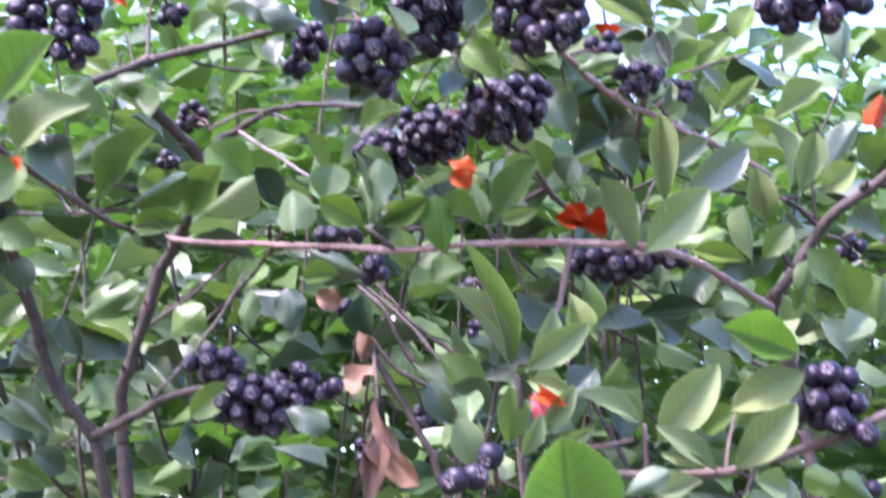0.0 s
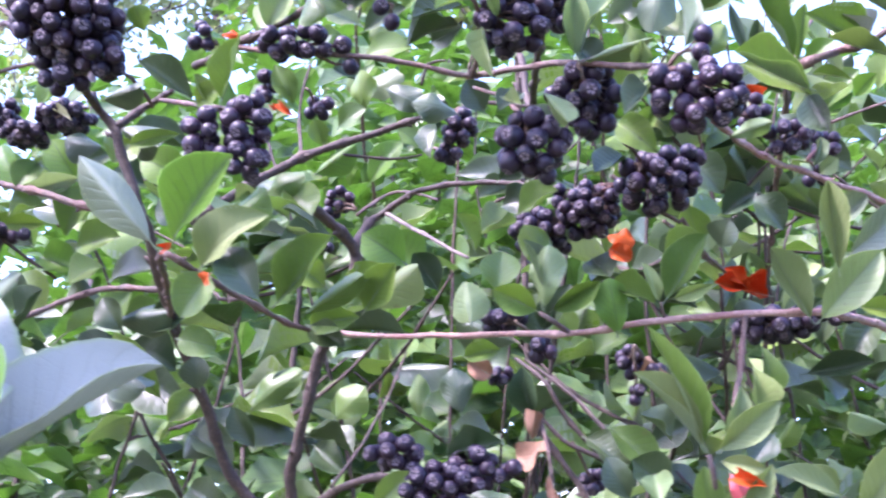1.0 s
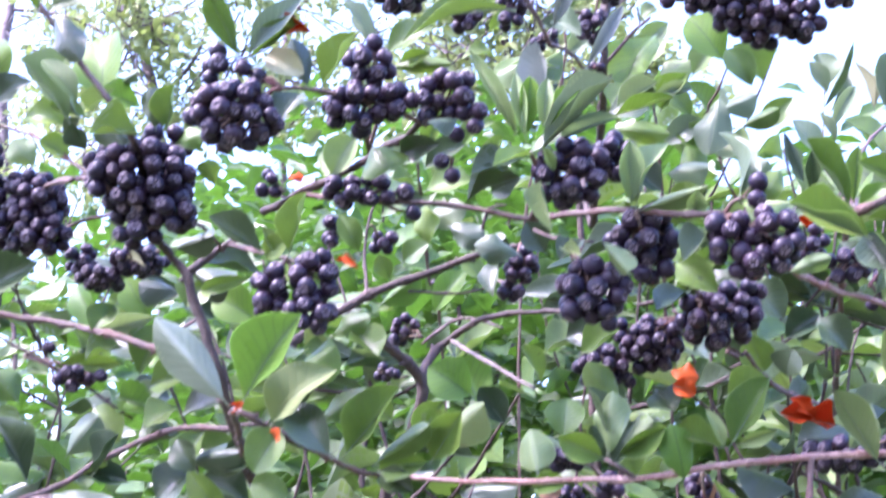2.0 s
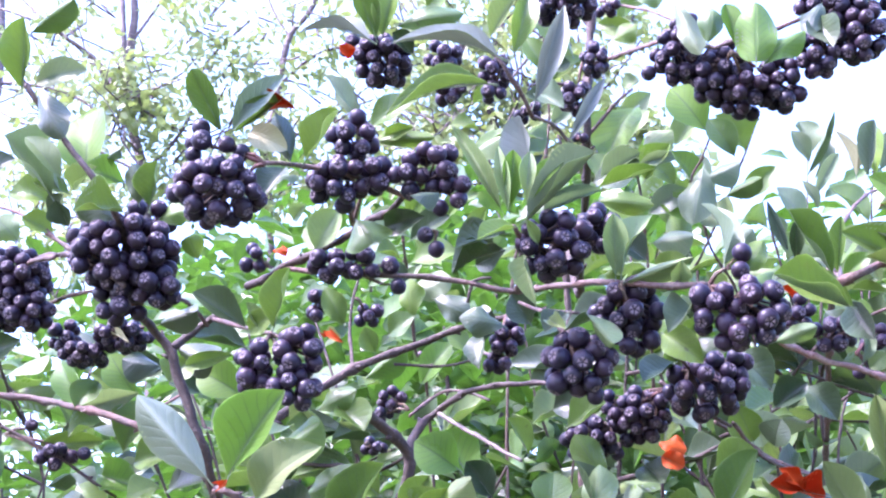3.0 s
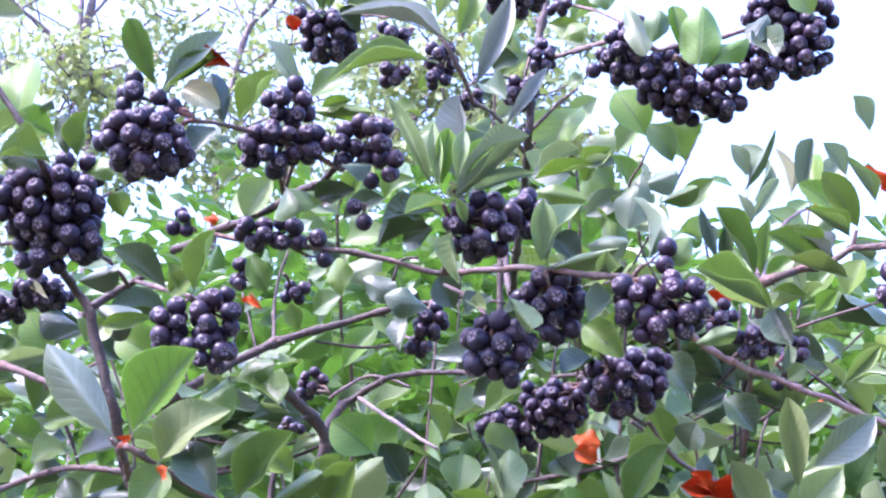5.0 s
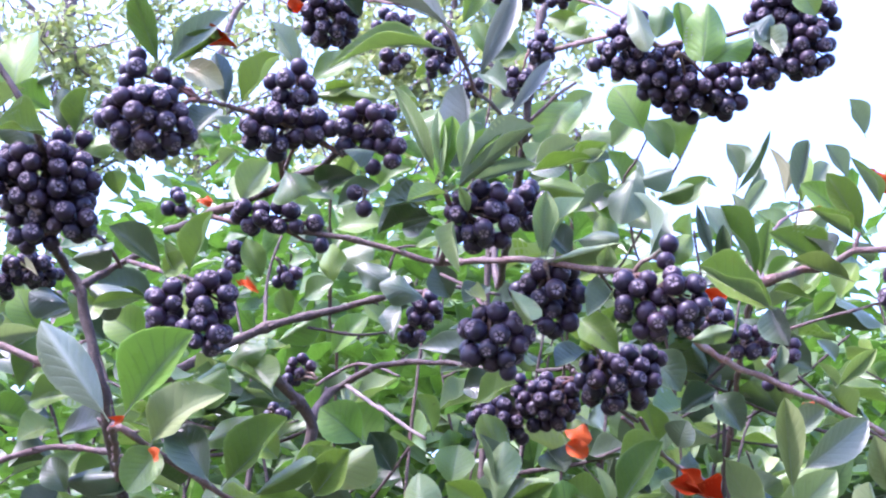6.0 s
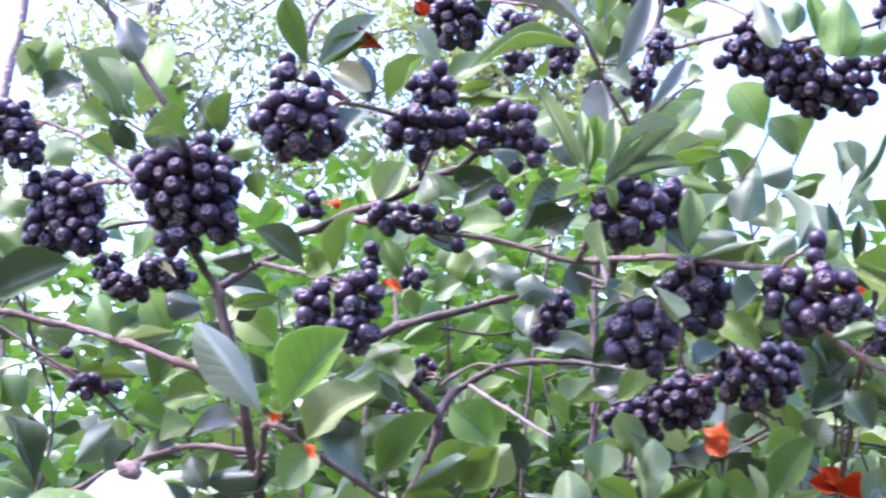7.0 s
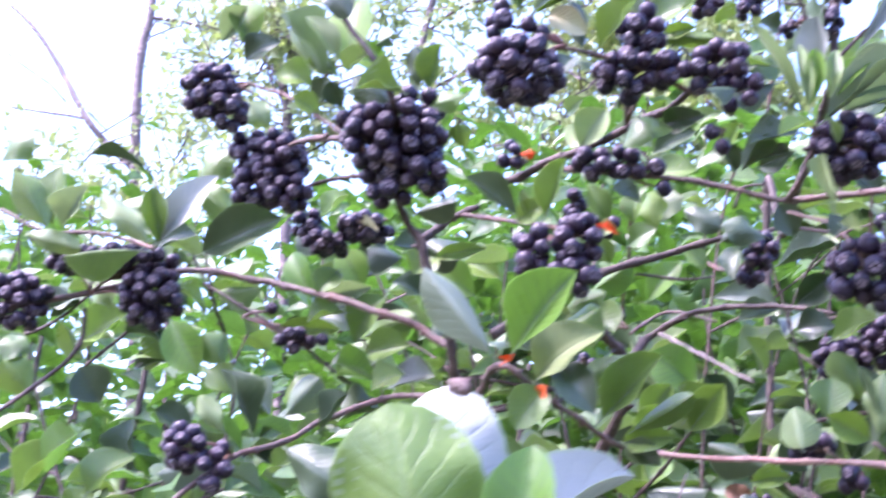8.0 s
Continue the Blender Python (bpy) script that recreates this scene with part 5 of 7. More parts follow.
leaf(b, (-0.488, 0.620, 1.688), (-0.514, 0.608, 1.725), 0.0238, 10, "green")
leaf(b, (-0.498, 0.640, 1.697), (-0.497, 0.628, 1.737), 0.0209, 0, "green")
leaf(b, (-0.481, 0.620, 1.688), (-0.464, 0.608, 1.712), 0.0168, 20, "pale")
leaf(b, (-0.458, 0.640, 1.692), (-0.434, 0.628, 1.716), 0.0205, 10, "green")
leaf(b, (-0.517, 0.600, 1.725), (-0.495, 0.588, 1.741), 0.0202, 0, "green")
leaf(b, (-0.488, 0.680, 1.666), (-0.468, 0.668, 1.673), 0.0178, 20, "green")
leaf(b, (-0.516, 0.720, 1.649), (-0.473, 0.708, 1.664), 0.0260, 0, "green")
leaf(b, (-0.544, 0.720, 1.645), (-0.563, 0.708, 1.649), 0.0225, 0, "green")
leaf(b, (-0.378, 0.715, 1.654), (-0.332, 0.703, 1.652), 0.0157, 20, "green")
leaf(b, (-0.488, 0.800, 1.694), (-0.455, 0.788, 1.648), 0.0323, 0, "bright")
leaf(b, (-0.440, 0.800, 1.655), (-0.455, 0.788, 1.677), 0.0280, 0, "green")
leaf(b, (-0.539, 0.720, 1.614), (-0.560, 0.708, 1.634), 0.0297, 0, "green")
leaf(b, (-0.492, 0.660, 1.547), (-0.464, 0.648, 1.571), 0.0331, 0, "bright")
leaf(b, (-0.461, 0.660, 1.537), (-0.435, 0.648, 1.562), 0.0261, 0, "green")
leaf(b, (-0.520, 0.680, 1.540), (-0.484, 0.668, 1.566), 0.0272, 10, "green")
leaf(b, (-0.441, 0.680, 1.555), (-0.444, 0.668, 1.586), 0.0202, 0, "dark")
leaf(b, (-0.500, 0.740, 1.612), (-0.514, 0.728, 1.635), 0.0338, 0, "dark")
leaf(b, (-0.432, 0.700, 1.587), (-0.417, 0.688, 1.598), 0.0208, 20, "pale")
leaf(b, (-0.363, 0.700, 1.560), (-0.339, 0.688, 1.571), 0.0202, 0, "green")
leaf(b, (-0.505, 0.620, 1.689), (-0.468, 0.608, 1.672), 0.0134, 30, "young")
leaf(b, (-0.308, 0.740, 1.687), (-0.329, 0.728, 1.657), 0.0220, 0, "green")
leaf(b, (-0.344, 0.760, 1.639), (-0.318, 0.748, 1.644), 0.0185, 20, "pale")
leaf(b, (-0.330, 0.760, 1.663), (-0.297, 0.748, 1.674), 0.0187, 20, "green")
leaf(b, (-0.358, 0.740, 1.684), (-0.324, 0.728, 1.687), 0.0148, 40, "pale")
stem(b, [(-0.410, 0.600, 1.668), (-0.455, 0.620, 1.686), (-0.498, 0.630, 1.693), (-0.537, 0.640, 1.713)], 0.001258, 0.000962, TWIG, "twig", seed=87)

b = branch("chokeberry_branch", "horizontal pinkish-brown chokeberry branch with round young leaves")
stem(b, [(-0.146, 0.610, 1.559), (-0.128, 0.610, 1.554), (-0.080, 0.575, 1.544), (-0.022, 0.563, 1.540), (0.018, 0.563, 1.543), (0.058, 0.563, 1.545), (0.093, 0.570, 1.545), (0.126, 0.610, 1.548), (0.163, 0.660, 1.543), (0.182, 0.690, 1.543)], 0.001184, 0.001924, PINK_TWIG, "stem", seed=88)
stem(b, [(0.058, 0.563, 1.544), (0.056, 0.560, 1.528), (0.051, 0.555, 1.509), (0.044, 0.540, 1.487)], 0.00148, 0.001184, TWIG, "twig", seed=89)
stem(b, [(-0.021, 0.563, 1.540), (-0.027, 0.560, 1.545), (-0.033, 0.555, 1.548)], 0.001332, 0.001036, TWIG, "twig", seed=90)
stem(b, [(0.023, 0.563, 1.544), (0.022, 0.560, 1.548), (0.021, 0.555, 1.550)], 0.000888, 0.00074, TWIG, "twig", seed=91)
leaf(b, (-0.064, 0.550, 1.542), (-0.067, 0.550, 1.564), 0.0209, 0, "young", "round")
leaf(b, (-0.052, 0.560, 1.558), (-0.049, 0.560, 1.579), 0.0209, 0, "green", k=0)
leaf(b, (-0.033, 0.555, 1.548), (-0.054, 0.545, 1.558), 0.0155, -20, "green", k=1)
leaf(b, (-0.031, 0.555, 1.548), (-0.030, 0.545, 1.576), 0.0170, -15, "young")
leaf(b, (-0.032, 0.560, 1.550), (-0.037, 0.548, 1.581), 0.0126, 55, "dark")
leaf(b, (-0.029, 0.560, 1.549), (-0.005, 0.548, 1.560), 0.0116, 35, "green")
leaf(b, (0.001, 0.560, 1.536), (-0.001, 0.540, 1.556), 0.0159, 0, "bright")
leaf(b, (0.021, 0.560, 1.550), (-0.002, 0.548, 1.558), 0.0116, 20, "green")
leaf(b, (0.022, 0.560, 1.550), (0.044, 0.550, 1.579), 0.0202, -10, "green", k=1)
leaf(b, (0.020, 0.550, 1.548), (0.014, 0.538, 1.564), 0.0069, 20, "young")
leaf(b, (0.025, 0.550, 1.550), (0.042, 0.538, 1.553), 0.0074, 30, "young")
leaf(b, (0.089, 0.565, 1.539), (0.071, 0.555, 1.573), 0.0162, -5, "matte", k=1)
leaf(b, (0.090, 0.565, 1.539), (0.117, 0.545, 1.566), 0.0221, 0, "young", k=2)
leaf(b, (0.097, 0.540, 1.554), (0.094, 0.530, 1.595), 0.0137, 0, "matte", k=1)
leaf(b, (0.118, 0.620, 1.583), (0.152, 0.608, 1.607), 0.0208, 20, "silver", k=2)
leaf(b, (0.121, 0.650, 1.608), (0.138, 0.638, 1.621), 0.0160, 10, "silver")
leaf(b, (0.128, 0.650, 1.565), (0.155, 0.638, 1.557), 0.0116, 30, "green")
leaf(b, (0.081, 0.600, 1.552), (0.093, 0.588, 1.571), 0.0118, 20, "pale")
cluster(b, (-0.046, 0.640, 1.562), [(-0.053, 0.650, 1.566, 0.0152, 0.0064), (-0.034, 0.650, 1.551, 0.0093, 0.0093)], 0.0092, 92)
cluster(b, (0.110, 0.680, 1.569), [(0.095, 0.700, 1.568, 0.0226, 0.0107), (0.128, 0.700, 1.572, 0.0132, 0.0063)], 0.0092, 93)
leaf(b, (0.096, 0.700, 1.584), (0.062, 0.690, 1.591), 0.0185, 0, "red", "lobed", k=1, label="curled red autumn leaf")
leaf(b, (0.082, 0.695, 1.586), (0.071, 0.690, 1.600), 0.0108, 10, "red", k=4, label="curled red autumn leaf")
leaf(b, (0.070, 0.700, 1.613), (0.072, 0.688, 1.626), 0.0190, 0, "dark")
leaf(b, (0.069, 0.750, 1.624), (0.065, 0.738, 1.645), 0.0238, 10, "pale")
stem(b, [(0.039, 0.700, 1.631), (0.063, 0.770, 1.634), (0.081, 0.810, 1.631), (0.105, 0.830, 1.625)], 0.001258, 0.001036, TWIG, "twig", seed=94)

b = branch("chokeberry_branch", "thick dark brown chokeberry stem forking beside pale leaves")
stem(b, [(0.311, 0.870, -0.030), (0.261, 0.720, 1.145), (0.211, 0.720, 1.441), (0.203, 0.720, 1.487), (0.189, 0.700, 1.522), (0.181, 0.690, 1.543), (0.186, 0.680, 1.555), (0.200, 0.670, 1.578), (0.216, 0.660, 1.595), (0.238, 0.650, 1.611), (0.278, 0.620, 1.639)], 0.00372, 0.003108, BARK, "stem", seed=95)
stem(b, [(0.202, 0.670, 1.585), (0.190, 0.660, 1.591), (0.180, 0.650, 1.593)], 0.001332, 0.000962, BARK, "twig", seed=96)
stem(b, [(0.193, 0.670, 1.563), (0.184, 0.660, 1.560), (0.175, 0.650, 1.567)], 0.001332, 0.000962, BARK, "twig", seed=97)
stem(b, [(0.212, 0.660, 1.576), (0.221, 0.650, 1.577), (0.228, 0.640, 1.568)], 0.001036, 0.000814, BARK, "twig", seed=98)
leaf(b, (0.159, 0.550, 1.565), (0.164, 0.540, 1.592), 0.0145, 0, "matte", k=1)
leaf(b, (0.160, 0.570, 1.572), (0.152, 0.558, 1.608), 0.0114, 40, "young")
leaf(b, (0.174, 0.570, 1.572), (0.187, 0.558, 1.583), 0.0160, 10, "young")
leaf(b, (0.160, 0.600, 1.618), (0.184, 0.588, 1.633), 0.0182, 0, "young")
leaf(b, (0.185, 0.600, 1.591), (0.201, 0.588, 1.614), 0.0159, 20, "silver")
leaf(b, (0.149, 0.600, 1.545), (0.145, 0.588, 1.571), 0.0118, 20, "young")
leaf(b, (0.158, 0.620, 1.552), (0.171, 0.608, 1.568), 0.0150, 10, "green")
leaf(b, (0.197, 0.600, 1.518), (0.188, 0.588, 1.544), 0.0202, 0, "green", k=1)
leaf(b, (0.203, 0.600, 1.508), (0.208, 0.588, 1.535), 0.0185, 10, "green")
leaf(b, (0.173, 0.660, 1.581), (0.165, 0.648, 1.609), 0.0179, 0, "matte")
leaf(b, (0.195, 0.620, 1.537), (0.181, 0.608, 1.556), 0.0166, 10, "green")
leaf(b, (0.178, 0.640, 1.529), (0.187, 0.628, 1.553), 0.0113, 20, "green")
leaf(b, (0.192, 0.600, 1.500), (0.181, 0.588, 1.516), 0.0158, 20, "pale")
leaf(b, (0.197, 0.580, 1.518), (0.182, 0.568, 1.505), 0.0128, 10, "pale")
leaf(b, (0.204, 0.580, 1.585), (0.193, 0.568, 1.600), 0.0158, 0, "green")
leaf(b, (0.214, 0.600, 1.561), (0.192, 0.588, 1.565), 0.0161, 10, "dark")
leaf(b, (0.206, 0.600, 1.594), (0.213, 0.588, 1.611), 0.0137, 10, "green")
leaf(b, (0.180, 0.750, 1.722), (0.189, 0.738, 1.744), 0.0210, 0, "green")
leaf(b, (0.222, 0.800, 1.729), (0.242, 0.788, 1.748), 0.0223, 0, "young")
leaf(b, (0.228, 0.750, 1.690), (0.205, 0.738, 1.707), 0.0174, 10, "young")
leaf(b, (0.233, 0.700, 1.678), (0.213, 0.688, 1.680), 0.0162, 10, "young")
leaf(b, (0.197, 0.600, 1.647), (0.197, 0.588, 1.666), 0.0140, 20, "pale")
leaf(b, (0.224, 0.620, 1.643), (0.215, 0.608, 1.622), 0.0114, 0, "red", label="red autumn leaf at the shoot tip")
leaf(b, (0.143, 0.680, 1.638), (0.134, 0.668, 1.624), 0.0093, 0, "orange")
cluster(b, (0.218, 0.700, 1.587), [(0.255, 0.780, 1.601, 0.0106, 0.0099)], 0.009, 99)
leaf(b, (0.172, 0.780, 1.588), (0.148, 0.768, 1.560), 0.0208, 0, "dark")
leaf(b, (0.110, 0.720, 1.543), (0.149, 0.708, 1.546), 0.0159, 10, "dark")
leaf(b, (0.136, 0.780, 1.534), (0.097, 0.768, 1.552), 0.0206, 20, "dark")
leaf(b, (0.154, 0.800, 1.545), (0.134, 0.788, 1.557), 0.0247, 0, "dark")
leaf(b, (0.088, 0.700, 1.498), (0.096, 0.688, 1.512), 0.0122, 0, "green")
leaf(b, (0.154, 0.660, 1.532), (0.174, 0.648, 1.519), 0.0174, 20, "green")
leaf(b, (0.140, 0.740, 1.592), (0.124, 0.728, 1.565), 0.0165, 0, "dark")

b = branch("chokeberry_branch", "low pinkish chokeberry twig with light leaves and large berries")
stem(b, [(0.212, 0.520, 1.478), (0.177, 0.510, 1.464), (0.144, 0.505, 1.450), (0.112, 0.500, 1.440), (0.085, 0.505, 1.438), (0.064, 0.510, 1.438), (0.051, 0.520, 1.434)], 0.001924, 0.001332, TWIG, "stem", seed=100)
stem(b, [(0.082, 0.505, 1.436), (0.081, 0.500, 1.446), (0.080, 0.500, 1.457)], 0.001184, 0.000888, TWIG, "twig", seed=101)
stem(b, [(0.091, 0.600, 1.461), (0.078, 0.600, 1.458), (0.060, 0.610, 1.456)], 0.001184, 0.000962, TWIG, "twig", seed=102)
stem(b, [(0.111, 0.500, 1.439), (0.115, 0.510, 1.452), (0.120, 0.520, 1.464)], 0.000814, 0.000666, TWIG, "twig", seed=103)
cluster(b, (0.162, 0.510, 1.457), [(0.154, 0.500, 1.478, 0.0115, 0.0079), (0.152, 0.500, 1.465, 0.0149, 0.0105), (0.163, 0.500, 1.455, 0.0100, 0.0057)], 0.0102, 104, fill=0.85)
leaf(b, (0.144, 0.500, 1.485), (0.108, 0.490, 1.493), 0.0202, 0, "bright", k=1)
leaf(b, (0.130, 0.560, 1.496), (0.111, 0.548, 1.506), 0.0138, 20, "dark")
leaf(b, (0.145, 0.500, 1.479), (0.114, 0.490, 1.464), 0.0178, 0, "matte", k=2)
leaf(b, (0.113, 0.500, 1.439), (0.133, 0.480, 1.462), 0.0170, 0, "matte", k=2)
leaf(b, (0.084, 0.500, 1.448), (0.104, 0.480, 1.476), 0.0193, 0, "matte", k=2)
leaf(b, (0.081, 0.500, 1.456), (0.055, 0.490, 1.469), 0.0108, 15, "matte", k=2)
leaf(b, (0.083, 0.520, 1.459), (0.070, 0.508, 1.470), 0.0121, 0, "matte", k=2)
leaf(b, (0.108, 0.495, 1.438), (0.084, 0.485, 1.455), 0.0106, 0, "matte", k=2)
leaf(b, (0.085, 0.500, 1.446), (0.102, 0.488, 1.441), 0.0064, 20, "matte", k=2)
leaf(b, (0.111, 0.540, 1.488), (0.094, 0.528, 1.495), 0.0094, 20, "young")
leaf(b, (0.124, 0.540, 1.460), (0.131, 0.528, 1.475), 0.0140, 10, "green")
leaf(b, (0.118, 0.580, 1.462), (0.131, 0.568, 1.473), 0.0150, 0, "green")
leaf(b, (0.138, 0.620, 1.488), (0.125, 0.608, 1.505), 0.0162, 10, "pale")
leaf(b, (0.135, 0.550, 1.491), (0.125, 0.538, 1.496), 0.0096, 0, "pale")
leaf(b, (0.084, 0.500, 1.429), (0.099, 0.488, 1.435), 0.0106, 0, "pale")
leaf(b, (0.106, 0.560, 1.436), (0.123, 0.548, 1.433), 0.0143, 10, "dark")
leaf(b, (0.152, 0.560, 1.437), (0.135, 0.548, 1.440), 0.0119, 0, "young")
leaf(b, (0.182, 0.580, 1.438), (0.164, 0.568, 1.445), 0.0124, 0, "green")
leaf(b, (0.190, 0.560, 1.430), (0.173, 0.548, 1.441), 0.0143, 0, "green")
leaf(b, (0.159, 0.580, 1.465), (0.166, 0.568, 1.474), 0.0100, 0, "dark")
cluster(b, (0.196, 0.600, 1.432), [(0.202, 0.620, 1.442, 0.0096, 0.0059), (0.179, 0.620, 1.443, 0.0070, 0.0080)], 0.0095, 105)
leaf(b, (0.068, 0.480, 1.428), (0.083, 0.468, 1.436), 0.0102, 20, "pale")
leaf(b, (0.169, 0.600, 1.510), (0.171, 0.588, 1.519), 0.0106, 20, "dark")

b = branch("chokeberry_branch", "upright chokeberry shoot with long light green leaves")
stem(b, [(0.086, 0.864, -0.030), (0.061, 0.664, 1.154), (0.037, 0.540, 1.426), (0.035, 0.530, 1.448), (0.033, 0.510, 1.464), (0.031, 0.505, 1.476)], 0.001776, 0.00111, TWIG, "stem", seed=106)
leaf(b, (0.031, 0.505, 1.476), (0.011, 0.490, 1.526), 0.0102, 15, "green", "narrow", k=0)
leaf(b, (0.030, 0.505, 1.477), (0.005, 0.493, 1.509), 0.0102, 35, "matte", k=0)
leaf(b, (0.033, 0.500, 1.476), (0.056, 0.485, 1.492), 0.0139, 20, "matte", k=2)
leaf(b, (0.035, 0.505, 1.476), (0.046, 0.493, 1.499), 0.0128, 40, "matte", k=2)
leaf(b, (0.034, 0.500, 1.473), (0.049, 0.488, 1.468), 0.0087, 20, "matte", k=2)
leaf(b, (0.055, 0.530, 1.487), (0.054, 0.518, 1.512), 0.0121, 10, "young")
leaf(b, (0.063, 0.560, 1.501), (0.066, 0.548, 1.524), 0.0089, 30, "green")
leaf(b, (0.036, 0.490, 1.468), (0.043, 0.485, 1.454), 0.0098, 10, "pink", label="pink-red young leaf")
leaf(b, (0.037, 0.490, 1.466), (0.047, 0.478, 1.461), 0.0051, 20, "orange")
leaf(b, (0.038, 0.490, 1.450), (0.051, 0.478, 1.467), 0.0097, 20, "matte", k=2)
leaf(b, (0.029, 0.520, 1.449), (0.030, 0.508, 1.470), 0.0126, 10, "green")
leaf(b, (0.014, 0.500, 1.438), (0.009, 0.488, 1.456), 0.0146, 0, "matte", k=2)
leaf(b, (0.013, 0.560, 1.475), (0.014, 0.548, 1.462), 0.0126, 0, "young")
leaf(b, (0.044, 0.480, 1.444), (0.056, 0.468, 1.451), 0.0062, 20, "matte", k=2)
leaf(b, (0.046, 0.430, 1.401), (0.039, 0.410, 1.443), 0.0354, 0, "bright", "blunt", k=1)
leaf(b, (0.031, 0.480, 1.441), (0.038, 0.468, 1.455), 0.0082, 20, "matte", k=2)
cluster(b, (0.024, 0.500, 1.430), [(0.012, 0.485, 1.433, 0.0125, 0.0063), (0.021, 0.485, 1.443, 0.0046, 0.0046)], 0.01, 107)
leaf(b, (0.027, 0.640, 1.474), (0.007, 0.628, 1.489), 0.0222, 0, "dark")
leaf(b, (0.031, 0.660, 1.500), (0.016, 0.648, 1.515), 0.0173, 10, "dark")
leaf(b, (0.008, 0.660, 1.471), (-0.004, 0.648, 1.492), 0.0171, 10, "dark")
leaf(b, (0.080, 0.640, 1.501), (0.065, 0.628, 1.485), 0.0167, 10, "dark")

b = branch("chokeberry_branch", "thin grey chokeberry stem with curled dry brown leaves")
stem(b, [(0.248, 0.900, -0.030), (0.129, 0.800, 1.162), (0.011, 0.800, 1.438), (-0.004, 0.800, 1.471), (-0.026, 0.800, 1.509), (-0.048, 0.800, 1.541), (-0.054, 0.800, 1.555)], 0.002516, 0.001776, BARK, "stem", seed=108)
stem(b, [(0.002, 0.780, 1.524), (-0.020, 0.800, 1.552), (-0.047, 0.820, 1.578)], 0.00148, 0.001036, BARK, "twig", seed=109)
stem(b, [(-0.001, 0.760, 1.504), (-0.025, 0.760, 1.517), (-0.039, 0.760, 1.534)], 0.001628, 0.001036, BARK, "twig", seed=110)
stem(b, [(-0.037, 0.720, 1.527), (-0.033, 0.700, 1.498), (-0.031, 0.700, 1.474)], 0.001036, 0.00074, TWIG, "twig", seed=111)
leaf(b, (-0.035, 0.710, 1.512), (-0.046, 0.700, 1.492), 0.0186, 20, "dry", label="curled dry brown leaf hanging down")
leaf(b, (-0.034, 0.700, 1.495), (-0.022, 0.690, 1.446), 0.0139, 25, "dry", k=2, label="curled dry brown leaf hanging down")
leaf(b, (-0.032, 0.700, 1.477), (-0.036, 0.690, 1.432), 0.0150, -30, "dry", label="curled dry brown leaf hanging down")
leaf(b, (-0.027, 0.690, 1.461), (-0.008, 0.680, 1.443), 0.0166, 20, "dry", label="curled dry brown leaf hanging down")
leaf(b, (-0.043, 0.720, 1.511), (-0.039, 0.708, 1.525), 0.0094, 30, "dry", label="curled dry brown leaf hanging down")
leaf(b, (-0.075, 0.980, 1.596), (-0.095, 0.980, 1.608), 0.0210, 0, "dry", "round", label="withered pinkish-brown leaf")
cluster(b, (-0.079, 1.000, 1.600), [(-0.071, 1.000, 1.600, 0.0142, 0.0089)], 0.009, 112)
cluster(b, (-0.038, 0.780, 1.476), [(-0.044, 0.800, 1.470, 0.0090, 0.0111)], 0.009, 113)
cluster(b, (-0.019, 0.800, 1.520), [(-0.007, 0.850, 1.500, 0.0111, 0.0104)], 0.009, 114)
cluster(b, (0.022, 0.780, 1.576), [(0.021, 0.800, 1.569, 0.0108, 0.0115), (0.023, 0.800, 1.550, 0.0085, 0.0085), (0.032, 0.800, 1.563, 0.0114, 0.0064)], 0.009, 115)
stem(b, [(0.001, 0.800, 1.509), (-0.019, 0.800, 1.531), (-0.035, 0.800, 1.560), (-0.053, 0.820, 1.579)], 0.001776, 0.001332, BARK, "twig", seed=116)
leaf(b, (0.046, 0.800, 1.557), (0.031, 0.788, 1.570), 0.0128, 10, "dry")
leaf(b, (-0.018, 0.720, 1.566), (-0.023, 0.708, 1.587), 0.0195, 10, "green")
leaf(b, (-0.005, 0.720, 1.559), (0.011, 0.708, 1.569), 0.0194, 0, "green")
leaf(b, (-0.043, 0.800, 1.535), (-0.049, 0.788, 1.566), 0.0214, 10, "dark")
leaf(b, (-0.064, 0.750, 1.516), (-0.089, 0.738, 1.525), 0.0201, 20, "dark")
leaf(b, (-0.014, 0.740, 1.516), (0.010, 0.728, 1.495), 0.0259, 0, "dark")
leaf(b, (-0.002, 0.700, 1.517), (0.025, 0.688, 1.490), 0.0215, 10, "green")
leaf(b, (0.020, 0.720, 1.506), (0.044, 0.708, 1.516), 0.0189, 0, "dark")
leaf(b, (-0.034, 0.660, 1.561), (-0.020, 0.648, 1.582), 0.0150, 20, "dark")

b = branch("chokeberry_branch", "near chokeberry shoot with large soft grey-green leaves close by")
stem(b, [(-0.028, 0.355, -0.030), (-0.080, 0.355, 1.120), (-0.133, 0.250, 1.396), (-0.138, 0.240, 1.422), (-0.149, 0.235, 1.436)], 0.00148, 0.00111, TWIG, "stem", seed=117)
leaf(b, (-0.162, 0.245, 1.436), (-0.173, 0.232, 1.483), 0.0390, 8, "green", "blunt", k=6, label="broad light green leaf close to the viewer")
leaf(b, (-0.140, 0.232, 1.440), (-0.141, 0.224, 1.472), 0.0174, -10, "bright", "blunt", k=2)
leaf(b, (-0.171, 0.262, 1.446), (-0.164, 0.256, 1.496), 0.0350, 4, "grey", "blunt", k=6, label="soft pale grey-green leaf with a withered tip")
withered_tip(b, (-0.160, 0.252, 1.492))
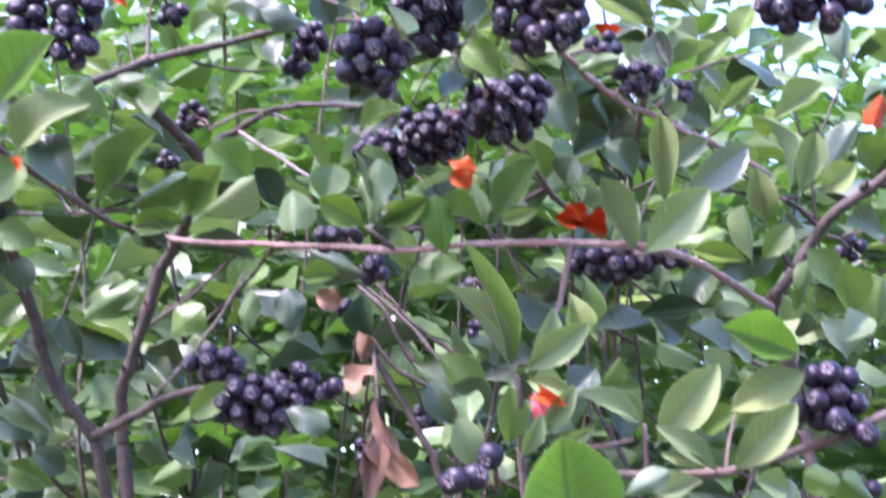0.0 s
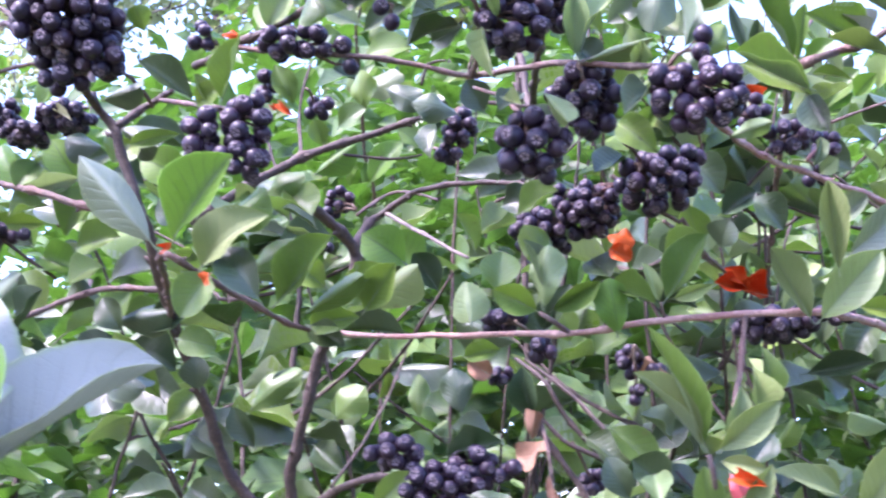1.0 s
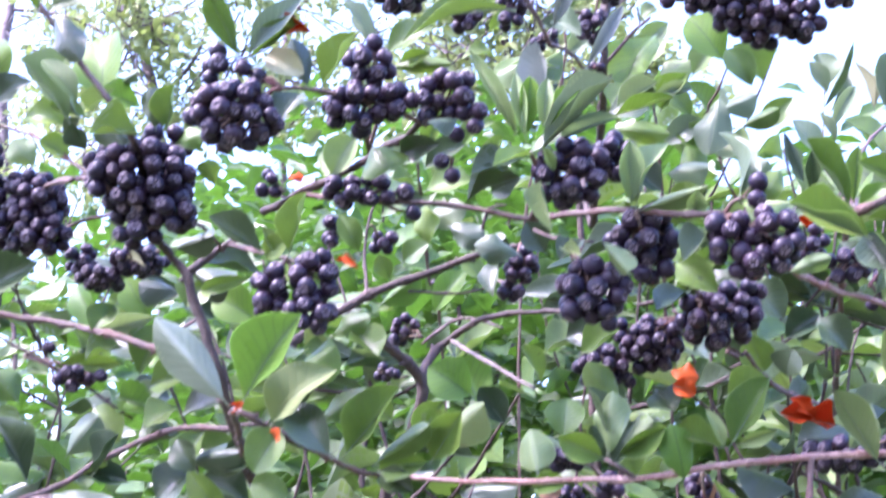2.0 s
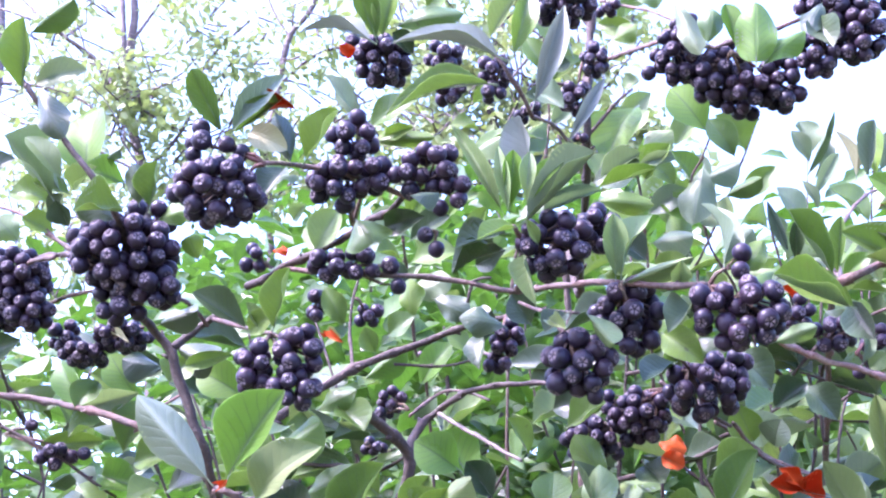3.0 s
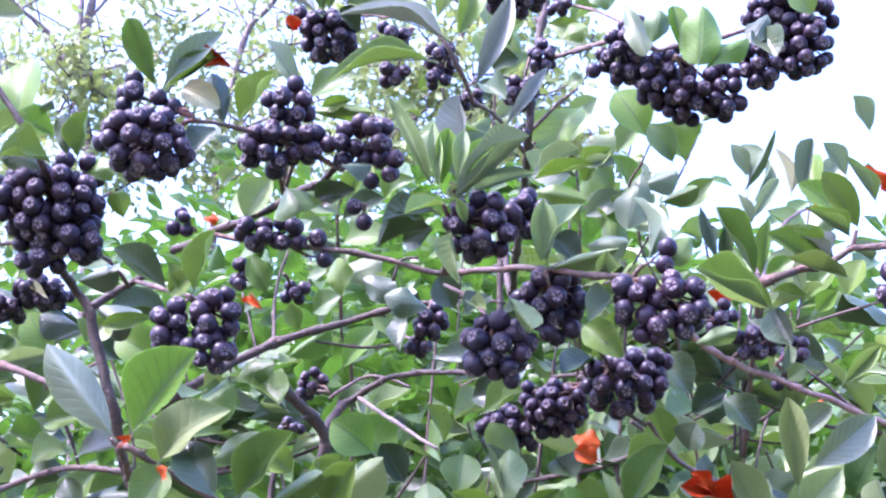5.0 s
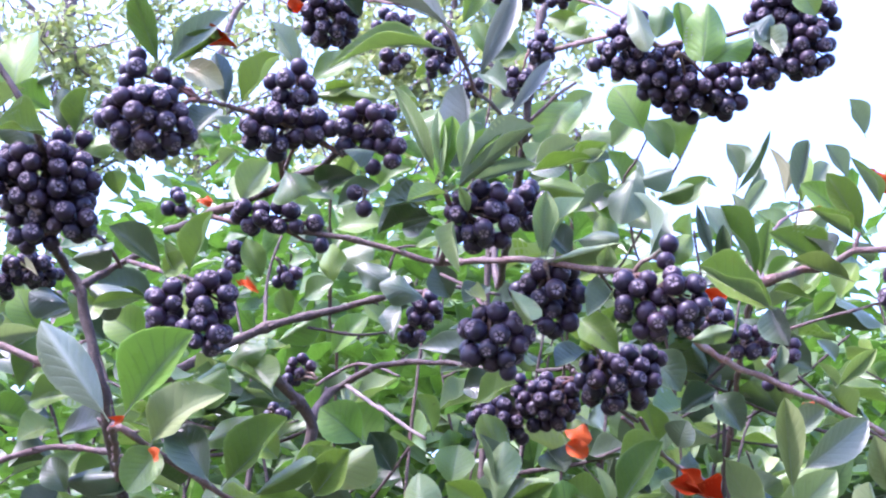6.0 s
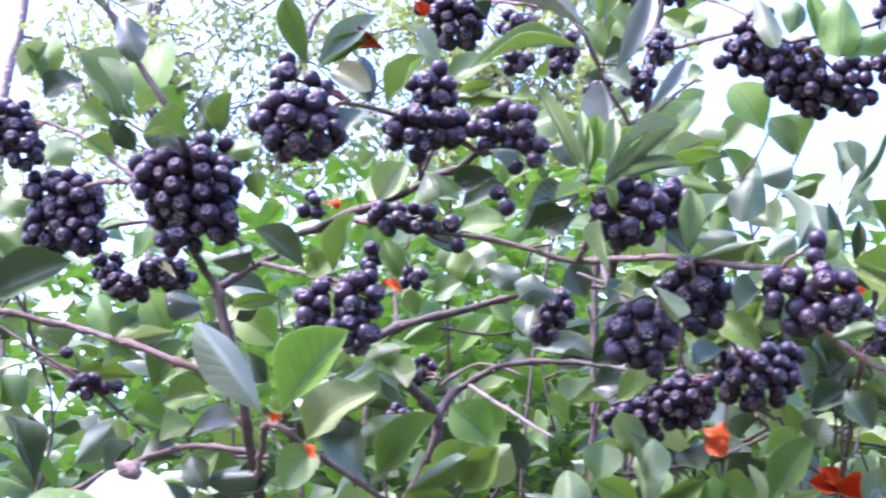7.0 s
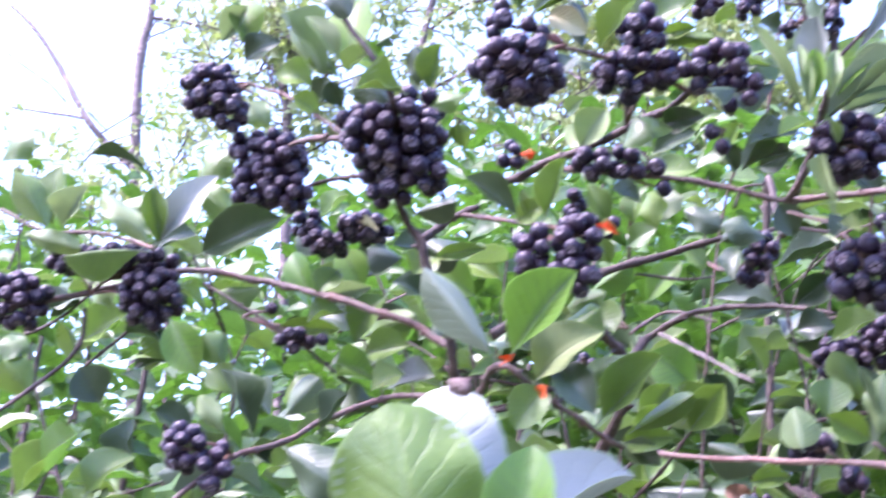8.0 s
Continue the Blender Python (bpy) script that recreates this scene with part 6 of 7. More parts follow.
leaf(b, (-0.171, 0.272, 1.445), (-0.124, 0.284, 1.480), 0.0200, -22, "grey", "blunt", k=0, label="soft pale silvery leaf with downy edge")

b = branch("chokeberry_branch", "leafy chokeberry shoot with grey-green leaves behind the clusters")
stem(b, [(-0.216, 1.363, -0.030), (-0.189, 1.163, 1.614), (-0.163, 0.900, 1.764), (-0.158, 0.850, 1.791), (-0.153, 0.800, 1.810), (-0.142, 0.760, 1.813)], 0.00148, 0.000888, TWIG, "stem", seed=118)
leaf(b, (-0.133, 0.700, 1.765), (-0.159, 0.688, 1.774), 0.0197, 10, "pale")
leaf(b, (-0.138, 0.720, 1.770), (-0.109, 0.708, 1.781), 0.0180, 20, "dark")
leaf(b, (-0.141, 0.750, 1.796), (-0.127, 0.738, 1.818), 0.0166, 10, "green")
leaf(b, (-0.150, 0.780, 1.784), (-0.176, 0.768, 1.790), 0.0194, 10, "green")
leaf(b, (-0.142, 0.750, 1.767), (-0.110, 0.738, 1.771), 0.0208, 0, "green")
leaf(b, (-0.146, 0.800, 1.771), (-0.168, 0.788, 1.777), 0.0197, 0, "dark")
leaf(b, (-0.151, 0.800, 1.762), (-0.121, 0.788, 1.772), 0.0235, 10, "pale")
leaf(b, (-0.155, 0.840, 1.769), (-0.150, 0.828, 1.799), 0.0205, 0, "green")
leaf(b, (-0.095, 0.700, 1.758), (-0.082, 0.688, 1.774), 0.0140, 20, "green")
leaf(b, (-0.085, 0.700, 1.745), (-0.093, 0.688, 1.760), 0.0139, 10, "dark")
leaf(b, (-0.160, 0.750, 1.785), (-0.174, 0.738, 1.770), 0.0150, 10, "pale")
leaf(b, (-0.135, 0.780, 1.783), (-0.132, 0.768, 1.798), 0.0155, 10, "young")
leaf(b, (-0.114, 0.750, 1.797), (-0.097, 0.738, 1.810), 0.0166, 20, "green")

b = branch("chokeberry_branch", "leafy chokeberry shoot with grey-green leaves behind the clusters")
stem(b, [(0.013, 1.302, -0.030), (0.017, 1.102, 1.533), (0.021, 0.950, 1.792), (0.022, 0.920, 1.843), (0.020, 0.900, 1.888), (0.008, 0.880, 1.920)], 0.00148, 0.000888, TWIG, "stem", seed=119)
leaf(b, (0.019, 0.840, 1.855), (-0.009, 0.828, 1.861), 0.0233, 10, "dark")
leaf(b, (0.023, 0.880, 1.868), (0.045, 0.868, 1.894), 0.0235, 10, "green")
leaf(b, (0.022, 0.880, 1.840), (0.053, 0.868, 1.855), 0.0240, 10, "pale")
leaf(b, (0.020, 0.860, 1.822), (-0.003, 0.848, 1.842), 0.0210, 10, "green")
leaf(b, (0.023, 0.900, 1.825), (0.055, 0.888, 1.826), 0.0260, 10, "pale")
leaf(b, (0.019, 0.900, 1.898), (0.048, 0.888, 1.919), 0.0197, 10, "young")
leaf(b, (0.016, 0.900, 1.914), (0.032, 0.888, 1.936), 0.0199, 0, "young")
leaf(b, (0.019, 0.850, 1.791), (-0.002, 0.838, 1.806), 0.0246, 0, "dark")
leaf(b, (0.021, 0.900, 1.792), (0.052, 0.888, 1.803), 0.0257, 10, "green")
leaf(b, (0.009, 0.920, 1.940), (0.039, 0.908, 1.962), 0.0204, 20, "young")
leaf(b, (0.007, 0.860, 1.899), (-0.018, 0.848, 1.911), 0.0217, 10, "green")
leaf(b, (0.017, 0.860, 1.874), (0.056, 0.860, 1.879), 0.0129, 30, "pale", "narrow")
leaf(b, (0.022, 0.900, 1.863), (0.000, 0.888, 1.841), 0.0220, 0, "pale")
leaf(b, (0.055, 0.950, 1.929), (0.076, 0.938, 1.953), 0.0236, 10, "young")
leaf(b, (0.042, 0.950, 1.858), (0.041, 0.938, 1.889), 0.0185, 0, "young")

b = branch("chokeberry_branch", "leafy chokeberry shoot with grey-green leaves behind the clusters")
stem(b, [(-0.172, 1.250, -0.030), (-0.113, 1.050, 1.637), (-0.054, 0.920, 1.901), (-0.045, 0.900, 1.942), (-0.043, 0.880, 1.988), (-0.042, 0.870, 2.025)], 0.001332, 0.000814, TWIG, "stem", seed=120)
leaf(b, (-0.042, 0.860, 1.960), (-0.056, 0.848, 1.991), 0.0197, 10, "green")
leaf(b, (-0.042, 0.880, 1.962), (-0.013, 0.868, 1.982), 0.0227, 10, "green")
leaf(b, (-0.044, 0.860, 1.935), (-0.059, 0.848, 1.940), 0.0194, 0, "dark")
leaf(b, (-0.045, 0.880, 1.926), (-0.021, 0.868, 1.937), 0.0197, 10, "pale")
leaf(b, (-0.043, 0.880, 1.988), (-0.017, 0.868, 2.009), 0.0229, 0, "green")
leaf(b, (-0.042, 0.870, 2.003), (-0.064, 0.858, 2.025), 0.0229, 10, "young")
leaf(b, (-0.044, 0.860, 1.920), (-0.071, 0.848, 1.902), 0.0218, 10, "green")
leaf(b, (-0.049, 0.840, 1.895), (-0.104, 0.828, 1.891), 0.0188, 20, "green")
leaf(b, (-0.048, 0.860, 1.891), (-0.085, 0.848, 1.884), 0.0260, 10, "dark")
leaf(b, (-0.087, 0.740, 1.853), (-0.108, 0.728, 1.857), 0.0152, 20, "green")
leaf(b, (-0.097, 0.780, 1.898), (-0.072, 0.768, 1.897), 0.0161, 10, "green")
leaf(b, (0.018, 0.900, 2.025), (0.042, 0.888, 2.036), 0.0206, 10, "green")
leaf(b, (0.013, 0.880, 2.018), (0.028, 0.868, 1.987), 0.0183, 20, "pale")
leaf(b, (-0.103, 0.820, 1.877), (-0.080, 0.808, 1.887), 0.0209, 10, "young")

# shoots whose pale and young tones carry the haze in their colour
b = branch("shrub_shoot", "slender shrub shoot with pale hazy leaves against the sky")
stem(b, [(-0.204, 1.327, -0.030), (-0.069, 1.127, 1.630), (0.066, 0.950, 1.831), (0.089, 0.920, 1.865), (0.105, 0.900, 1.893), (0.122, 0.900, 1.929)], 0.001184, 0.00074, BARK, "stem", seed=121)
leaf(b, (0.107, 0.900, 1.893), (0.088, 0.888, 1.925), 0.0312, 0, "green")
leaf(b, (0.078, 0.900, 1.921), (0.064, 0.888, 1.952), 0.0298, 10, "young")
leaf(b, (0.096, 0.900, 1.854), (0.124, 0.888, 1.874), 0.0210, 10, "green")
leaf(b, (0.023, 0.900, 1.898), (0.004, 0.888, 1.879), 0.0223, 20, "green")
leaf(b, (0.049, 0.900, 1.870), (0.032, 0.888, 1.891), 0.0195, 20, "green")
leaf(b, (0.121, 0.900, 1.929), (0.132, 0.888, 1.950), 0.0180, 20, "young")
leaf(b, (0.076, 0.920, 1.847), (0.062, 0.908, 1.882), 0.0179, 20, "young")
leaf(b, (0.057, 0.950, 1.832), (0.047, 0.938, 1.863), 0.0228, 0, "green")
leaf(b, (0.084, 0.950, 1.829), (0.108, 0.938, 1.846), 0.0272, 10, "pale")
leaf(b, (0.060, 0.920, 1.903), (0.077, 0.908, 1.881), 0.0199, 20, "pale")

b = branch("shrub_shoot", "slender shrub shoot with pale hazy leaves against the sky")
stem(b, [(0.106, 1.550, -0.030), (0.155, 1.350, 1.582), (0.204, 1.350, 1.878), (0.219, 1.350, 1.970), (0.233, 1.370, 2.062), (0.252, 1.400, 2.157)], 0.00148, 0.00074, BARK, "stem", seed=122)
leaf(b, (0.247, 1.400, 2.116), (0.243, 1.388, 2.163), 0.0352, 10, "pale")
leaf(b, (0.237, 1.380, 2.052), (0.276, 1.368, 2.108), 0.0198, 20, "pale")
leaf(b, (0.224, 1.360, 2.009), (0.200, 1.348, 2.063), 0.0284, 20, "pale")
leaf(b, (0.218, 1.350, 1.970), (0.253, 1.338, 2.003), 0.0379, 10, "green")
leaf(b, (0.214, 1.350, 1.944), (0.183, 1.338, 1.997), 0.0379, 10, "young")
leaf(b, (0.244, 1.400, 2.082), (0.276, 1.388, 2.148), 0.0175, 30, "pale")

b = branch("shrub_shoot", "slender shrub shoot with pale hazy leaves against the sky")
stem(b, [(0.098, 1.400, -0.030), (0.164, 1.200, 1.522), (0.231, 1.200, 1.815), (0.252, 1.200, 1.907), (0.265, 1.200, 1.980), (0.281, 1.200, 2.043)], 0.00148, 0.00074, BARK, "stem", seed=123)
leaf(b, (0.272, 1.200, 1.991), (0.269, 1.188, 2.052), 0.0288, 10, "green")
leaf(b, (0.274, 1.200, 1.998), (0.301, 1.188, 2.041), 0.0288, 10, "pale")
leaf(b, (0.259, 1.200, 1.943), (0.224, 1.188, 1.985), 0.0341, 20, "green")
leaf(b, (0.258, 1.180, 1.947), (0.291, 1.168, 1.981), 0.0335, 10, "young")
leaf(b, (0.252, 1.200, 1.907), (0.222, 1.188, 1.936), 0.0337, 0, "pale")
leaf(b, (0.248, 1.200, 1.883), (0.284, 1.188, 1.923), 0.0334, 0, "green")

b = tagged(new("tree"), "slim tree with yellowish green leaves and a dark crooked trunk", "tree", "trees beyond the shrub")
stem(b, [(-1.700, 4.800, -0.030), (-1.718, 4.600, 2.211), (-1.736, 4.600, 2.510), (-1.788, 4.600, 3.375), (-1.828, 4.600, 3.857), (-1.914, 4.600, 4.188), (-1.910, 4.600, 4.496), (-1.904, 4.600, 4.727), (-1.981, 4.600, 5.419)], 0.02604, 0.01612, HAZED_BARK, "trunk", seed=124)
stem(b, [(-1.828, 4.600, 3.857), (-1.625, 4.500, 3.993), (-1.538, 4.500, 4.277), (-1.318, 4.400, 4.407)], 0.00992, 0.00496, HAZED_BARK, "limb", seed=125)
stem(b, [(-1.914, 4.600, 4.188), (-2.108, 4.600, 4.464), (-2.306, 4.500, 4.600), (-2.632, 4.500, 4.760)], 0.00992, 0.00496, HAZED_BARK, "limb", seed=126)
stem(b, [(-1.800, 4.600, 3.624), (-1.578, 4.600, 3.752), (-1.413, 4.600, 3.811)], 0.00868, 0.00434, HAZED_BARK, "limb", seed=127)
stem(b, [(-1.910, 4.600, 4.496), (-1.786, 4.600, 4.682), (-1.615, 4.600, 4.927)], 0.00868, 0.00434, HAZED_BARK, "limb", seed=128)
stem(b, [(-1.625, 4.500, 3.993), (-1.508, 4.500, 4.058), (-1.439, 4.500, 4.183)], 0.00434, 0.00296, HAZED_BARK, "limb", seed=129)
stem(b, [(-2.108, 4.600, 4.464), (-2.172, 4.600, 4.645), (-2.320, 4.600, 4.874)], 0.00434, 0.00296, HAZED_BARK, "limb", seed=130)
stem(b, [(-1.828, 4.600, 3.857), (-2.026, 4.600, 3.985), (-2.209, 4.600, 4.114), (-2.415, 4.600, 4.166)], 0.00744, 0.00372, HAZED_BARK, "limb", seed=131)
stem(b, [(-1.826, 4.620, 3.867), (-1.897, 4.600, 4.104), (-1.914, 4.560, 4.331), (-1.931, 4.560, 4.588), (-1.963, 4.560, 4.887)], 0.016, 0.011, HAZED_BARK, "trunk", seed=163)
stem(b, [(-1.848, 4.600, 3.965), (-1.991, 4.550, 4.335), (-2.185, 4.500, 4.521), (-2.296, 4.500, 4.633), (-2.410, 4.500, 4.760)], 0.010, 0.005, HAZED_BARK, "limb", seed=164)
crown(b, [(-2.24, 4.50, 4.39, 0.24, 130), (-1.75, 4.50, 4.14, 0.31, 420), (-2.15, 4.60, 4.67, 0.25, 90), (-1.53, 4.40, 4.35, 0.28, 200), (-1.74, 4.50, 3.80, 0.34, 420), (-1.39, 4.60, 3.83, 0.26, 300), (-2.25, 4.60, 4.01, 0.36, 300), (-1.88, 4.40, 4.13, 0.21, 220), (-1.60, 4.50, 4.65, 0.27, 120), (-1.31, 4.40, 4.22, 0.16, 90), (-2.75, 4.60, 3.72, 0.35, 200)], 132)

b = tagged(new("tree"), "dark crooked tree with sparse pale hazy leaves behind the shrub", "tree", "trees beyond the shrub")
stem(b, [(-1.318, 5.200, -0.030), (-1.331, 5.000, 2.262), (-1.344, 5.000, 2.561), (-1.387, 5.000, 3.540), (-1.405, 5.000, 4.086), (-1.355, 5.000, 4.441), (-1.303, 5.000, 4.691), (-1.168, 5.000, 4.921), (-1.107, 5.000, 5.603)], 0.02232, 0.0124, HAZED_BARK, "trunk", seed=133)
stem(b, [(-1.355, 5.000, 4.441), (-1.170, 5.000, 4.582), (-0.939, 4.900, 4.553), (-0.729, 4.900, 4.644)], 0.00868, 0.00434, HAZED_BARK, "limb", seed=134)
stem(b, [(-1.303, 5.000, 4.691), (-1.385, 5.000, 4.856), (-1.470, 5.000, 5.122)], 0.00744, 0.00434, HAZED_BARK, "limb", seed=135)
stem(b, [(-1.405, 5.000, 4.086), (-1.172, 5.000, 4.229), (-0.912, 5.000, 4.314)], 0.00744, 0.00372, HAZED_BARK, "limb", seed=136)
crown(b, [(-1.17, 5.00, 4.55, 0.29, 190), (-0.94, 4.90, 4.67, 0.28, 150), (-1.33, 5.00, 4.85, 0.27, 90), (-1.17, 5.00, 4.17, 0.30, 300), (-0.89, 5.00, 4.17, 0.30, 260), (-1.11, 5.00, 5.14, 0.40, 200), (-0.75, 5.00, 4.53, 0.26, 130), (-1.35, 5.00, 4.00, 0.30, 300)], 137)

b = tagged(new("tree"), "leafy tree with pale hazy green foliage rising behind the shrub", "tree", "trees beyond the shrub")
stem(b, [(-0.431, 4.600, -0.030), (-0.420, 4.400, 2.070), (-0.409, 4.400, 2.369), (-0.378, 4.400, 3.205), (-0.312, 4.400, 3.592), (-0.355, 4.400, 3.967), (-0.265, 4.400, 4.321), (-0.189, 4.400, 5.135)], 0.02108, 0.0124, HAZED_BARK, "trunk", seed=138)
stem(b, [(-0.312, 4.400, 3.592), (-0.100, 4.300, 3.734), (0.079, 4.300, 3.834), (0.249, 4.300, 4.036)], 0.00868, 0.00372, HAZED_BARK, "limb", seed=139)
stem(b, [(-0.355, 4.400, 3.967), (-0.525, 4.400, 4.170), (-0.654, 4.400, 4.428)], 0.00806, 0.00372, HAZED_BARK, "limb", seed=140)
stem(b, [(-0.269, 4.400, 4.268), (-0.056, 4.400, 4.374), (0.100, 4.400, 4.599)], 0.00744, 0.00372, HAZED_BARK, "limb", seed=141)
stem(b, [(-0.367, 4.400, 3.386), (-0.147, 4.300, 3.411), (0.067, 4.300, 3.479)], 0.00744, 0.00372, HAZED_BARK, "limb", seed=142)
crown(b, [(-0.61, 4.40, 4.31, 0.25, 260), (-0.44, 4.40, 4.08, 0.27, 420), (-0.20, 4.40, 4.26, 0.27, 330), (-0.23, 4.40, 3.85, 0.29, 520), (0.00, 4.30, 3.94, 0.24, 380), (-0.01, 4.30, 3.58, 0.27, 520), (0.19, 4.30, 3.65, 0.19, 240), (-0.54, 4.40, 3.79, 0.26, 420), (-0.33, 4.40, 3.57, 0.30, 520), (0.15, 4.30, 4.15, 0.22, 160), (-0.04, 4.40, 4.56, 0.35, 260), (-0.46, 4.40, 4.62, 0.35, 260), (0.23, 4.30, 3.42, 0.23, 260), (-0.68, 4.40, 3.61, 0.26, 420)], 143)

b = tagged(new("tree"), "bare twiggy tree with few leaves against the white sky", "tree", "trees beyond the shrub")
stem(b, [(-2.602, 5.600, -0.030), (-2.639, 5.400, 2.032), (-2.675, 5.400, 2.329), (-2.837, 5.400, 3.643), (-2.894, 5.400, 4.039), (-2.928, 5.400, 4.324), (-2.955, 5.400, 4.685), (-2.934, 5.400, 4.937), (-2.975, 5.400, 5.522)], 0.0335, 0.0218, HAZED_BARK, "trunk", seed=144)
stem(b, [(-2.895, 5.400, 4.008), (-3.019, 5.350, 4.114), (-3.157, 5.300, 4.269), (-3.365, 5.300, 4.588), (-3.530, 5.300, 4.800), (-3.686, 5.300, 4.948)], 0.0223, 0.0089, HAZED_BARK, "limb", seed=145)
stem(b, [(-3.139, 5.300, 4.253), (-3.314, 5.300, 4.287), (-3.574, 5.300, 4.339)], 0.0097, 0.0056, HAZED_BARK, "limb", seed=146)
stem(b, [(-2.946, 5.400, 4.887), (-2.725, 5.400, 4.837), (-2.530, 5.400, 4.757), (-2.395, 5.400, 4.649)], 0.0129, 0.0073, HAZED_BARK, "limb", seed=147)
stem(b, [(-2.955, 5.400, 4.685), (-3.065, 5.400, 4.793), (-3.183, 5.400, 4.938)], 0.00372, 0.00222, HAZED_BARK, "limb", seed=148)
stem(b, [(-2.637, 5.200, 4.777), (-2.562, 5.200, 4.903)], 0.00372, 0.00222, HAZED_BARK, "limb", seed=149)
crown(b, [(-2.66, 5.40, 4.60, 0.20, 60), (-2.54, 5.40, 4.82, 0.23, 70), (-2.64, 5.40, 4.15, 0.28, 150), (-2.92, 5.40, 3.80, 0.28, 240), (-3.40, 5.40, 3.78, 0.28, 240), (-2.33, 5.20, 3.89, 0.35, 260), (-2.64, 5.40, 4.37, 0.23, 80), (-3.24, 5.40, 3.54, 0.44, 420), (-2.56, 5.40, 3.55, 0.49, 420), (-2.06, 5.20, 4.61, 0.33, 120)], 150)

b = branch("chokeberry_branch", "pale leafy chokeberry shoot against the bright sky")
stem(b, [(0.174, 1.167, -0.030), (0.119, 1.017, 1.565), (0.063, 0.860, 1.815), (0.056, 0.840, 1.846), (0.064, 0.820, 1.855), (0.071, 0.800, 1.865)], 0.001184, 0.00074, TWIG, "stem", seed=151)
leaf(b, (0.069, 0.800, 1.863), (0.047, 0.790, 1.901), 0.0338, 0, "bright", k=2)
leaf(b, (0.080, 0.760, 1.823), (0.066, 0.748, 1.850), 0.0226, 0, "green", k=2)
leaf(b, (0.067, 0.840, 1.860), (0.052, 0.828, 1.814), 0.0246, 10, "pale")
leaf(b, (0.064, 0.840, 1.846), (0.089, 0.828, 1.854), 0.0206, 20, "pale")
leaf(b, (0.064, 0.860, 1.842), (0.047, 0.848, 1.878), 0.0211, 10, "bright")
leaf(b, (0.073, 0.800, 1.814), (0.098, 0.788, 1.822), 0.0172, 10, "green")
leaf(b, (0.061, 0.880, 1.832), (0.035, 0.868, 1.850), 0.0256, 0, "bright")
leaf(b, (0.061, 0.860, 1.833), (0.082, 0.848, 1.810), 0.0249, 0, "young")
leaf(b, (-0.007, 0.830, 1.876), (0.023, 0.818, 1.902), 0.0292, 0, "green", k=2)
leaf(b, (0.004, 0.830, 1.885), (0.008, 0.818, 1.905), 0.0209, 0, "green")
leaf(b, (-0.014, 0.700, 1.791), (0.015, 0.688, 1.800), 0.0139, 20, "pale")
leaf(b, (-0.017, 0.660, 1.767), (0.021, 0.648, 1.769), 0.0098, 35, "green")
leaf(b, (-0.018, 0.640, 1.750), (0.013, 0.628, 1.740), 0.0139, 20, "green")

b = branch("chokeberry_branch", "chokeberry shoot with shade-darkened green leaves low in the shrub")
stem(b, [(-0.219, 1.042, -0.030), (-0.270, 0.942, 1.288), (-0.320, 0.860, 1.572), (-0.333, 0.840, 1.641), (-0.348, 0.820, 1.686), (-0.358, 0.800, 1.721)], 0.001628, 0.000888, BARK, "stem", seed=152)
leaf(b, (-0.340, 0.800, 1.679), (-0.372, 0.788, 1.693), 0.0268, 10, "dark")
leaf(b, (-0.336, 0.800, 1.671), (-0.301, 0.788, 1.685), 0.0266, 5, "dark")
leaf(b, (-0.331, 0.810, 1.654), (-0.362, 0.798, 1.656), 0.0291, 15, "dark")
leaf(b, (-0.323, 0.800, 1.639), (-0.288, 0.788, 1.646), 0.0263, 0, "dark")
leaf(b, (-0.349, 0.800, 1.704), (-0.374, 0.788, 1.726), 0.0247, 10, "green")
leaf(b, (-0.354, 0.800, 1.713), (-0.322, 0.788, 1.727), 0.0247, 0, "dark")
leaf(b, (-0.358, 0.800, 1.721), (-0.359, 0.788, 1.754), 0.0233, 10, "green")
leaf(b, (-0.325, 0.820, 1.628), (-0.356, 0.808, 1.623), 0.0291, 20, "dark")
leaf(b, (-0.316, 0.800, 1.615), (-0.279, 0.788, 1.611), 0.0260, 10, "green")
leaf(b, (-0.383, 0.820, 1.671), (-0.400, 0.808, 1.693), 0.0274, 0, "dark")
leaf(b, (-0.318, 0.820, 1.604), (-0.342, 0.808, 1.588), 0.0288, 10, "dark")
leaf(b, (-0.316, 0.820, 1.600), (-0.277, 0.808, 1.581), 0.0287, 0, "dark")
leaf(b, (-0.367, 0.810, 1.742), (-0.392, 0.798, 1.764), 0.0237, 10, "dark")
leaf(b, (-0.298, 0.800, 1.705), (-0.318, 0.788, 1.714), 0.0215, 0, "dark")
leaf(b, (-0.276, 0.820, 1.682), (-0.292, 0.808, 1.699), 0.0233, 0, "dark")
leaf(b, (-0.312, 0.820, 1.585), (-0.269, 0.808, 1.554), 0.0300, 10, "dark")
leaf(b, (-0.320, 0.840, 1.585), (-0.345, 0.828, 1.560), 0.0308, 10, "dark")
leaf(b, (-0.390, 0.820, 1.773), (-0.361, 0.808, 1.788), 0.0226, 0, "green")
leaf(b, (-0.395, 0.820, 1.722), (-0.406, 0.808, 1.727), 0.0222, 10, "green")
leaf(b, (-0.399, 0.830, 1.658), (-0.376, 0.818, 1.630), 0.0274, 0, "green")

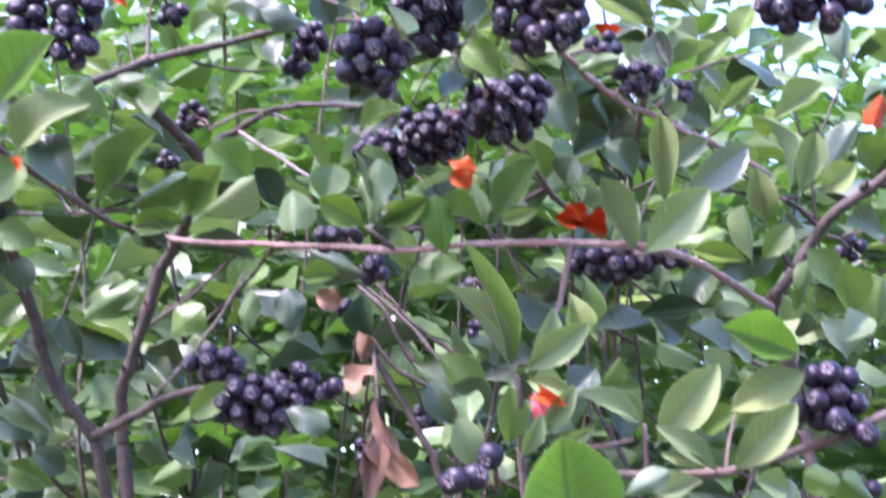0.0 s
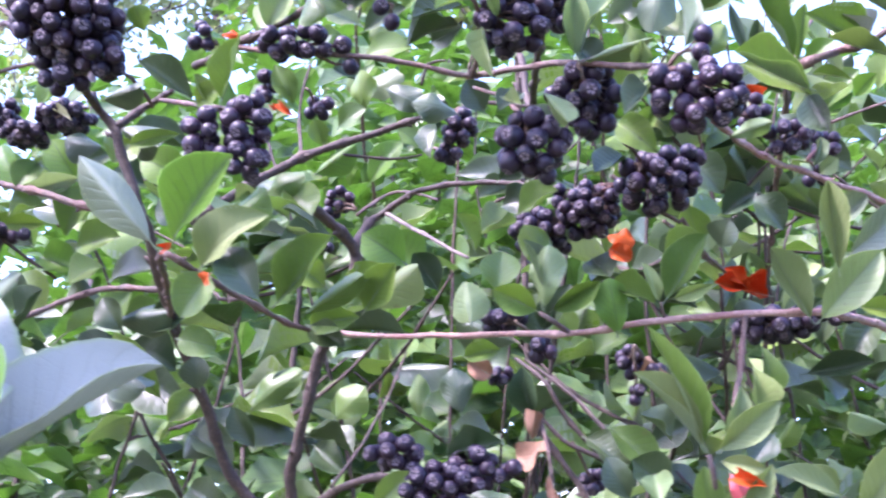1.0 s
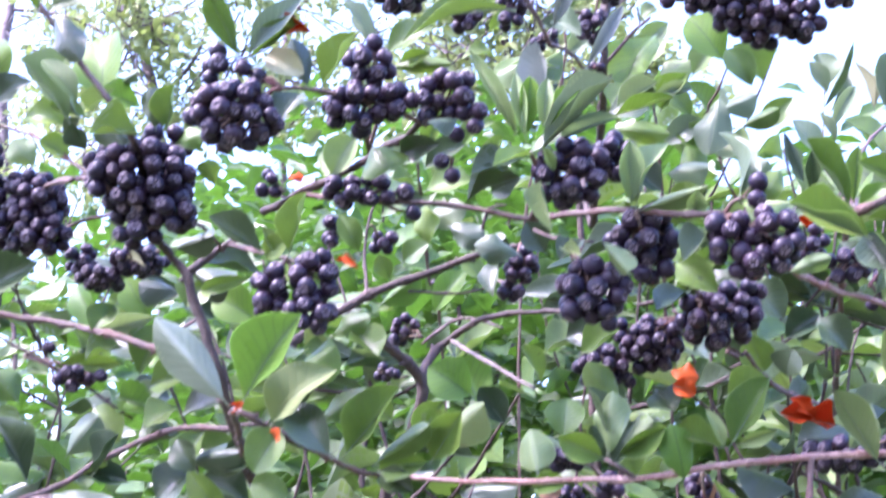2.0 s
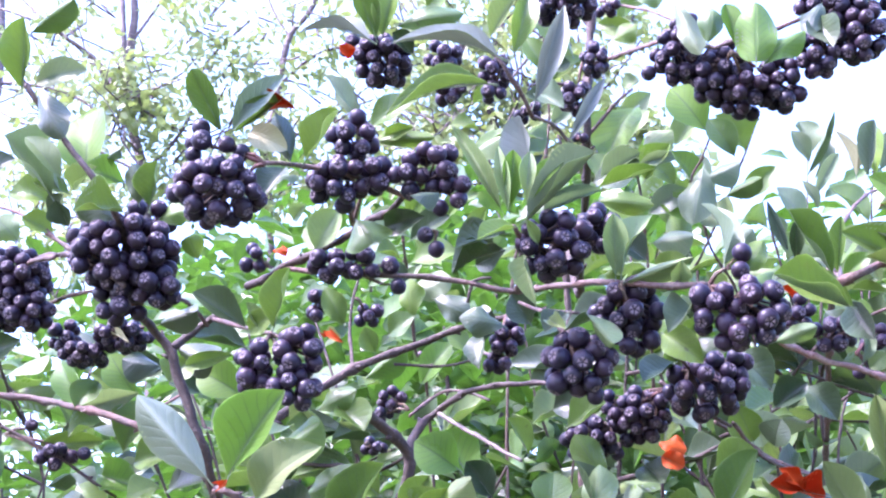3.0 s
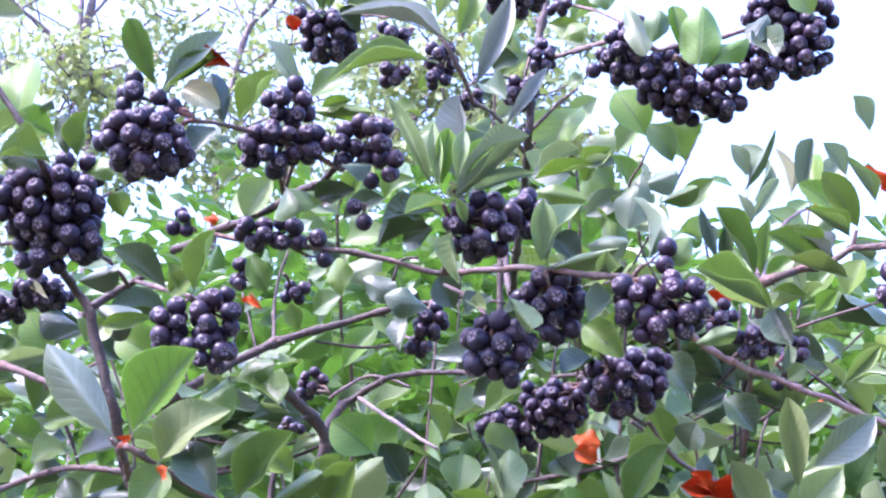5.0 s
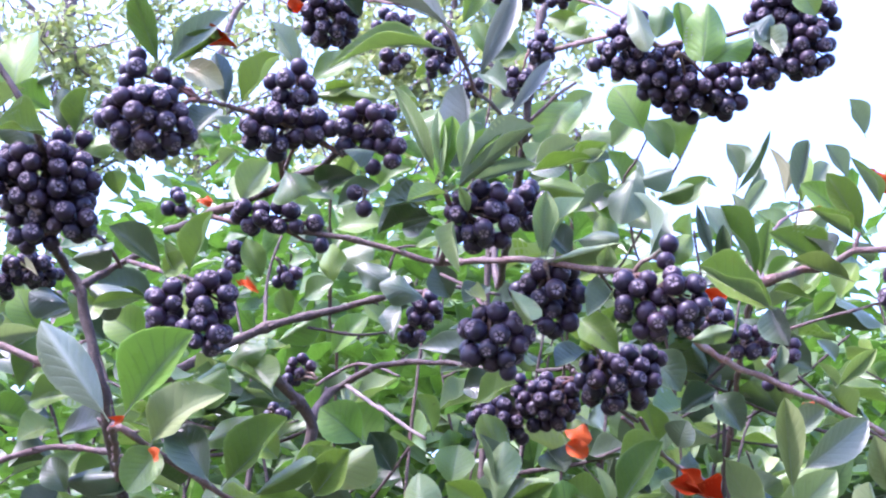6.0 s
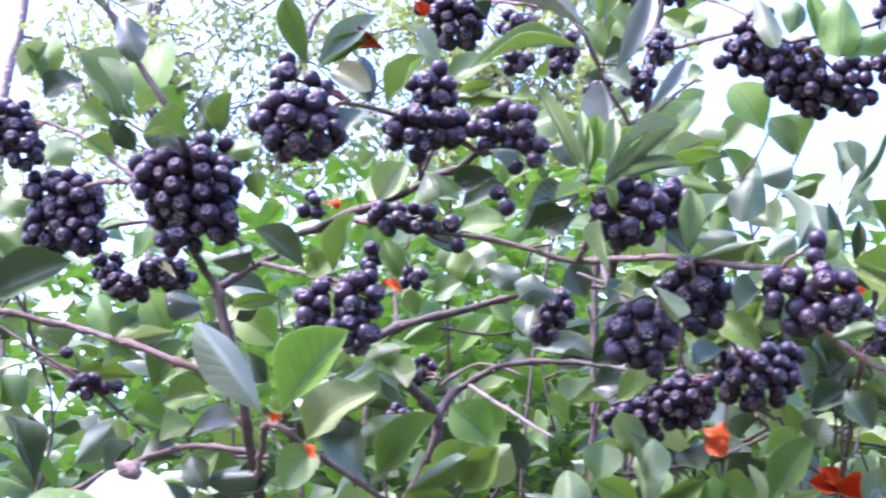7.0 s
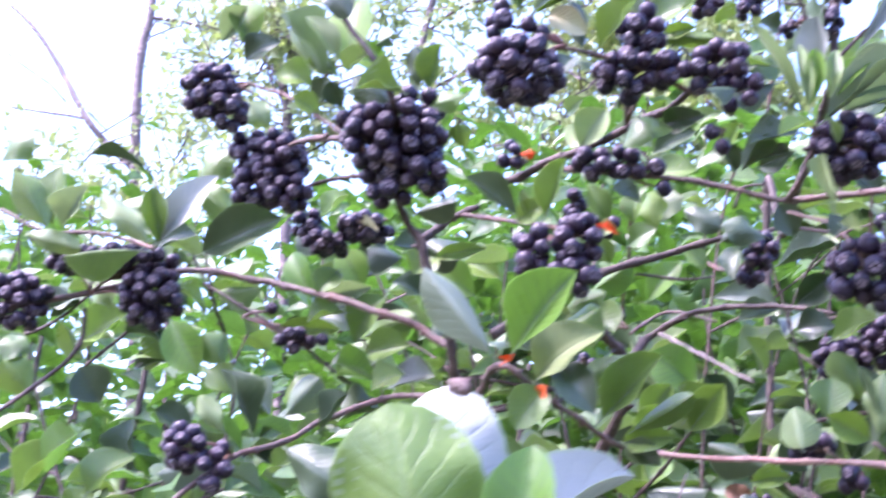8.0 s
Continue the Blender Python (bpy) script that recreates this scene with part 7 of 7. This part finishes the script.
# ---- shrub stems behind, each with its own leaves ----
def wild_stem(foot, top, leaves, seed, tone_mix=("green", "dark", "green", "young"), reach=0.055):
    rng = random.Random(seed)
    foot, top = Vector(foot), Vector(top)
    mid1 = foot.lerp(top, 0.35) + Vector((rng.uniform(-0.16, 0.16), rng.uniform(-0.05, 0.05), 0))
    mid2 = foot.lerp(top, 0.7) + Vector((rng.uniform(-0.2, 0.2), rng.uniform(-0.06, 0.06), 0))
    b = tagged(new("shrub"), "slender brown-stemmed shrub with scattered oval green leaves", "shrub", "shrubs behind the berries")
    bends = [foot, mid1, mid1.lerp(mid2, 0.4), mid1.lerp(mid2, 0.75), mid2, mid2.lerp(top, 0.35), mid2.lerp(top, 0.7), top]
    for q in bends[2:-1]:
        q += Vector((rng.uniform(-0.05, 0.05), rng.uniform(-0.03, 0.05), rng.uniform(-0.02, 0.02)))
    stem(b, bends, 0.0036, 0.001, BARK, seed=seed)
    line = spline(bends, [0.004] * 8, 0.02)
    line = [q for q in line if q[0].z > 1.0]
    twigs = []
    for i in range(6):
        p = line[int(len(line) * (0.12 + 0.14 * i)) % len(line)][0]
        a = rng.uniform(0, 6.28)
        q = p + Vector((math.cos(a) * 0.16, math.sin(a) * 0.12 - 0.03, rng.uniform(0.02, 0.12)))
        bend = p.lerp(q, 0.5) + Vector((0, 0, -0.012))
        stem(b, [p, bend, q], 0.002, 0.0009, BARK, "twig", seed=seed + i)
        twigs.append((p, bend, q))
    for i in range(leaves):
        if i % 3 == 0:
            p = line[rng.randrange(len(line))][0]
        else:
            t = twigs[rng.randrange(len(twigs))]
            u = rng.uniform(0.25, 1)
            p = t[0].lerp(t[1], u * 2) if u < 0.5 else t[1].lerp(t[2], u * 2 - 1)
        a, length = rng.uniform(0, 6.28), reach * rng.uniform(0.75, 1.2)
        way = Vector((math.cos(a), math.sin(a) * 0.7 - 0.15, rng.uniform(-0.35, 0.75))).normalized()
        face = (rng.gauss(0, 0.5), rng.gauss(-0.55, 0.5), 1.0)
        leaf(b, p, p + way * length, length * rng.uniform(0.46, 0.66), rng.uniform(-20, 20), rng.choice(tone_mix), rng.choice(("oval", "oval", "narrow", "blunt")), face=face)
    return b


rng = random.Random(5)
for i in range(17):
    x = -1.15 + 2.1 * i / 16 + rng.uniform(-0.06, 0.06)
    y = rng.uniform(0.98, 1.5)
    lean = rng.uniform(-0.3, 0.3)
    top = 1.44 + (y + 0.05) * rng.uniform(0.34, 0.47)
    wild_stem((x, y + 0.25, -0.02), (x + lean, y, top), 60, 40 + i)


rng = random.Random(21)
for i in range(9):
    x = -0.42 + 0.80 * i / 8 + rng.uniform(-0.03, 0.03)
    y = rng.uniform(0.96, 1.06)
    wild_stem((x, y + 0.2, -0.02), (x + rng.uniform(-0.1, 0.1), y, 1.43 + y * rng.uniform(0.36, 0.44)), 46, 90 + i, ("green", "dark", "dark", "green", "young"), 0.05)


# ---- denser foliage behind those stems ----
def foliage_cloud(name, label, count, place, size, material, seed, kind="stuff"):
    rng = random.Random(seed)
    bm = bmesh.new()
    uv = bm.loops.layers.uv.new("UVMap")
    for i in range(count):
        p = place(rng)
        a, length = rng.uniform(0, 6.28), size * rng.uniform(0.6, 1.25)
        way = Vector((math.cos(a), math.sin(a), rng.uniform(-0.5, 0.8))).normalized()
        m4 = axes_matrix(p, p + way * length, length * rng.uniform(0.42, 0.65), rng.uniform(-25, 25), (rng.gauss(0, 0.55), rng.gauss(-0.4, 0.6), 1.0))
        leaf_skins(bm, uv, rng, "oval", 0.3, rng.uniform(-0.2, 0.4), 3, 2, m4, (0, 0), 0.004)
    mesh = bpy.data.meshes.new(name)
    bm.to_mesh(mesh)
    bm.free()
    mesh.materials.append(material)
    return tagged(link_mesh(name, mesh), label, kind=kind)


def thicket(name, label, near, far, left, right, count, size, seed, stems, crest):
    """A belt of shrubs: stems from the ground and a mass of leaves whose top rolls with crest(x, y)."""
    rng = random.Random(seed)
    mass = tagged(new(name), label, "shrubs")

    def place(rng):
        x, y = rng.gauss((left + right) / 2, (right - left) * 0.27), rng.uniform(near, far)
        y += 0.25 * noise.noise((x * 1.4, 0.0, seed))
        top = crest(x, y)
        z = rng.triangular(0.25, top, top - 0.4)
        if -0.62 < x / y < -0.38 and z > 1.45 + 0.22 * y and rng.random() < 0.65:
            z -= 0.4 * y - 0.2
        return Vector((x, y, max(z, 0.1)))

    cloud = foliage_cloud("foliage", "", count, place, size, LEAF["far"], seed)
    cloud.parent = mass
    for i in range(stems):
        x, y = rng.uniform(left * 0.8, right * 0.8), rng.uniform(near, far)
        top = crest(x, y) - rng.uniform(0.1, 0.4)
        lean = rng.uniform(-0.25, 0.25)
        stem(mass, [(x, y, -0.03), (x + lean * 0.3, y, top * 0.45), (x + lean, y + rng.uniform(-0.1, 0.1), top)], 0.011, 0.003, BARK, "stem", seed=seed * 50 + i)
    return mass


def near_crest(x, y):
    return 1.45 + y * (0.52 + 0.07 * noise.noise((x * 2.3, y, 0.0)) - (0.07 if x > 0.06 * y else 0) - (0.04 if x < -0.3 * y else 0))


def far_crest(x, y):
    return 1.45 + y * (0.46 + 0.08 * noise.noise((x * 1.3, y, 5.0)) - (0.10 if x > 0.08 * y else 0) - (0.02 if x < -0.45 * y else 0))


thicket("shrub_belt", "dense green shrubs behind the fruiting branches", 1.4, 2.7, -2.2, 1.9, 21500, 0.064, 11, 14, near_crest)
thicket("shrub_belt", "pale green shrubs beyond the nearer ones", 2.7, 4.7, -3.4, 3.0, 13500, 0.105, 12, 12, far_crest)


def low_crest(x, y):
    return 1.42 + y * ((0.27 if x < -0.25 * y else 0.16) + 0.08 * noise.noise((x * 3.1, y, 2.0)))


thicket("shrub_belt", "low dense green shrubs under the fruiting branches", 1.05, 1.6, -1.25, 0.9, 4200, 0.058, 13, 6, low_crest)


def hedge_crest(x, y):
    return 1.45 + y * (0.42 + 0.05 * noise.noise((x * 0.9, y, 8.0)) - (0.07 if x > 0.08 * y else 0))


thicket("shrub_belt", "distant pale green bushes beyond the shrubs", 4.9, 7.2, -4.6, 3.8, 9500, 0.16, 14, 8, hedge_crest)
